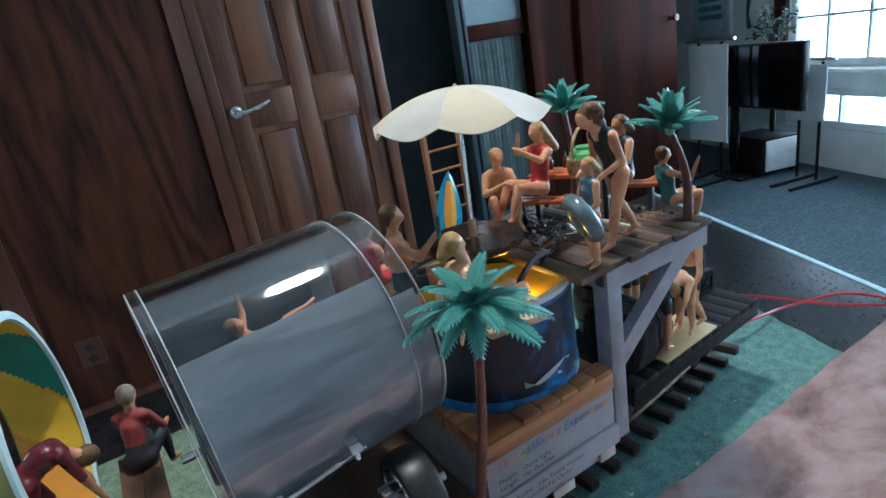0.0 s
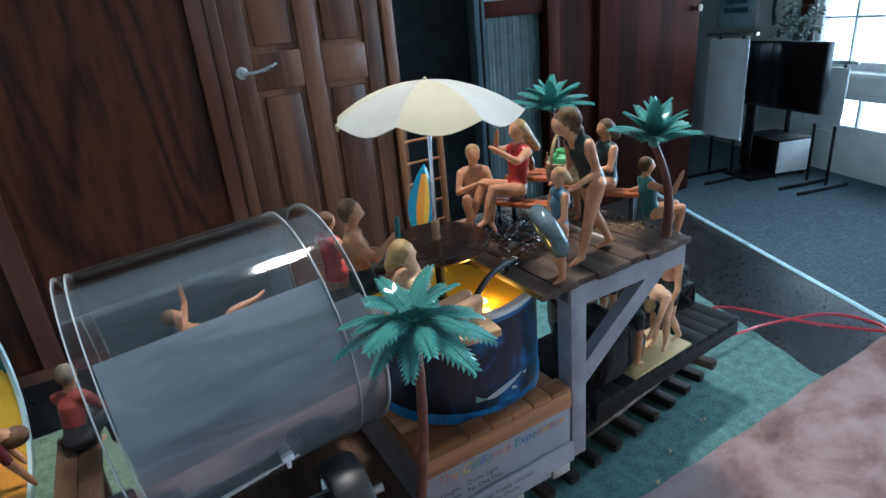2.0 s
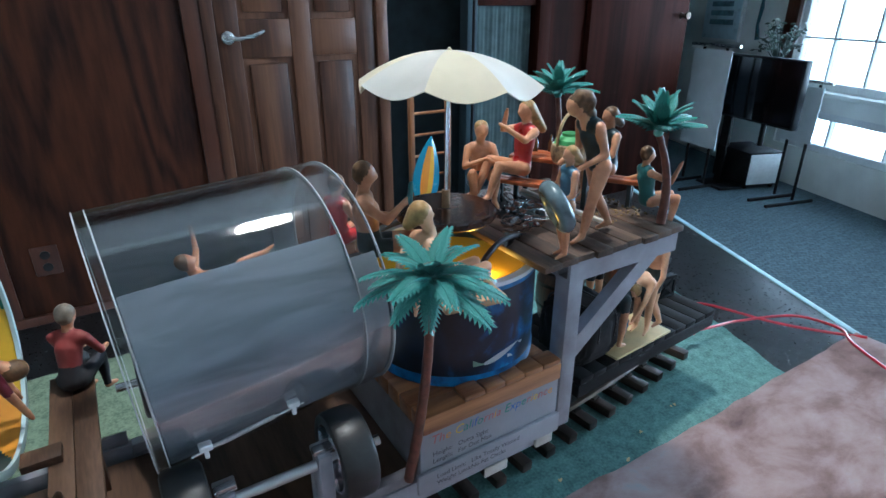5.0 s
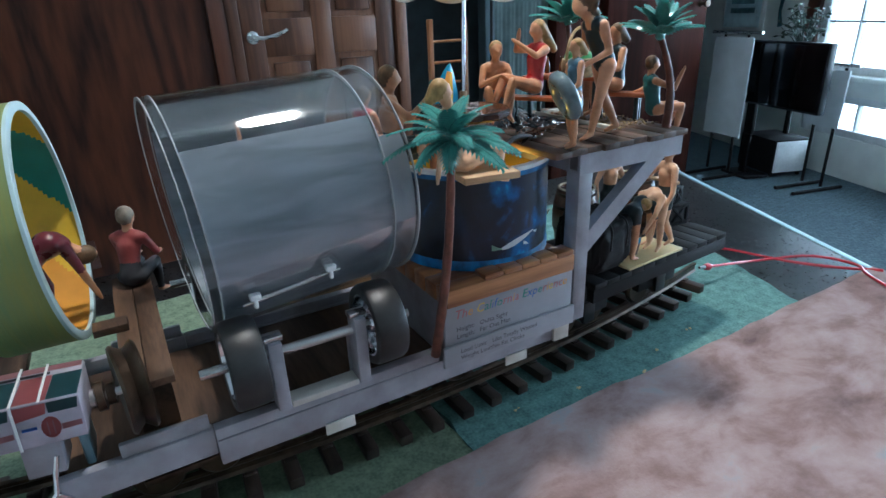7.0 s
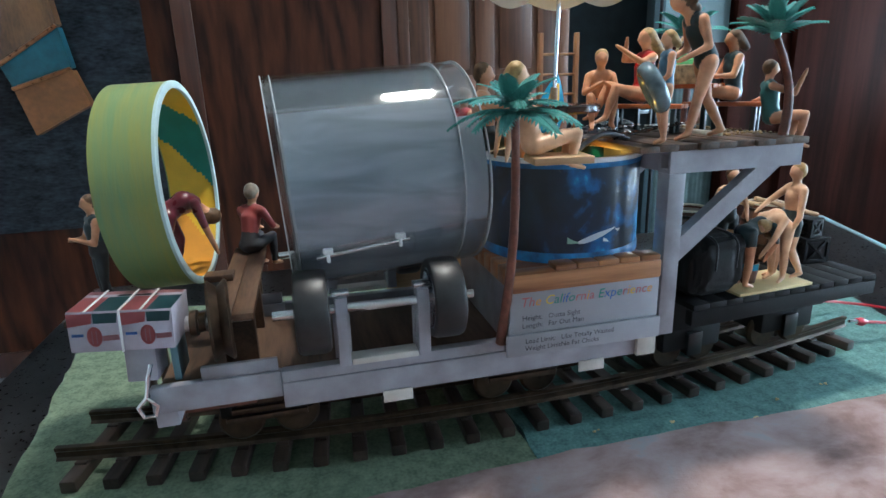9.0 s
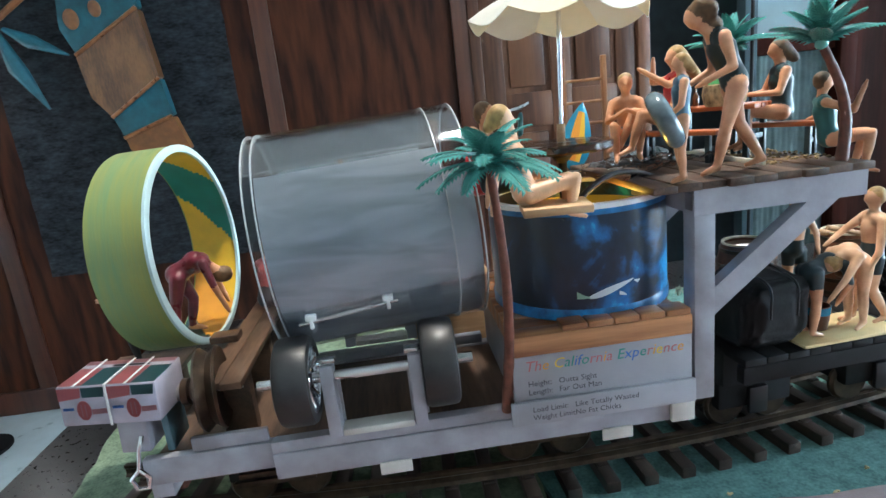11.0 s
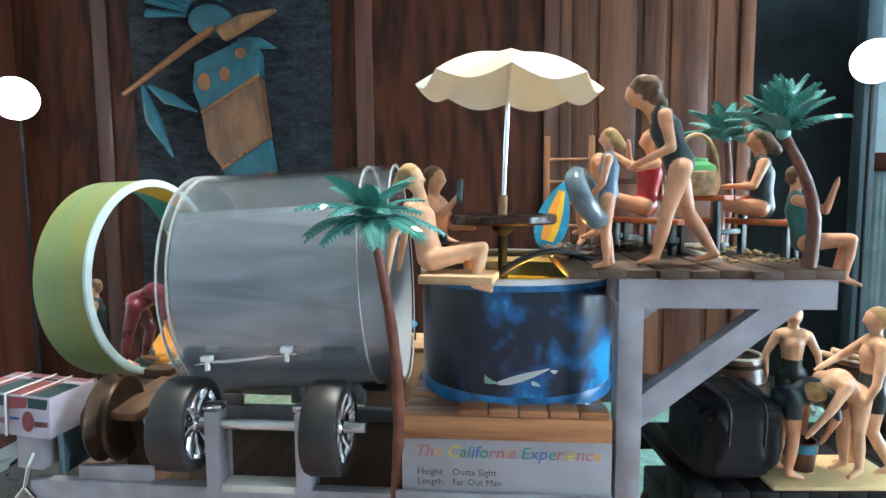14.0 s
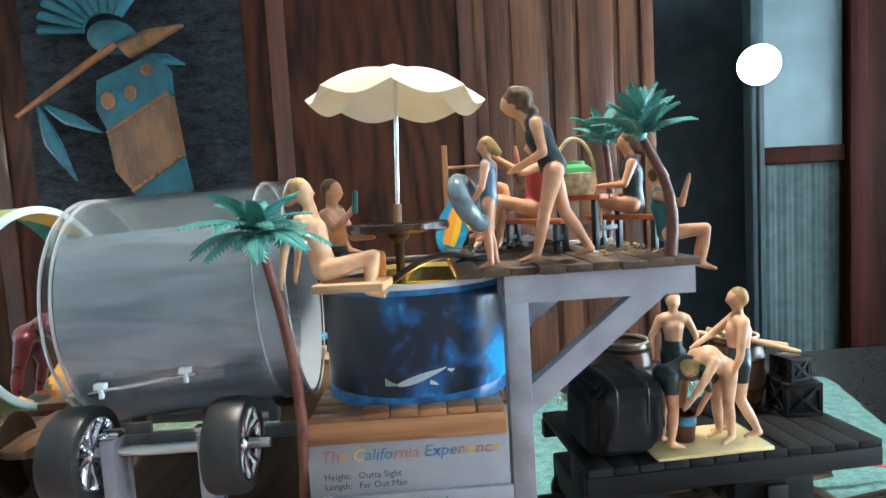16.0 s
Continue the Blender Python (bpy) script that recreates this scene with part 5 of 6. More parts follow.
for i in range(12):
    part("deck_board", on_flat(box(B(), -0.088 + 0.0147 * i, -0.0738 + 0.0147 * i, -0.045, 0.045, 0.0895, 0.094, 0.0006)), M["black"], flat)
for y in (-0.045, 0.038):
    part("side_sill", on_flat(box(B(), -0.089, 0.0885, y, y + 0.007, 0.078, 0.0893, 0.0008)), M["black"], flat)
part("centre_sill", on_flat(box(B(), -0.08, 0.08, -0.012, 0.012, 0.058, 0.0887, 0.001)), M["black"], flat)
for x in (-0.05, 0.05):
    bg = part("bogie_frame", on_flat(box(B(), x - 0.028, x + 0.028, -0.005, 0.059, 0.036, 0.0578, 0.002)), M["black"], flat)
    for dx in (-0.017, 0.017):
        for y in (0.0055, 0.0505):
            part("rail_wheel", lathe(B(), [(0, -0.003), (0.0135, -0.003), (0.0155, -0.001), (0.0155, 0.001), (0.0135, 0.0012), (0.0135, 0.003), (0, 0.002)], FL @ at(x + dx, y, 0.0345) @ ALONG_Y, 24), M["bronze"], bg)
    part("axle_box", on_flat(box(B(), x - 0.007, x + 0.007, -0.009, -0.0053, 0.032, 0.052, 0.001)), M["black_plastic"], bg)
part("end_coupling", on_flat(box(B(), -0.12, -0.09, -0.006, 0.006, 0.05, 0.056, 0.001)), M["black"], flat)

FD = 0.0942


def cask(x, y, h, r, label):
    c = thing("wooden_cask", label, "barrel", FL @ Vector((x, y, FD)), "casks on the wagon")
    m = FL @ at(x, y, FD)
    prof = [(r * (0.8 + 0.2 * math.sin(math.pi * u)), h * u) for u in (i / 10 for i in range(11))]
    part("cask_body", lathe(B(), [(0, 0), *prof, (r * 0.72, h), (r * 0.72, h - 0.002), (0, h - 0.002)], m, 32), M["barrel"], c)
    part("rim_ring", lathe(B(), [(r * 0.72, h - 0.0004), (r * 0.8, h - 0.0002), (r * 0.8, h + 0.0012), (r * 0.72, h + 0.0012)], m, 32, True), M["canvas"], c, "pale worn rim")
    for u in (0.08, 0.3, 0.7, 0.92):
        rr = r * (0.8 + 0.2 * math.sin(math.pi * u)) + 0.0004
        part("hoop_band", lathe(B(), [(rr, h * u - 0.0013), (rr + 0.0002, h * u + 0.0013), (rr - 0.001, h * u + 0.0013), (rr - 0.001, h * u - 0.0013)], m, 32, True), M["bronze"], c)


cask(-0.033, 0.03, 0.05, 0.0205, "tall brown wooden cask with dark hoops")
cask(0.045, 0.027, 0.048, 0.019, "brown wooden cask standing behind the figures")


def crate(x, y, z, s, h, turn, label):
    c = thing("slatted_crate", label, "crate", FL @ Vector((x, y, z)), "crates on the wagon")
    m = FL @ at(x, y, z) @ Matrix.Rotation(radians(turn), 4, "Z")
    def put(bm):
        bmesh.ops.transform(bm, matrix=m, verts=bm.verts)
        return bm
    part("panel", put(box(B(), -s + 0.0012, s - 0.0012, -s + 0.0012, s - 0.0012, 0, h, 0.0004)), M["black_plastic"], c)
    for a in (0, 90, 180, 270):
        r = Matrix.Rotation(radians(a), 4, "Z")
        bm = B()
        for x0, x1, z0, z1 in ((-s, s, 0, 0.0028), (-s, s, h - 0.0028, h), (-s, -s + 0.0028, 0.0028, h - 0.0028), (s - 0.0028, s, 0.0028, h - 0.0028)):
            box(bm, x0, x1, -s, -s + 0.0013, z0, z1, 0.0003)
        bmesh.ops.transform(bm, matrix=r, verts=bm.verts)
        part("frame_slat", put(bm), M["black"], c)
        L = math.hypot(2 * s - 0.005, h - 0.005)
        for sg in (-1, 1):
            bm = box(B(), -L / 2, L / 2, -s - 0.0001, -s + 0.0011, -0.0012, 0.0012, 0.0003)
            bmesh.ops.transform(bm, matrix=r @ at(0, 0, h / 2) @ Matrix.Rotation(sg * math.atan2(h, 2 * s), 4, "Y"), verts=bm.verts)
            part("cross_slat", put(bm), M["black"], c)


crate(0.072, 0.006, FD, 0.012, 0.0215, -8, "black slatted crate with cross braces")
crate(0.07, 0.006, FD + 0.0217, 0.0085, 0.0155, 10, "smaller black crate stacked on another")
bm = B()
bmesh.ops.create_icosphere(bm, subdivisions=5, radius=1.0)
for v in bm.verts:
    d = v.co.copy()
    q_ = [math.copysign(abs(c) ** 0.45, c) for c in d]
    k_ = 1 + 0.09 * noise.noise(d * 2.3) + 0.05 * noise.noise(d * 6.0) + 0.03 * abs(noise.noise(d * 13.0))
    v.co = Vector((-0.061 + 0.0235 * q_[0] * k_, -0.016 + 0.0235 * q_[1] * k_, FD + 0.0225 + 0.0222 * q_[2] * (k_ if q_[2] > 0 else 1) + 0.003 * d.x))
tarp = thing("tarpaulin_bundle", "black crumpled tarpaulin wrapped round a load on the wagon", "bundle", FL @ Vector((-0.061, -0.016, FD)))
part("cover", on_flat(bm), M["black"], tarp)
for x in (-0.07, -0.052):
    part("tie_cord", on_flat(sweep(B(), [(x + 0.001 * math.sin(3 * a_), -0.016 + 0.0262 * math.copysign(abs(math.cos(a_)) ** 0.45, math.cos(a_)), FD + 0.0225 + 0.0242 * math.copysign(abs(math.sin(a_)) ** 0.45, math.sin(a_))) for a_ in (math.pi * k / 24 for k in range(25))], 0.0008, 8)), M["black_plastic"], tarp)
tagged(part("yellow_plywood_sheet", on_flat(box(B(), -0.0475, 0.0215, -0.0445, -0.008, FD, FD + 0.0022, 0.0004)), M["yellow_ply"]), "pale yellow plywood sheet under the figures", "board")
bkt = thing("wooden_bucket", "small brown bucket with a turquoise rim", "bucket", FL @ Vector((-0.022, -0.024, FD + 0.0023)))
part("body", lathe(B(), [(0, 0), (0.0062, 0), (0.0072, 0.008), (0.0076, 0.016), (0.0068, 0.016), (0.0062, 0.003), (0, 0.003)], FL @ at(-0.022, -0.024, FD + 0.0024), 24), M["barrel"], bkt)
part("band", lathe(B(), [(0.0077, 0.0105), (0.0079, 0.0155), (0.0072, 0.0155), (0.007, 0.0105)], FL @ at(-0.022, -0.024, FD + 0.0024), 24, True), M["surf_blue"], bkt)
sp = thing("short_ladder", "pale wooden short ladder lying across the load", "ladder", FL @ Vector((0.05, 0.02, FD + 0.049)))
part("shaft", on_flat(sweep(B(), [(0.02, 0.03, FD + 0.0505), (0.074, 0.014, FD + 0.041)], 0.0022, 10)), M["pale_plank"], sp)
part("shaft", on_flat(sweep(B(), [(0.016, 0.012, FD + 0.0575), (0.072, 0.0, FD + 0.0405)], 0.0018, 10)), M["pale_plank"], sp)
for u in (0.25, 0.5, 0.75):
    a_, b_ = Vector((0.02, 0.03, FD + 0.0505)).lerp(Vector((0.074, 0.014, FD + 0.041)), u), Vector((0.016, 0.012, FD + 0.0575)).lerp(Vector((0.072, 0.0, FD + 0.0405)), u)
    part("rung", on_flat(sweep(B(), [a_, b_], 0.0011, 8)), M["pale_plank"], sp)

# ---- red leads clipped to the rails ----
def lead(pts, label):
    w = thing("red_test_lead", label, "cable", pts[0], "red leads")
    P_ = [Vector(p) for p in pts]
    fine = []
    for i in range(len(P_) - 1):
        a, b, c, d = P_[max(i - 1, 0)], P_[i], P_[i + 1], P_[min(i + 2, len(P_) - 1)]
        for k in range(8):
            t = k / 8
            fine.append(0.5 * ((2 * b) + (c - a) * t + (2 * a - 5 * b + 4 * c - d) * t * t + (3 * b - a - 3 * c + d) * t ** 3))
    fine.append(P_[-1])
    part("wire", sweep(B(), fine, 0.0016, 8), M["red_wire"], w)
    d = (P_[1] - P_[0]).normalized()
    part("clip_boot", sweep(B(), [P_[0] - d * 0.012, P_[0] - d * 0.006, P_[0]], [0.003, 0.0042, 0.0022], 12), M["red_wire"], w, "red plastic clip sleeve")
    part("clip_jaw", sweep(B(), [P_[0] - d * 0.021, P_[0] - d * 0.012], [0.0016, 0.0026], 8), M["chrome"], w, "silver clip jaw")


lead([(0.392, 0.078, 0.0205), (0.43, 0.078, 0.014), (0.48, 0.08, 0.004), (0.55, 0.055, 0.0015), (0.56, 0.01, 0.0045), (0.525, -0.02, 0.011), (0.49, -0.08, 0.013)], "red lead with a silver clip on the rail end")
lead([(0.39, 0.138, 0.0205), (0.44, 0.142, 0.01), (0.485, 0.125, 0.003), (0.515, 0.06, 0.0015), (0.54, 0.015, 0.0035), (0.555, -0.02, 0.0095)], "red lead curling over the table edge")

# ---- tufts at the back of the mat ----
bm = B()
for _ in range(42):
    x, y = rnd.uniform(-0.02, 0.4), rnd.uniform(0.362, 0.385)
    for k in range(7):
        a, r = rnd.uniform(0, 6.28), rnd.uniform(0.004, 0.009)
        sweep(bm, [(x, y, -0.0005), (x + 0.5 * r * math.cos(a), y + 0.5 * r * math.sin(a), rnd.uniform(0.006, 0.011)), (x + r * math.cos(a), y + r * math.sin(a), rnd.uniform(0.004, 0.012))], [0.0014, 0.001, 0.0003], 5)
tagged(part("dried_scrub", bm, mat("pale_grey_green_scrub", (0.34, 0.4, 0.34), 0.8, 0, 0.3, 100)), "pale grey-green model scrub along the mat edge", "shrubs", kind="stuff")


# ---- painted toy figures: one plain mesh each ----
STAND = dict(pelvis=(0, 0, 0.52), chest=(0, 0, 0.72), neck=(0, 0, 0.835), head=(0.012, 0, 0.92),
             shL=(0, 0.1, 0.785), shR=(0, -0.1, 0.785), elL=(-0.02, 0.135, 0.63), elR=(-0.02, -0.135, 0.63), haL=(0.03, 0.14, 0.49), haR=(0.03, -0.14, 0.49),
             hiL=(0, 0.05, 0.5), hiR=(0, -0.05, 0.5), knL=(0.015, 0.055, 0.28), knR=(0.015, -0.055, 0.28), anL=(-0.01, 0.055, 0.05), anR=(-0.01, -0.055, 0.05))


def seated(lean=0.0, shin=0.0):
    """A seated pose: hips at the height of the seat, knees ahead, feet below."""
    return dict(pelvis=(0, 0, 0.07), chest=(lean * 0.6, 0, 0.27), neck=(lean, 0, 0.385), head=(lean + 0.02, 0, 0.47),
                shL=(lean * 0.85, 0.1, 0.335), shR=(lean * 0.85, -0.1, 0.335), elL=(lean + 0.05, 0.14, 0.2), elR=(lean + 0.05, -0.14, 0.2), haL=(lean + 0.17, 0.1, 0.16), haR=(lean + 0.17, -0.1, 0.16),
                hiL=(0.02, 0.05, 0.06), hiR=(0.02, -0.05, 0.06), knL=(0.25, 0.06, 0.09), knR=(0.25, -0.06, 0.09), anL=(0.24 + shin, 0.06, -0.14), anR=(0.24 + shin, -0.06, -0.14))


def figure(name, label, foot, turn, height, joints, skin, hair, suit="skin", legs="skin", sleeves="skin", long_hair=0.0, slim=1.0, tip=None, extra=()):
    """Limbs as tapered capsules melted into one skin; colours follow the limbs."""
    J = {k: Vector(v) for k, v in {**STAND, **joints}.items()}
    for s in "LR":
        if "to" + s not in J:
            f = J["an" + s] - J["kn" + s]
            J["to" + s] = J["an" + s] + Vector((0.085, 0.01 if s == "L" else -0.01, -0.03 if abs(f.z) > 0.1 else 0.0))
    mats, key = [], {}

    def mi(m):
        if m not in key:
            key[m] = len(mats)
            mats.append(M[m])
        return key[m]

    sk, hr, su, lg, sl = mi(skin), mi(hair), mi(skin if suit == "skin" else suit), mi(skin if legs == "skin" else legs), mi(skin if sleeves == "skin" else sleeves)
    c = []
    up = (J["neck"] - J["pelvis"]).normalized()
    c.append((J["pelvis"], J["pelvis"].lerp(J["chest"], 0.55), 0.078 * slim, 0.066 * slim, lg if legs != "skin" else su))
    c.append((J["pelvis"].lerp(J["chest"], 0.4), J["chest"], 0.066 * slim, 0.082 * slim, su))
    c.append((J["shL"].lerp(J["shR"], 0.22), J["shR"].lerp(J["shL"], 0.22), 0.054, 0.054, su if suit not in ("skin",) else sk))
    c.append((J["chest"], J["neck"], 0.06, 0.034, sk))
    c.append((J["neck"], J["head"], 0.032, 0.046, sk))
    c.append((J["head"], J["head"] + up * 0.02, 0.056, 0.056, sk))
    fwd = Vector((1, 0, 0))
    c.append((J["head"] + fwd * 0.052 + up * 0.005, J["head"] + fwd * 0.058 - up * 0.004, 0.012, 0.013, sk))
    c.append((J["head"] - fwd * 0.016 + up * 0.03, J["head"] - fwd * 0.024 + up * 0.008, 0.061, 0.055, hr))
    if long_hair:
        c.append((J["head"] - fwd * 0.03 + up * 0.02, J["head"] - fwd * (0.06 + 0.3 * long_hair) - up * 0.35 * long_hair, 0.058, 0.035, hr))
    for s in "LR":
        c.append((J["sh" + s], J["el" + s], 0.036, 0.027, sl))
        c.append((J["el" + s], J["ha" + s], 0.027, 0.019, sk))
        d = (J["ha" + s] - J["el" + s]).normalized()
        c.append((J["ha" + s], J["ha" + s] + d * 0.045, 0.021, 0.014, sk))
        mid = J["hi" + s].lerp(J["kn" + s], 0.45)
        c.append((J["hi" + s], mid, 0.058 * slim, 0.05 * slim, lg))
        c.append((mid, J["kn" + s], 0.05 * slim, 0.037, sk if legs in ("skin", "short", "black_short") or M[legs] in (M["dark_suit"], M["teal_suit"], M["blue_suit"], M["red_suit"]) else lg))
        c.append((J["kn" + s], J["kn" + s].lerp(J["an" + s], 0.4), 0.037, 0.038, c[-1][4]))
        c.append((J["kn" + s].lerp(J["an" + s], 0.4), J["an" + s], 0.038, 0.023, c[-1][4]))
        c.append((J["an" + s], J["to" + s], 0.026, 0.017, sk))
    for a, b, r0, r1, m in extra:
        c.append((Vector(a), Vector(b), r0, r1, mi(m)))
    bm = B()
    for a, b, r0, r1, m in c:
        d = b - a
        n = max(2, int(d.length / 0.02))
        for i in range(n + 1):
            u = i / n
            bmesh.ops.create_icosphere(bm, subdivisions=2, radius=r0 + (r1 - r0) * u, matrix=Matrix.Translation(a.lerp(b, u)))
    me = bpy.data.meshes.new(name)
    bm.to_mesh(me)
    bm.free()
    tmp = new("tmp", me)
    md = tmp.modifiers.new("melt", "REMESH")
    md.mode, md.voxel_size = "VOXEL", 0.0105
    sm = tmp.modifiers.new("soft", "SMOOTH")
    sm.factor, sm.iterations = 0.5, 4
    bpy.context.view_layer.update()
    out = bpy.data.meshes.new_from_object(tmp.evaluated_get(bpy.context.evaluated_depsgraph_get()))
    bpy.data.objects.remove(tmp)
    n = len(out.polygons)
    cen = np.zeros(n * 3)
    out.polygons.foreach_get("center", cen)
    cen = cen.reshape(-1, 3)
    best, idx = np.full(n, 9.0), np.zeros(n, dtype=np.int32)
    for a, b, r0, r1, m in c:
        a_, d = np.array(a), np.array(b - a)
        u = np.clip(((cen - a_) @ d) / max(d @ d, 1e-9), 0, 1)
        dist = np.linalg.norm(cen - (a_ + u[:, None] * d), axis=1) - (r0 + (r1 - r0) * u)
        w = dist < best
        best[w], idx[w] = dist[w], m
    for k in mats:
        out.materials.append(k)
    out.polygons.foreach_set("material_index", idx)
    out.shade_smooth()
    low = 0.0
    if tip is None:
        co = np.zeros(len(out.vertices) * 3)
        out.vertices.foreach_get("co", co)
        low = co.reshape(-1, 3)[:, 2].min()
    m = Matrix.Translation(foot) @ Matrix.Rotation(radians(turn), 4, "Z") @ Matrix.Scale(height, 4) @ at(0, 0, -low)
    if tip is not None:
        m = Matrix.Translation(foot) @ Matrix.Rotation(radians(turn), 4, "Z") @ tip @ Matrix.Scale(height, 4)
    out.transform(m)
    out.name = name
    return tagged(new(name, out), label, "figurine", "toy figures")


def curls(c, seed, n=26):
    """A loose curly mop round a head."""
    rnd = random.Random(seed)
    out = []
    for _ in range(n):
        d = Vector((rnd.uniform(-1, 0.45), rnd.uniform(-1, 1), rnd.uniform(-0.35, 1))).normalized()
        p = Vector(c) + d * 0.055
        out.append((p, p + d * 0.018 + Vector((-0.012, 0, -0.006)), rnd.uniform(0.022, 0.034), rnd.uniform(0.012, 0.02), "brown_hair"))
    return out


# on the platform
figure("standing_woman_figurine", "toy figure leaning forward in a dark one-piece suit, brown hair", (0.1315, 0.003, DECK), 172, 0.0925,
       dict(pelvis=(0, 0, 0.53), chest=(0.07, 0, 0.7), neck=(0.14, 0, 0.8), head=(0.21, 0, 0.87), shL=(0.09, 0.09, 0.76), shR=(0.1, -0.09, 0.76), elL=(0.06, 0.13, 0.6), elR=(0.06, -0.13, 0.6), haL=(0.2, 0.1, 0.53), haR=(0.2, -0.1, 0.53),
            knL=(0.06, 0.05, 0.28), anL=(0.11, 0.05, 0.05), knR=(-0.06, -0.06, 0.28), anR=(-0.2, -0.07, 0.06)), "skin", "brown_hair", "dark_suit", long_hair=0.12, extra=curls((0.185, 0, 0.905), 4))
figure("standing_child_figurine", "toy child figure standing with a blue-grey swim ring", (0.0965, -0.0095, DECK), 165, 0.064,
       dict(haL=(0.12, 0.05, 0.52), haR=(0.12, -0.05, 0.55), elL=(0.03, 0.14, 0.62), elR=(0.03, -0.14, 0.62), anL=(0.0, 0.04, 0.05), anR=(-0.03, -0.04, 0.05)), "skin", "fair_hair", "blue_suit", "skin", long_hair=0.12, slim=0.95)
bm = B()
ring_pts = [(0.0108 * math.cos(radians(a)), 0.0108 * math.sin(radians(a)), 0.0) for a in range(0, 361, 15)]
sweep(bm, ring_pts, 0.0048, 14, False)
bmesh.ops.remove_doubles(bm, verts=bm.verts, dist=1e-5)
bmesh.ops.transform(bm, matrix=at(0.0865, -0.0125, 0.2435) @ Matrix.Rotation(radians(62), 4, "Y") @ Matrix.Rotation(radians(20), 4, "X"), verts=bm.verts)
tagged(part("swim_ring", bm, M["float"]), "blue-grey glossy swim ring held by the child figure", "swim ring")
figure("seated_woman_figurine", "toy figure in a red swimsuit seated on the bench, arm raised", (0.1365, 0.078, DECK + 0.0205), 178, 0.0945,
       {**seated(-0.03), "elL": (0.1, 0.15, 0.3), "haL": (0.24, 0.1, 0.4), "elR": (0.08, -0.14, 0.33), "haR": (0.1, -0.08, 0.45), "anL": (0.32, 0.05, -0.1), "anR": (0.36, -0.05, -0.08), "knL": (0.25, 0.06, 0.12), "knR": (0.25, -0.06, 0.14)},
       "skin", "fair_hair", "red_suit", long_hair=0.4, tip=Matrix())
figure("seated_boy_figurine", "fair-haired toy figure crouching in blue shorts at the slide", (0.1125, 0.097, DECK + 0.0115), 250, 0.087,
       {**seated(0.06), "haL": (0.2, 0.03, 0.27), "haR": (0.2, -0.03, 0.27), "knL": (0.2, 0.1, 0.17), "knR": (0.2, -0.1, 0.17), "anL": (0.22, 0.08, -0.06), "anR": (0.22, -0.08, -0.06)},
       "skin", "fair_hair", "skin", "blue_suit", tip=Matrix())
figure("seated_woman_figurine", "toy figure in a black swimsuit seated at the picnic table", (0.189, 0.046, DECK + 0.0205), 165, 0.0865,
       {**seated(0.02), "haL": (0.2, 0.05, 0.2), "haR": (0.2, -0.05, 0.2)}, "skin", "brown_hair", "dark_suit", long_hair=0.15, tip=Matrix())
figure("waving_woman_figurine", "toy figure in a teal swimsuit seated on the platform edge, waving", (0.1945, 0.014, DECK + 0.0055), -25, 0.075,
       {**seated(-0.06), "elL": (-0.02, 0.16, 0.24), "haL": (-0.08, 0.24, 0.2), "elR": (0.1, -0.18, 0.27), "haR": (0.14, -0.22, 0.42), "anL": (0.18, 0.05, -0.16), "anR": (0.22, -0.05, -0.16)},
       "skin", "brown_hair", "teal_suit", tip=Matrix())
# at the tub
figure("sunbathing_woman_figurine", "toy figure leaning back with legs drawn up on the diving board", (0.0145, -0.0085, T1 + 0.0055), -4, 0.089,
       {**seated(-0.1), "pelvis": (0, 0, 0.075), "chest": (-0.05, 0, 0.28), "neck": (-0.05, 0, 0.4), "head": (-0.09, 0, 0.485), "elL": (-0.17, 0.13, 0.2), "haL": (-0.2, 0.13, 0.03), "elR": (-0.17, -0.13, 0.2), "haR": (-0.2, -0.13, 0.03), "knL": (0.27, 0.06, 0.12), "knR": (0.28, -0.05, 0.13), "anL": (0.24, 0.06, -0.06), "anR": (0.24, -0.05, -0.06)},
       "pale_skin", "fair_hair", tip=Matrix(), long_hair=0.1)
figure("seated_man_figurine", "bare-chested dark-haired toy figure behind the tub raising a bottle", (0.0105, 0.063, T1 + 0.001), -25, 0.104,
       {**seated(-0.02), "elR": (0.1, -0.15, 0.26), "haR": (0.2, -0.14, 0.36), "haL": (0.16, 0.1, 0.2)}, "skin", "brown_hair", "skin", "dark_suit", tip=Matrix(), extra=(((0.225, -0.14, 0.36), (0.235, -0.14, 0.46), 0.02, 0.018, "teal_suit"),))
figure("seated_girl_figurine", "toy figure in red behind the tub rim", (0.006, 0.1, T1 - 0.004), 20, 0.085, seated(0.0), "skin", "brown_hair", "red_suit", "red_suit", tip=Matrix())
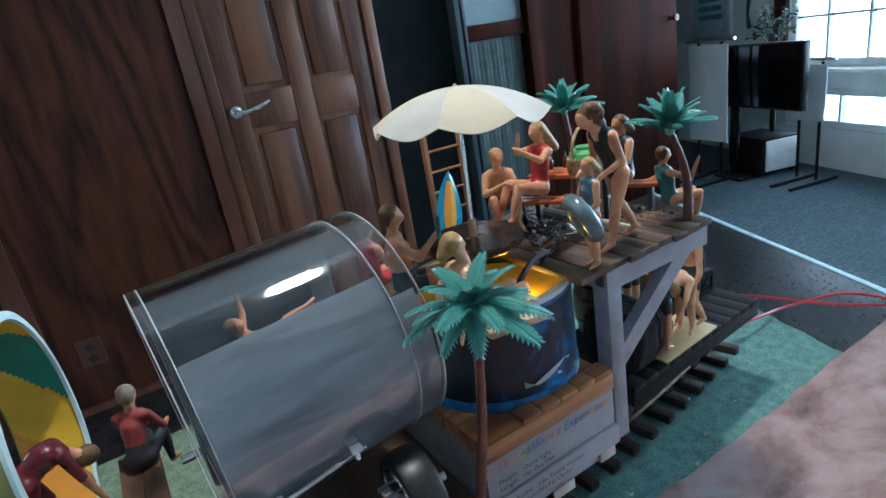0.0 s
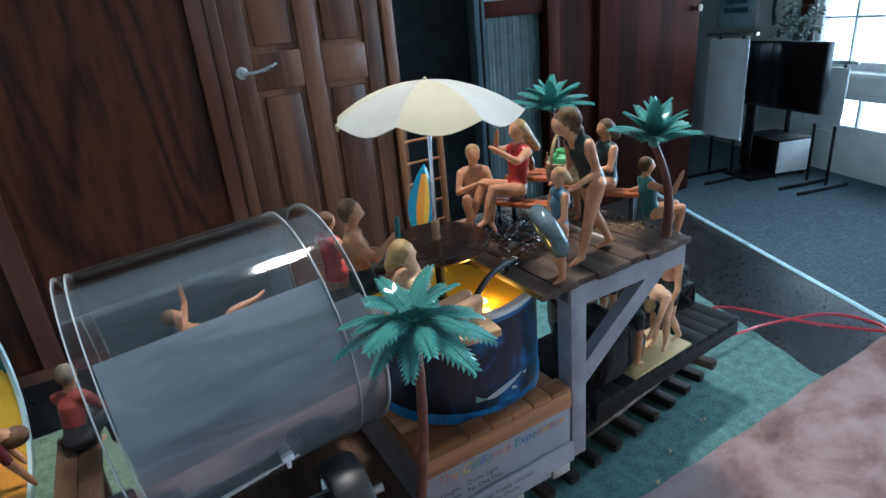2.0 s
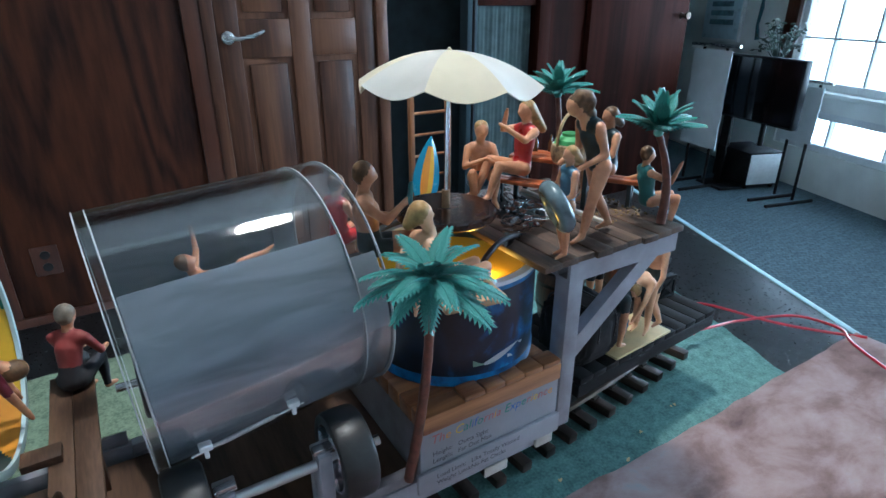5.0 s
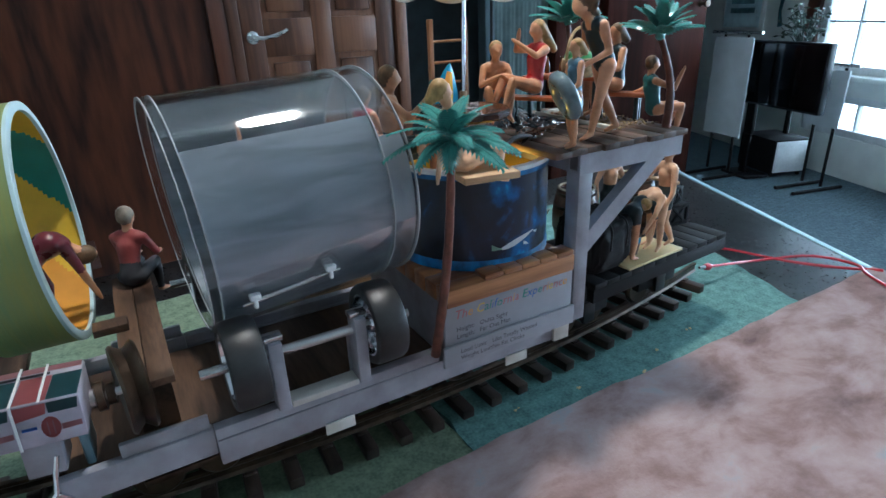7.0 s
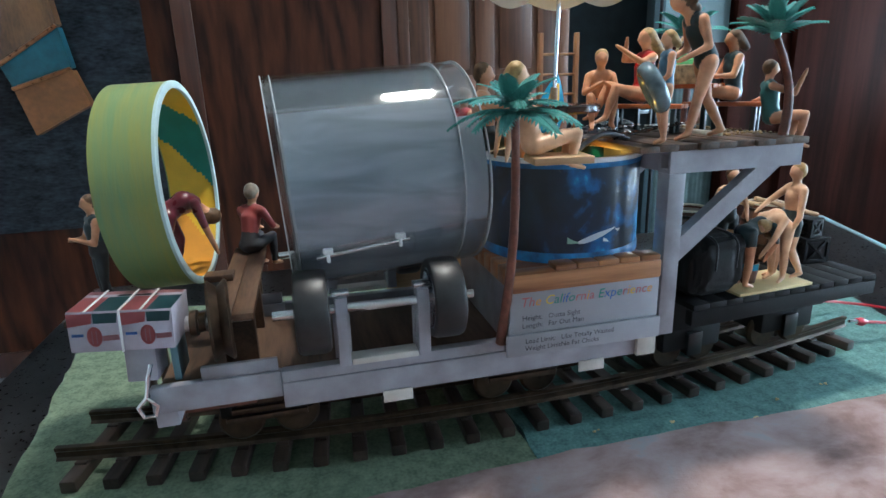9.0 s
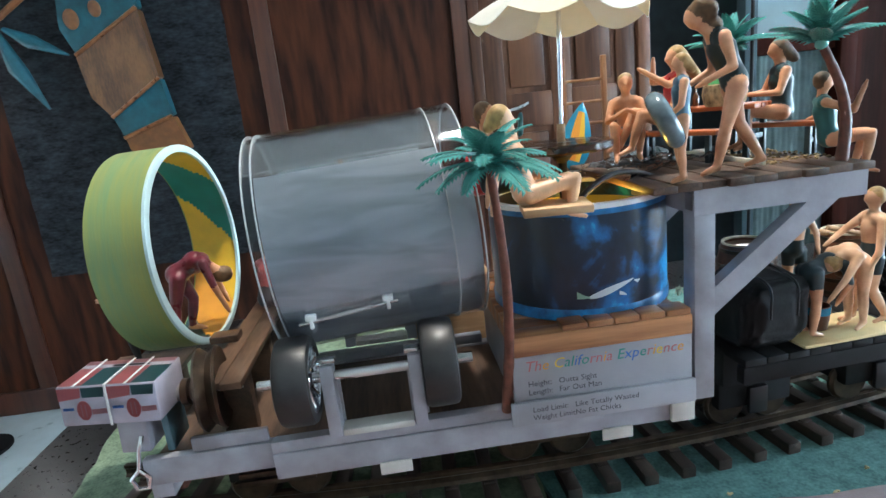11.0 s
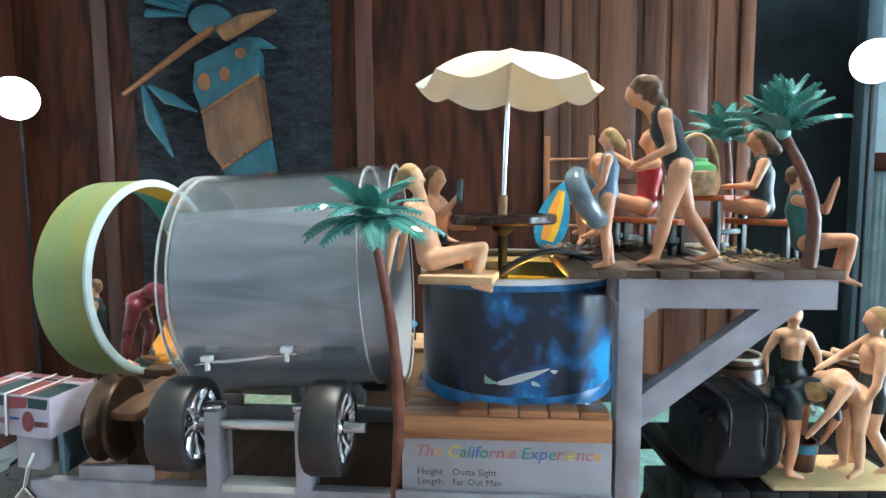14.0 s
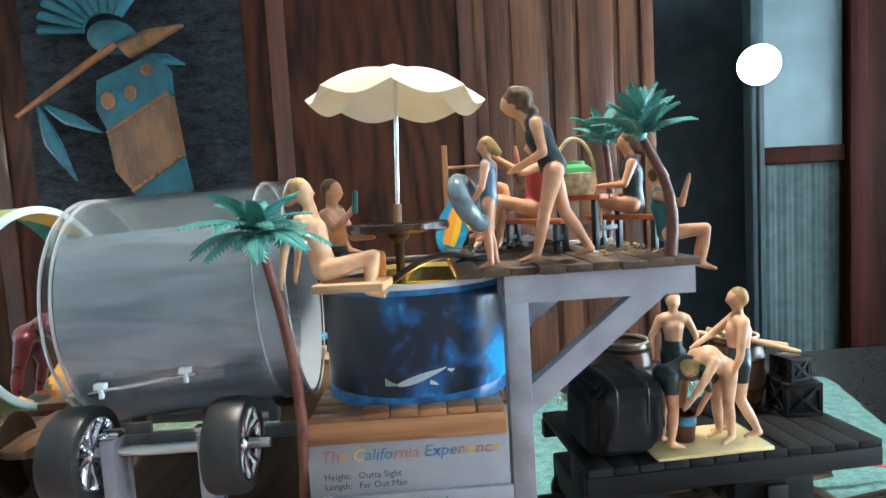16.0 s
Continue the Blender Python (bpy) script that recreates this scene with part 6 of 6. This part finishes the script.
# in the tube, in the hoop and behind them
figure("swimming_boy_figurine", "dark-haired bare toy figure sprawled inside the clear tube", (-0.07, 0.066, 0.196), 5, 0.07,
       {**seated(-0.1), "elL": (0.02, 0.2, 0.42), "haL": (0.08, 0.22, 0.55), "elR": (0.06, -0.2, 0.35), "haR": (0.2, -0.2, 0.3), "knL": (0.22, 0.12, 0.16), "anL": (0.42, 0.14, 0.1), "knR": (0.22, -0.1, 0.12), "anR": (0.4, -0.12, 0.02)}, "skin", "brown_hair", "skin", "blue_suit", tip=Matrix.Rotation(radians(-25), 4, "Y"))
figure("tumbling_man_figurine", "toy figure in a maroon shirt bent double inside the hoop", (-0.2, 0.098, RZ - RR + 0.004), 20, 0.1,
       dict(pelvis=(-0.04, 0, 0.46), chest=(0.08, 0, 0.52), neck=(0.18, 0, 0.47), head=(0.24, 0, 0.4), shL=(0.13, 0.1, 0.52), shR=(0.13, -0.1, 0.52), elL=(0.2, 0.12, 0.36), haL=(0.24, 0.1, 0.22), elR=(0.17, -0.13, 0.36), haR=(0.22, -0.12, 0.2), hiL=(-0.04, 0.05, 0.44), hiR=(-0.04, -0.05, 0.44), knL=(0.03, 0.06, 0.26), anL=(-0.02, 0.06, 0.06), knR=(-0.09, -0.06, 0.25), anR=(-0.12, -0.06, 0.06)), "skin", "brown_hair", "maroon", "maroon", "maroon")
rear = thing("plank_stand", "dark wooden plank on two short posts behind the hoop", "stand", (-0.262, 0.135, 0.0))
part("plank", box(B(), -0.285, -0.225, 0.112, 0.155, 0.093, 0.0975, 0.0006), M["plank"], rear)
for x in (-0.246, -0.234):
    part("post", box(B(), x, x + 0.006, 0.128, 0.138, 0.0, 0.0928, 0.0005), M["plank"], rear)
figure("standing_worker_figurine", "toy figure in a black vest and dark jeans behind the hoop", (-0.26, 0.132, 0.0976), -150, 0.086,
       dict(elL=(0.05, 0.15, 0.62), haL=(0.16, 0.04, 0.66), elR=(0.05, -0.15, 0.62), haR=(0.16, -0.04, 0.64)), "skin", "brown_hair", "dark_suit", "jeans")
figure("seated_worker_figurine", "grey-haired toy figure in a red shirt seated on the plank end", (-0.157, 0.132, 0.13), 60, 0.094,
       {**seated(0.1), "elL": (0.18, 0.14, 0.2), "haL": (0.26, 0.08, 0.16)}, "skin", "grey_hair", "red_shirt", "jeans", "red_shirt", tip=Matrix())
# on the flat wagon
FV = FD + 0.0023
figure("standing_man_figurine", "fair-haired bare-chested toy figure in dark shorts, one hand forward", FL @ Vector((0.0115, -0.028, FV)), 168, 0.0895,
       dict(elR=(0.12, -0.16, 0.66), haR=(0.24, -0.1, 0.6), haL=(0.1, 0.13, 0.42), elL=(0.04, 0.15, 0.58), anL=(-0.1, 0.05, 0.06), anR=(0.07, -0.05, 0.05), knR=(0.06, -0.05, 0.28)), "pale_skin", "fair_hair", "skin", "dark_suit")
figure("standing_man_figurine", "bare-chested toy figure in black shorts behind the others", FL @ Vector((-0.004, 0.018, FD)), -100, 0.084,
       dict(elL=(0.0, 0.17, 0.64), elR=(0.0, -0.17, 0.64), haL=(0.04, 0.17, 0.52), haR=(0.04, -0.17, 0.52)), "pale_skin", "brown_hair", "skin", "dark_suit")
figure("bending_man_figurine", "toy figure in black bent over a bucket", FL @ Vector((-0.036, -0.032, FV)), 12, 0.086,
       dict(pelvis=(0, 0, 0.5), chest=(0.17, 0, 0.54), neck=(0.27, 0, 0.5), head=(0.33, 0, 0.45), shL=(0.21, 0.1, 0.54), shR=(0.21, -0.1, 0.54), elL=(0.24, 0.12, 0.4), elR=(0.24, -0.12, 0.4), haL=(0.2, 0.08, 0.27), haR=(0.2, -0.08, 0.27)), "skin", "brown_hair", "dark_suit", "dark_suit", "dark_suit")
figure("bending_woman_figurine", "fair-haired toy figure stooping with arms stretched down", FL @ Vector((0.0005, -0.03, FV)), 196, 0.086,
       dict(pelvis=(-0.02, 0, 0.5), chest=(0.12, 0, 0.6), neck=(0.22, 0, 0.58), head=(0.28, 0, 0.54), shL=(0.16, 0.1, 0.6), shR=(0.16, -0.1, 0.6), elL=(0.27, 0.1, 0.46), elR=(0.27, -0.1, 0.46), haL=(0.35, 0.06, 0.33), haR=(0.35, -0.06, 0.33)), "pale_skin", "fair_hair", "skin", "skin", long_hair=0.2)


# ---- things in the room ----
d = thing("door_1", "brown four-panel wooden door, closed", "door", (0.74, WALL - 0.02, FLOOR))
tagged(d, kind="structure")
DX0, DX1, DZ1 = 0.395, 1.09, 1.32


def panel_door(root, x0, x1, z1, y, material, cols, rows):
    """Stiles and rails in front of sunk bevelled panels."""
    part("door_core", box(B(), x0, x1, y + 0.012, y + 0.035, FLOOR + 0.005, z1), material, root, smooth=False)
    w = (x1 - x0)
    st = 0.1 * w / 0.76
    xs = [x0 + (w - st) * i / cols for i in range(cols + 1)]
    for x in xs:
        part("stile", box(B(), x, x + st, y, y + 0.0118, FLOOR + 0.005, z1, 0.003), material, root)
    for i in range(cols):
        a, b = xs[i] + st, xs[i + 1]
        for r0, r1 in rows:
            part("panel", box(B(), a + 0.025, b - 0.025, y + 0.002, y + 0.0117, r0 + 0.025, r1 - 0.025, 0.008), material, root)
        zz = sorted([FLOOR + 0.005] + [v for r in rows for v in r] + [z1])
        for k in range(0, len(zz), 2):
            if zz[k + 1] - zz[k] > 0.01:
                part("rail", box(B(), a + 0.0005, b - 0.0005, y + 0.0005, y + 0.0118, zz[k], zz[k + 1], 0.003), material, root)


panel_door(d, DX0, DX1, DZ1, WALL - 0.005, M["door"], 2, ((-0.72, 0.14), (0.29, 1.2)))
hd = part("door_handle", sweep(B(), [(0.43, WALL - 0.045, 0.223), (0.47, WALL - 0.055, 0.219), (0.525, WALL - 0.055, 0.227), (0.575, WALL - 0.05, 0.247)], [0.009, 0.008, 0.008, 0.006], 12), M["steel"], d, "silver lever handle")
part("rose", lathe(B(), [(0, 0), (0.026, 0), (0.024, 0.008), (0.012, 0.014), (0.01, 0.05), (0, 0.05)], at(0.438, WALL - 0.0055, 0.221) @ Matrix.Rotation(radians(90), 4, "X"), 24), M["steel"], hd)
for n, (x0, x1) in enumerate(((0.342, 0.392), (1.093, 1.15))):
    slab("door_frame_%d" % (n + 1), x0, x1, WALL - 0.022, WALL + 0.1, FLOOR, 1.36, M["door"], "brown wooden door frame", 0.004)
slab("door_frame_3", 0.3925, 1.0925, WALL - 0.022, WALL + 0.1, 1.325, 1.36, M["door"], "brown wooden door frame head", 0.004)

d2 = thing("door_2", "plain dark reddish flush wooden door, closed", "door", (2.65, WALL - 0.03, FLOOR))
tagged(d2, kind="structure")
part("door_leaf", box(B(), 2.42, 3.28, WALL - 0.04, WALL - 0.003, FLOOR + 0.005, 1.32, 0.003), M["dark_door"], d2)
part("knob", lathe(B(), [(0, 0), (0.02, 0), (0.012, 0.01), (0.01, 0.03), (0.022, 0.04), (0.022, 0.055), (0, 0.06)], at(3.21, WALL - 0.0402, 0.28) @ Matrix.Rotation(radians(90), 4, "X"), 20), M["bronze"], d2, "dark round knob")

# dark opening with a grey curtain and a small window above it
cw = thing("grey_curtain", "plain grey-green curtain hanging in pleats", "curtain", (1.82, WALL + 0.05, FLOOR))
bm, rows = B(), []
for i in range(81):
    x = 1.662 + 0.393 * i / 80
    y = WALL + 0.05 + 0.003 * math.sin(i * 0.4) + 0.0015 * math.sin(i * 1.1)
    rows.append([bm.verts.new((x, y, z)) for z in (FLOOR + 0.02, -0.3, 0.27, 0.338)])
for a, b in zip(rows, rows[1:]):
    for k in range(3):
        bm.faces.new((a[k], b[k], b[k + 1], a[k + 1]))
bmesh.ops.solidify(bm, geom=bm.faces[:], thickness=0.004)
part("pleats", bm, M["curtain"], cw)
part("rail", box(B(), 1.662, 2.055, WALL + 0.01, WALL + 0.06, 0.34, 0.416, 0.004), M["dark_door"], cw, "dark wooden rail")
slab("wall_upper_panel", 1.662, 2.055, WALL + 0.03, WALL + 0.05, 0.418, 1.12, mat("grey_blue_panel", (0.12, 0.17, 0.18), 0.6, 0, 0.15, 6), "grey-blue panel above the curtain")
# added dark sheet: the unlit depth of the opening, put in as colour
slab("wall_recess", 1.1, 2.12, WALL + 0.45, WALL + 0.5, FLOOR, CEIL, mat("unlit_room_tone", (0.036, 0.053, 0.062), 0.95, 0, 0.2, 12), "added dark sheet for the shade of the unlit room behind the opening")
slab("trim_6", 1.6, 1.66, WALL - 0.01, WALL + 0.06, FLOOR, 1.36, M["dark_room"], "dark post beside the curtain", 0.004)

# rug on the wall, with a carved flute player
bm, rows = B(), []
for i in range(25):
    x = -1.6 + 0.935 * i / 24
    rows.append([bm.verts.new((x + 0.006 * noise.noise((x * 9, j * 0.7, 3)), WALL - 0.03 - 0.006 * noise.noise((x * 6, j * 0.3, 1)), -0.27 + 1.86 * j / 40)) for j in range(41)])
for a, b in zip(rows, rows[1:]):
    for k in range(40):
        bm.faces.new((a[k], b[k], b[k + 1], a[k + 1]))
bmesh.ops.solidify(bm, geom=bm.faces[:], thickness=0.012)
tagged(part("wall_rug", bm, M["rug"]), "dark blue-grey woven rug hanging on the panelled wall", "rug")

plaque = thing("carved_flute_player", "teal and brown carved wooden flute player hung on the rug", "wall carving", (-1.1, WALL - 0.06, 0.45))


def flat_shape(name, pts, y0, y1, material):
    bm = B()
    a = [bm.verts.new((x, y0, z)) for x, z in pts]
    b = [bm.verts.new((x, y1, z)) for x, z in pts]
    bm.faces.new(a)
    bm.faces.new(b[::-1])
    for k in range(len(pts)):
        j = (k + 1) % len(pts)
        bm.faces.new((a[k], b[k], b[j], a[j]))
    return part(name, bm, material, plaque, smooth=False)


YF, YB = WALL - 0.09, WALL - 0.04
flat_shape("chest_block", [(-1.2, 0.62), (-1.02, 0.72), (-0.985, 0.66), (-0.985, 0.585), (-1.18, 0.44), (-1.21, 0.52)], YF, YB, M["teal"])
flat_shape("waist_block", [(-1.18, 0.43), (-0.985, 0.575), (-0.965, 0.36), (-1.12, 0.235), (-1.165, 0.3)], YF - 0.01, YB, M["carved"])
flat_shape("skirt_block", [(-1.12, 0.228), (-0.965, 0.352), (-0.95, 0.235), (-1.1, 0.165)], YF, YB, M["teal"])
flat_shape("foot_block", [(-1.1, 0.158), (-0.95, 0.226), (-0.92, 0.12), (-1.07, 0.02)], YF, YB, M["brown_paint"])
for a, b in (((-1.18, 0.436), (-0.985, 0.58)), ((-1.12, 0.232), (-0.965, 0.356)), ((-1.1, 0.162), (-0.95, 0.23))):
    part("copper_strip", sweep(B(), [(a[0], YF - 0.012, a[1]), (b[0], YF - 0.012, b[1])], 0.006, 8), M["copper"], plaque)
part("flute", sweep(B(), [(-1.44, YF - 0.02, 0.49), (-1.2, YF - 0.03, 0.68), (-1.12, YF - 0.03, 0.74)], [0.008, 0.012, 0.013], 10), M["brown_paint"], plaque)
part("arm", sweep(B(), [(-1.1, YF - 0.02, 0.72), (-1.02, YF - 0.03, 0.765), (-0.92, YF - 0.02, 0.81)], [0.03, 0.028, 0.006], 10), M["carved"], plaque)
part("head", ball(B(), (-1.14, YF, 0.77), (0.075, 0.03, 0.06)), M["teal"], plaque)
for k in range(9):
    a = radians(60 + 15 * k)
    part("feather", sweep(B(), [(-1.15 + 0.07 * math.cos(a), YF - 0.005, 0.79 + 0.06 * math.sin(a)), (-1.15 + 0.2 * math.cos(a), YF - 0.01, 0.79 + 0.19 * math.sin(a))], [0.014, 0.024], 10, flat=0.5), M["teal"], plaque)
for x0, z0, x1, z1 in ((-1.38, 0.53, -1.29, 0.27), (-1.36, 0.53, -1.2, 0.44), (-1.02, 0.71, -0.93, 0.68)):
    part("hanging_feather", sweep(B(), [(x0, YF, z0), ((x0 + x1) / 2 - 0.01, YF - 0.01, (z0 + z1) / 2), (x1, YF, z1)], [0.008, 0.028, 0.004], 10, flat=0.5), M["teal"], plaque)
for c, r in (((-1.17, 0.55), 0.022), ((-1.1, 0.58), 0.018)):
    part("dark_inlay", ball(B(), (c[0], YF - 0.005, c[1]), (r, 0.01, r * 1.5)), M["brown_paint"], plaque)
part("spiral", sweep(B(), [(-1.045 + 0.02 * (1 - k / 22) * math.cos(k * 0.6), YF - 0.006, 0.655 + 0.02 * (1 - k / 22) * math.sin(k * 0.6)) for k in range(22)], 0.004, 6), M["copper"], plaque)

for ob in plaque.children:
    for v in ob.data.vertices:
        x, z = v.co.x, v.co.z
        v.co.x, v.co.z = -0.965 + 1.38 * (x + 0.98), 0.772 + 1.2 * (z - 0.575) + 0.08 * (-0.985 - x)

ol = thing("wall_outlet", "brown double wall outlet on the wood panelling", "outlet", (-0.355, WALL, -0.57))
part("cover_plate", box(B(), -0.405, -0.315, WALL - 0.008, WALL - 0.0003, -0.63, -0.51, 0.004), M["trim"], ol)
for z in (-0.595, -0.545):
    part("socket", lathe(B(), [(0, 0), (0.017, 0), (0.017, 0.003), (0, 0.003)], at(-0.36, WALL - 0.0082, z) @ Matrix.Rotation(radians(90), 4, "X"), 18), M["black_plastic"], ol)

# work lamps
for nm, c in (("L", (-1.83, 1.86, 0.64)), ("R", (1.52, 2.1, 0.75))):
    wl = thing("work_lamp", "round bright white work lamp on a thin black stand", "lamp", (c[0], c[1], FLOOR), "work lamps")
    part("lamp_glass", ball(B(), c, 0.082, None, 28, 18), M["lamp"], wl)
    aim = (Vector((0.05, 0.0, 0.1)) - Vector(c)).normalized()
    q = aim.to_track_quat("Z", "Y").to_matrix().to_4x4()
    part("reflector", lathe(B(), [(0.035, -0.1), (0.068, -0.06), (0.078, -0.034), (0.08, -0.034), (0.072, -0.062), (0.04, -0.104), (0, -0.106), (0, -0.1)], Matrix.Translation(c) @ q, 32), M["black"], wl)
    part("stand", sweep(B(), [(c[0] - 0.1 * aim.x, c[1] + 0.1, FLOOR + 0.02), (c[0] - 0.1 * aim.x, c[1] + 0.1, c[2] - 0.03)], 0.008, 10), M["black"], wl)
    part("foot", lathe(B(), [(0, 0), (0.13, 0), (0.13, 0.012), (0.02, 0.02), (0, 0.02)], at(c[0] - 0.1 * aim.x, c[1] + 0.1, FLOOR), 28), M["black"], wl)

# pendant lamp over the train
cl = thing("pendant_lamp", "small round warm white pendant lamp on a black cord", "lamp", (0.085, 0.1, CEIL))
part("shade", lathe(B(), [(0.015, 0.08), (0.035, 0.06), (0.046, 0.0), (0.048, 0.0), (0.038, 0.064), (0.017, 0.084), (0, 0.084), (0, 0.08)], at(0.085, 0.1, 1.0), 36), M["black"], cl)
part("bulb", ball(B(), (0.085, 0.1, 1.03), 0.028), M["ceil_lamp"], cl)
part("cord", sweep(B(), [(0.085, 0.1, 1.0845), (0.085, 0.1, CEIL - 0.001)], 0.004, 8), M["black"], cl)

# television corner
tv = thing("television", "large black flat television on a dark stand", "television", (3.725, 2.03, FLOOR))
q = at(3.725, 2.03, 0) @ Matrix.Rotation(radians(-17), 4, "Z")


def tv_part(name, bm, m, label=""):
    bmesh.ops.transform(bm, matrix=q, verts=bm.verts)
    return part(name, bm, m, tv, label)


tv_part("bezel", box(B(), 0.0, 0.05, -0.42, 0.42, -0.385, 0.035, 0.006), M["black_plastic"])
tv_part("screen", box(B(), -0.004, -0.0003, -0.408, 0.408, -0.37, 0.023, 0.001), M["screen"])
tv_part("stand_neck", box(B(), 0.02, 0.05, 0.12, 0.2, -0.6, -0.3855, 0.006), M["black"])
tv_part("stand_riser", box(B(), 0.025, 0.045, 0.13, 0.19, FLOOR + 0.0205, -0.6005, 0.004), M["black"])
tv_part("stand_foot", box(B(), -0.05, 0.14, 0.02, 0.28, FLOOR, FLOOR + 0.02, 0.004), M["black"])
hb = thing("black_cabinet", "black box heater with a pale grey end panel", "cabinet", (4.05, 2.12, FLOOR))
q2 = at(4.05, 2.12, 0) @ Matrix.Rotation(radians(-20), 4, "Z")
for nm, a, m in (("body", (-0.15, 0.13, -0.2, 0.16, FLOOR + 0.03, FLOOR + 0.27), M["black"]), ("end_panel", (-0.14, 0.12, -0.212, -0.2005, FLOOR + 0.04, FLOOR + 0.26), M["white"])):
    bm = box(B(), *a, 0.005)
    bmesh.ops.transform(bm, matrix=q2, verts=bm.verts)
    part(nm, bm, m, hb)
for x in (-0.12, 0.1):
    for y in (-0.17, 0.13):
        part("castor", ball(B(), q2 @ Vector((x, y, FLOOR + 0.015)), 0.0148), M["black"], hb)
for nm, c, w, z0, z1, tn in (("a", (3.64, 2.28), 0.165, -0.6, 0.06, -10), ("b", (3.8, 1.69), 0.12, -0.48, -0.13, -14)):
    rk = thing("hanging_sheet_rack", "white cloth sheet hung on a black wheeled rack", "rack", (*c, FLOOR), "sheet racks")
    q3 = at(*c, 0) @ Matrix.Rotation(radians(tn), 4, "Z")
    bm = sheet(-w, w, z0, z1, -0.004, 0.004, 16, 20, 0.006, 0.01, w)
    bmesh.ops.transform(bm, matrix=q3 @ Matrix.Rotation(radians(90), 4, "Z") @ Matrix.Rotation(radians(90), 4, "X"), verts=bm.verts)
    part("sheet", bm, mat("white_sheet_cloth", (0.8, 0.84, 0.85), 0.8, 0, 0.05, 10), rk)
    for y in (-w * 0.6, w * 0.6):
        part("upright", sweep(B(), [q3 @ Vector((0.02, y, FLOOR + 0.035)), q3 @ Vector((0.02, y, z1 + 0.015))], 0.01, 8), M["black"], rk)
        part("foot_bar", sweep(B(), [q3 @ Vector((-0.2, y, FLOOR + 0.012)), q3 @ Vector((0.2, y, FLOOR + 0.012))], 0.012, 8), M["black"], rk)
    part("top_rod", sweep(B(), [q3 @ Vector((0.02, -w - 0.04, z1 + 0.03)), q3 @ Vector((0.02, w + 0.05, z1 + 0.03))], 0.011, 8), M["steel"], rk)

pic = thing("framed_picture", "white-framed picture of a building, window glare painted on it in pale blue", "picture", (EAST - 0.02, 2.95, 0.08))
part("frame", box(B(), EAST - 0.03, EAST - 0.0005, 2.71, 3.2, 0.06, 0.72, 0.004), M["white"], pic)
# pale blue here paints the window's reflection in the picture glass
part("mount", box(B(), EAST - 0.033, EAST - 0.0303, 2.73, 3.18, 0.08, 0.7), mat("mount_window_glare", (0.6, 0.75, 0.8), 0.3, 0, 0.1, 12), pic, smooth=False)
bm = B()
for i in range(6):
    box(bm, EAST - 0.0365, EAST - 0.0333, 2.8 + 0.015 * i, 3.1, 0.19 + 0.07 * i, 0.23 + 0.07 * i)
part("print", bm, mat("blue_grey_print", (0.16, 0.3, 0.36), 0.4, 0, 0.3, 20), pic, smooth=False)
orn = thing("wall_ornament", "slim turquoise ornament hanging on the wall", "ornament", (EAST - 0.01, 2.52, 0.08))
bm = B()
sweep(bm, [(EAST - 0.012, 2.53, 0.42), (EAST - 0.02, 2.515, 0.32), (EAST - 0.02, 2.53, 0.2), (EAST - 0.015, 2.51, 0.09)], [0.012, 0.03, 0.022, 0.036], 10, flat=0.5)
part("body", bm, M["teal"], orn)

pl = thing("potted_plant", "leafy plant in a pale pot on a stand by the window", "plant", (EAST - 0.2, 2.03, FLOOR))
part("stand", lathe(B(), [(0, 0), (0.11, 0), (0.11, 0.02), (0.02, 0.04), (0.02, 0.68), (0.1, 0.7), (0.1, 0.72), (0, 0.72)], at(EAST - 0.2, 2.03, FLOOR), 20), M["black"], pl)
part("pot", lathe(B(), [(0, 0), (0.06, 0), (0.085, 0.13), (0.09, 0.14), (0.075, 0.14), (0.06, 0.1), (0, 0.1)], at(EAST - 0.2, 2.03, FLOOR + 0.721), 24), M["wall"], pl)
bm = B()
for k in range(34):
    a, r = rnd.uniform(0, 6.28), rnd.uniform(0.05, 0.2)
    h = rnd.uniform(0.08, 0.34)
    b0 = Vector((EAST - 0.2, 2.03, FLOOR + 0.84))
    tip_ = b0 + Vector((r * math.cos(a) * 0.8, r * math.sin(a), h))
    md_ = b0.lerp(tip_, 0.55) + Vector((0, 0, 0.05))
    sweep(bm, [b0, md_, tip_], [0.004, 0.003, 0.002], 5)
    for j in range(5):
        pz = md_.lerp(tip_, j / 4)
        off = Vector((rnd.uniform(-0.03, 0.03), rnd.uniform(-0.03, 0.03), rnd.uniform(-0.02, 0.03)))
        sweep(bm, [pz, pz + off * 0.6, pz + off * 1.3], [0.002, 0.011, 0.001], 6, flat=0.3)
part("foliage", bm, mat("dark_leaf", (0.03, 0.06, 0.04), 0.5, 0, 0.3, 60), pl)
for ob in (pic, orn, pl):
    swung(ob)


# yellow flecks on the mat
bm = B()
for x, y in ((0.2, 0.0), (0.08, 0.02), (0.235, 0.016), (0.29, 0.024), (0.14, 0.012)):
    for k in range(3):
        ball(bm, (x + rnd.uniform(-0.003, 0.003), y + rnd.uniform(-0.002, 0.002), 0.0006), (rnd.uniform(0.0008, 0.002), rnd.uniform(0.0006, 0.0014), 0.0006), None, 8, 6)
tagged(part("yellow_fleck", bm, M["yellow_ply"]), "yellow crumbs scattered on the teal felt mat", "crumbs", kind="stuff")
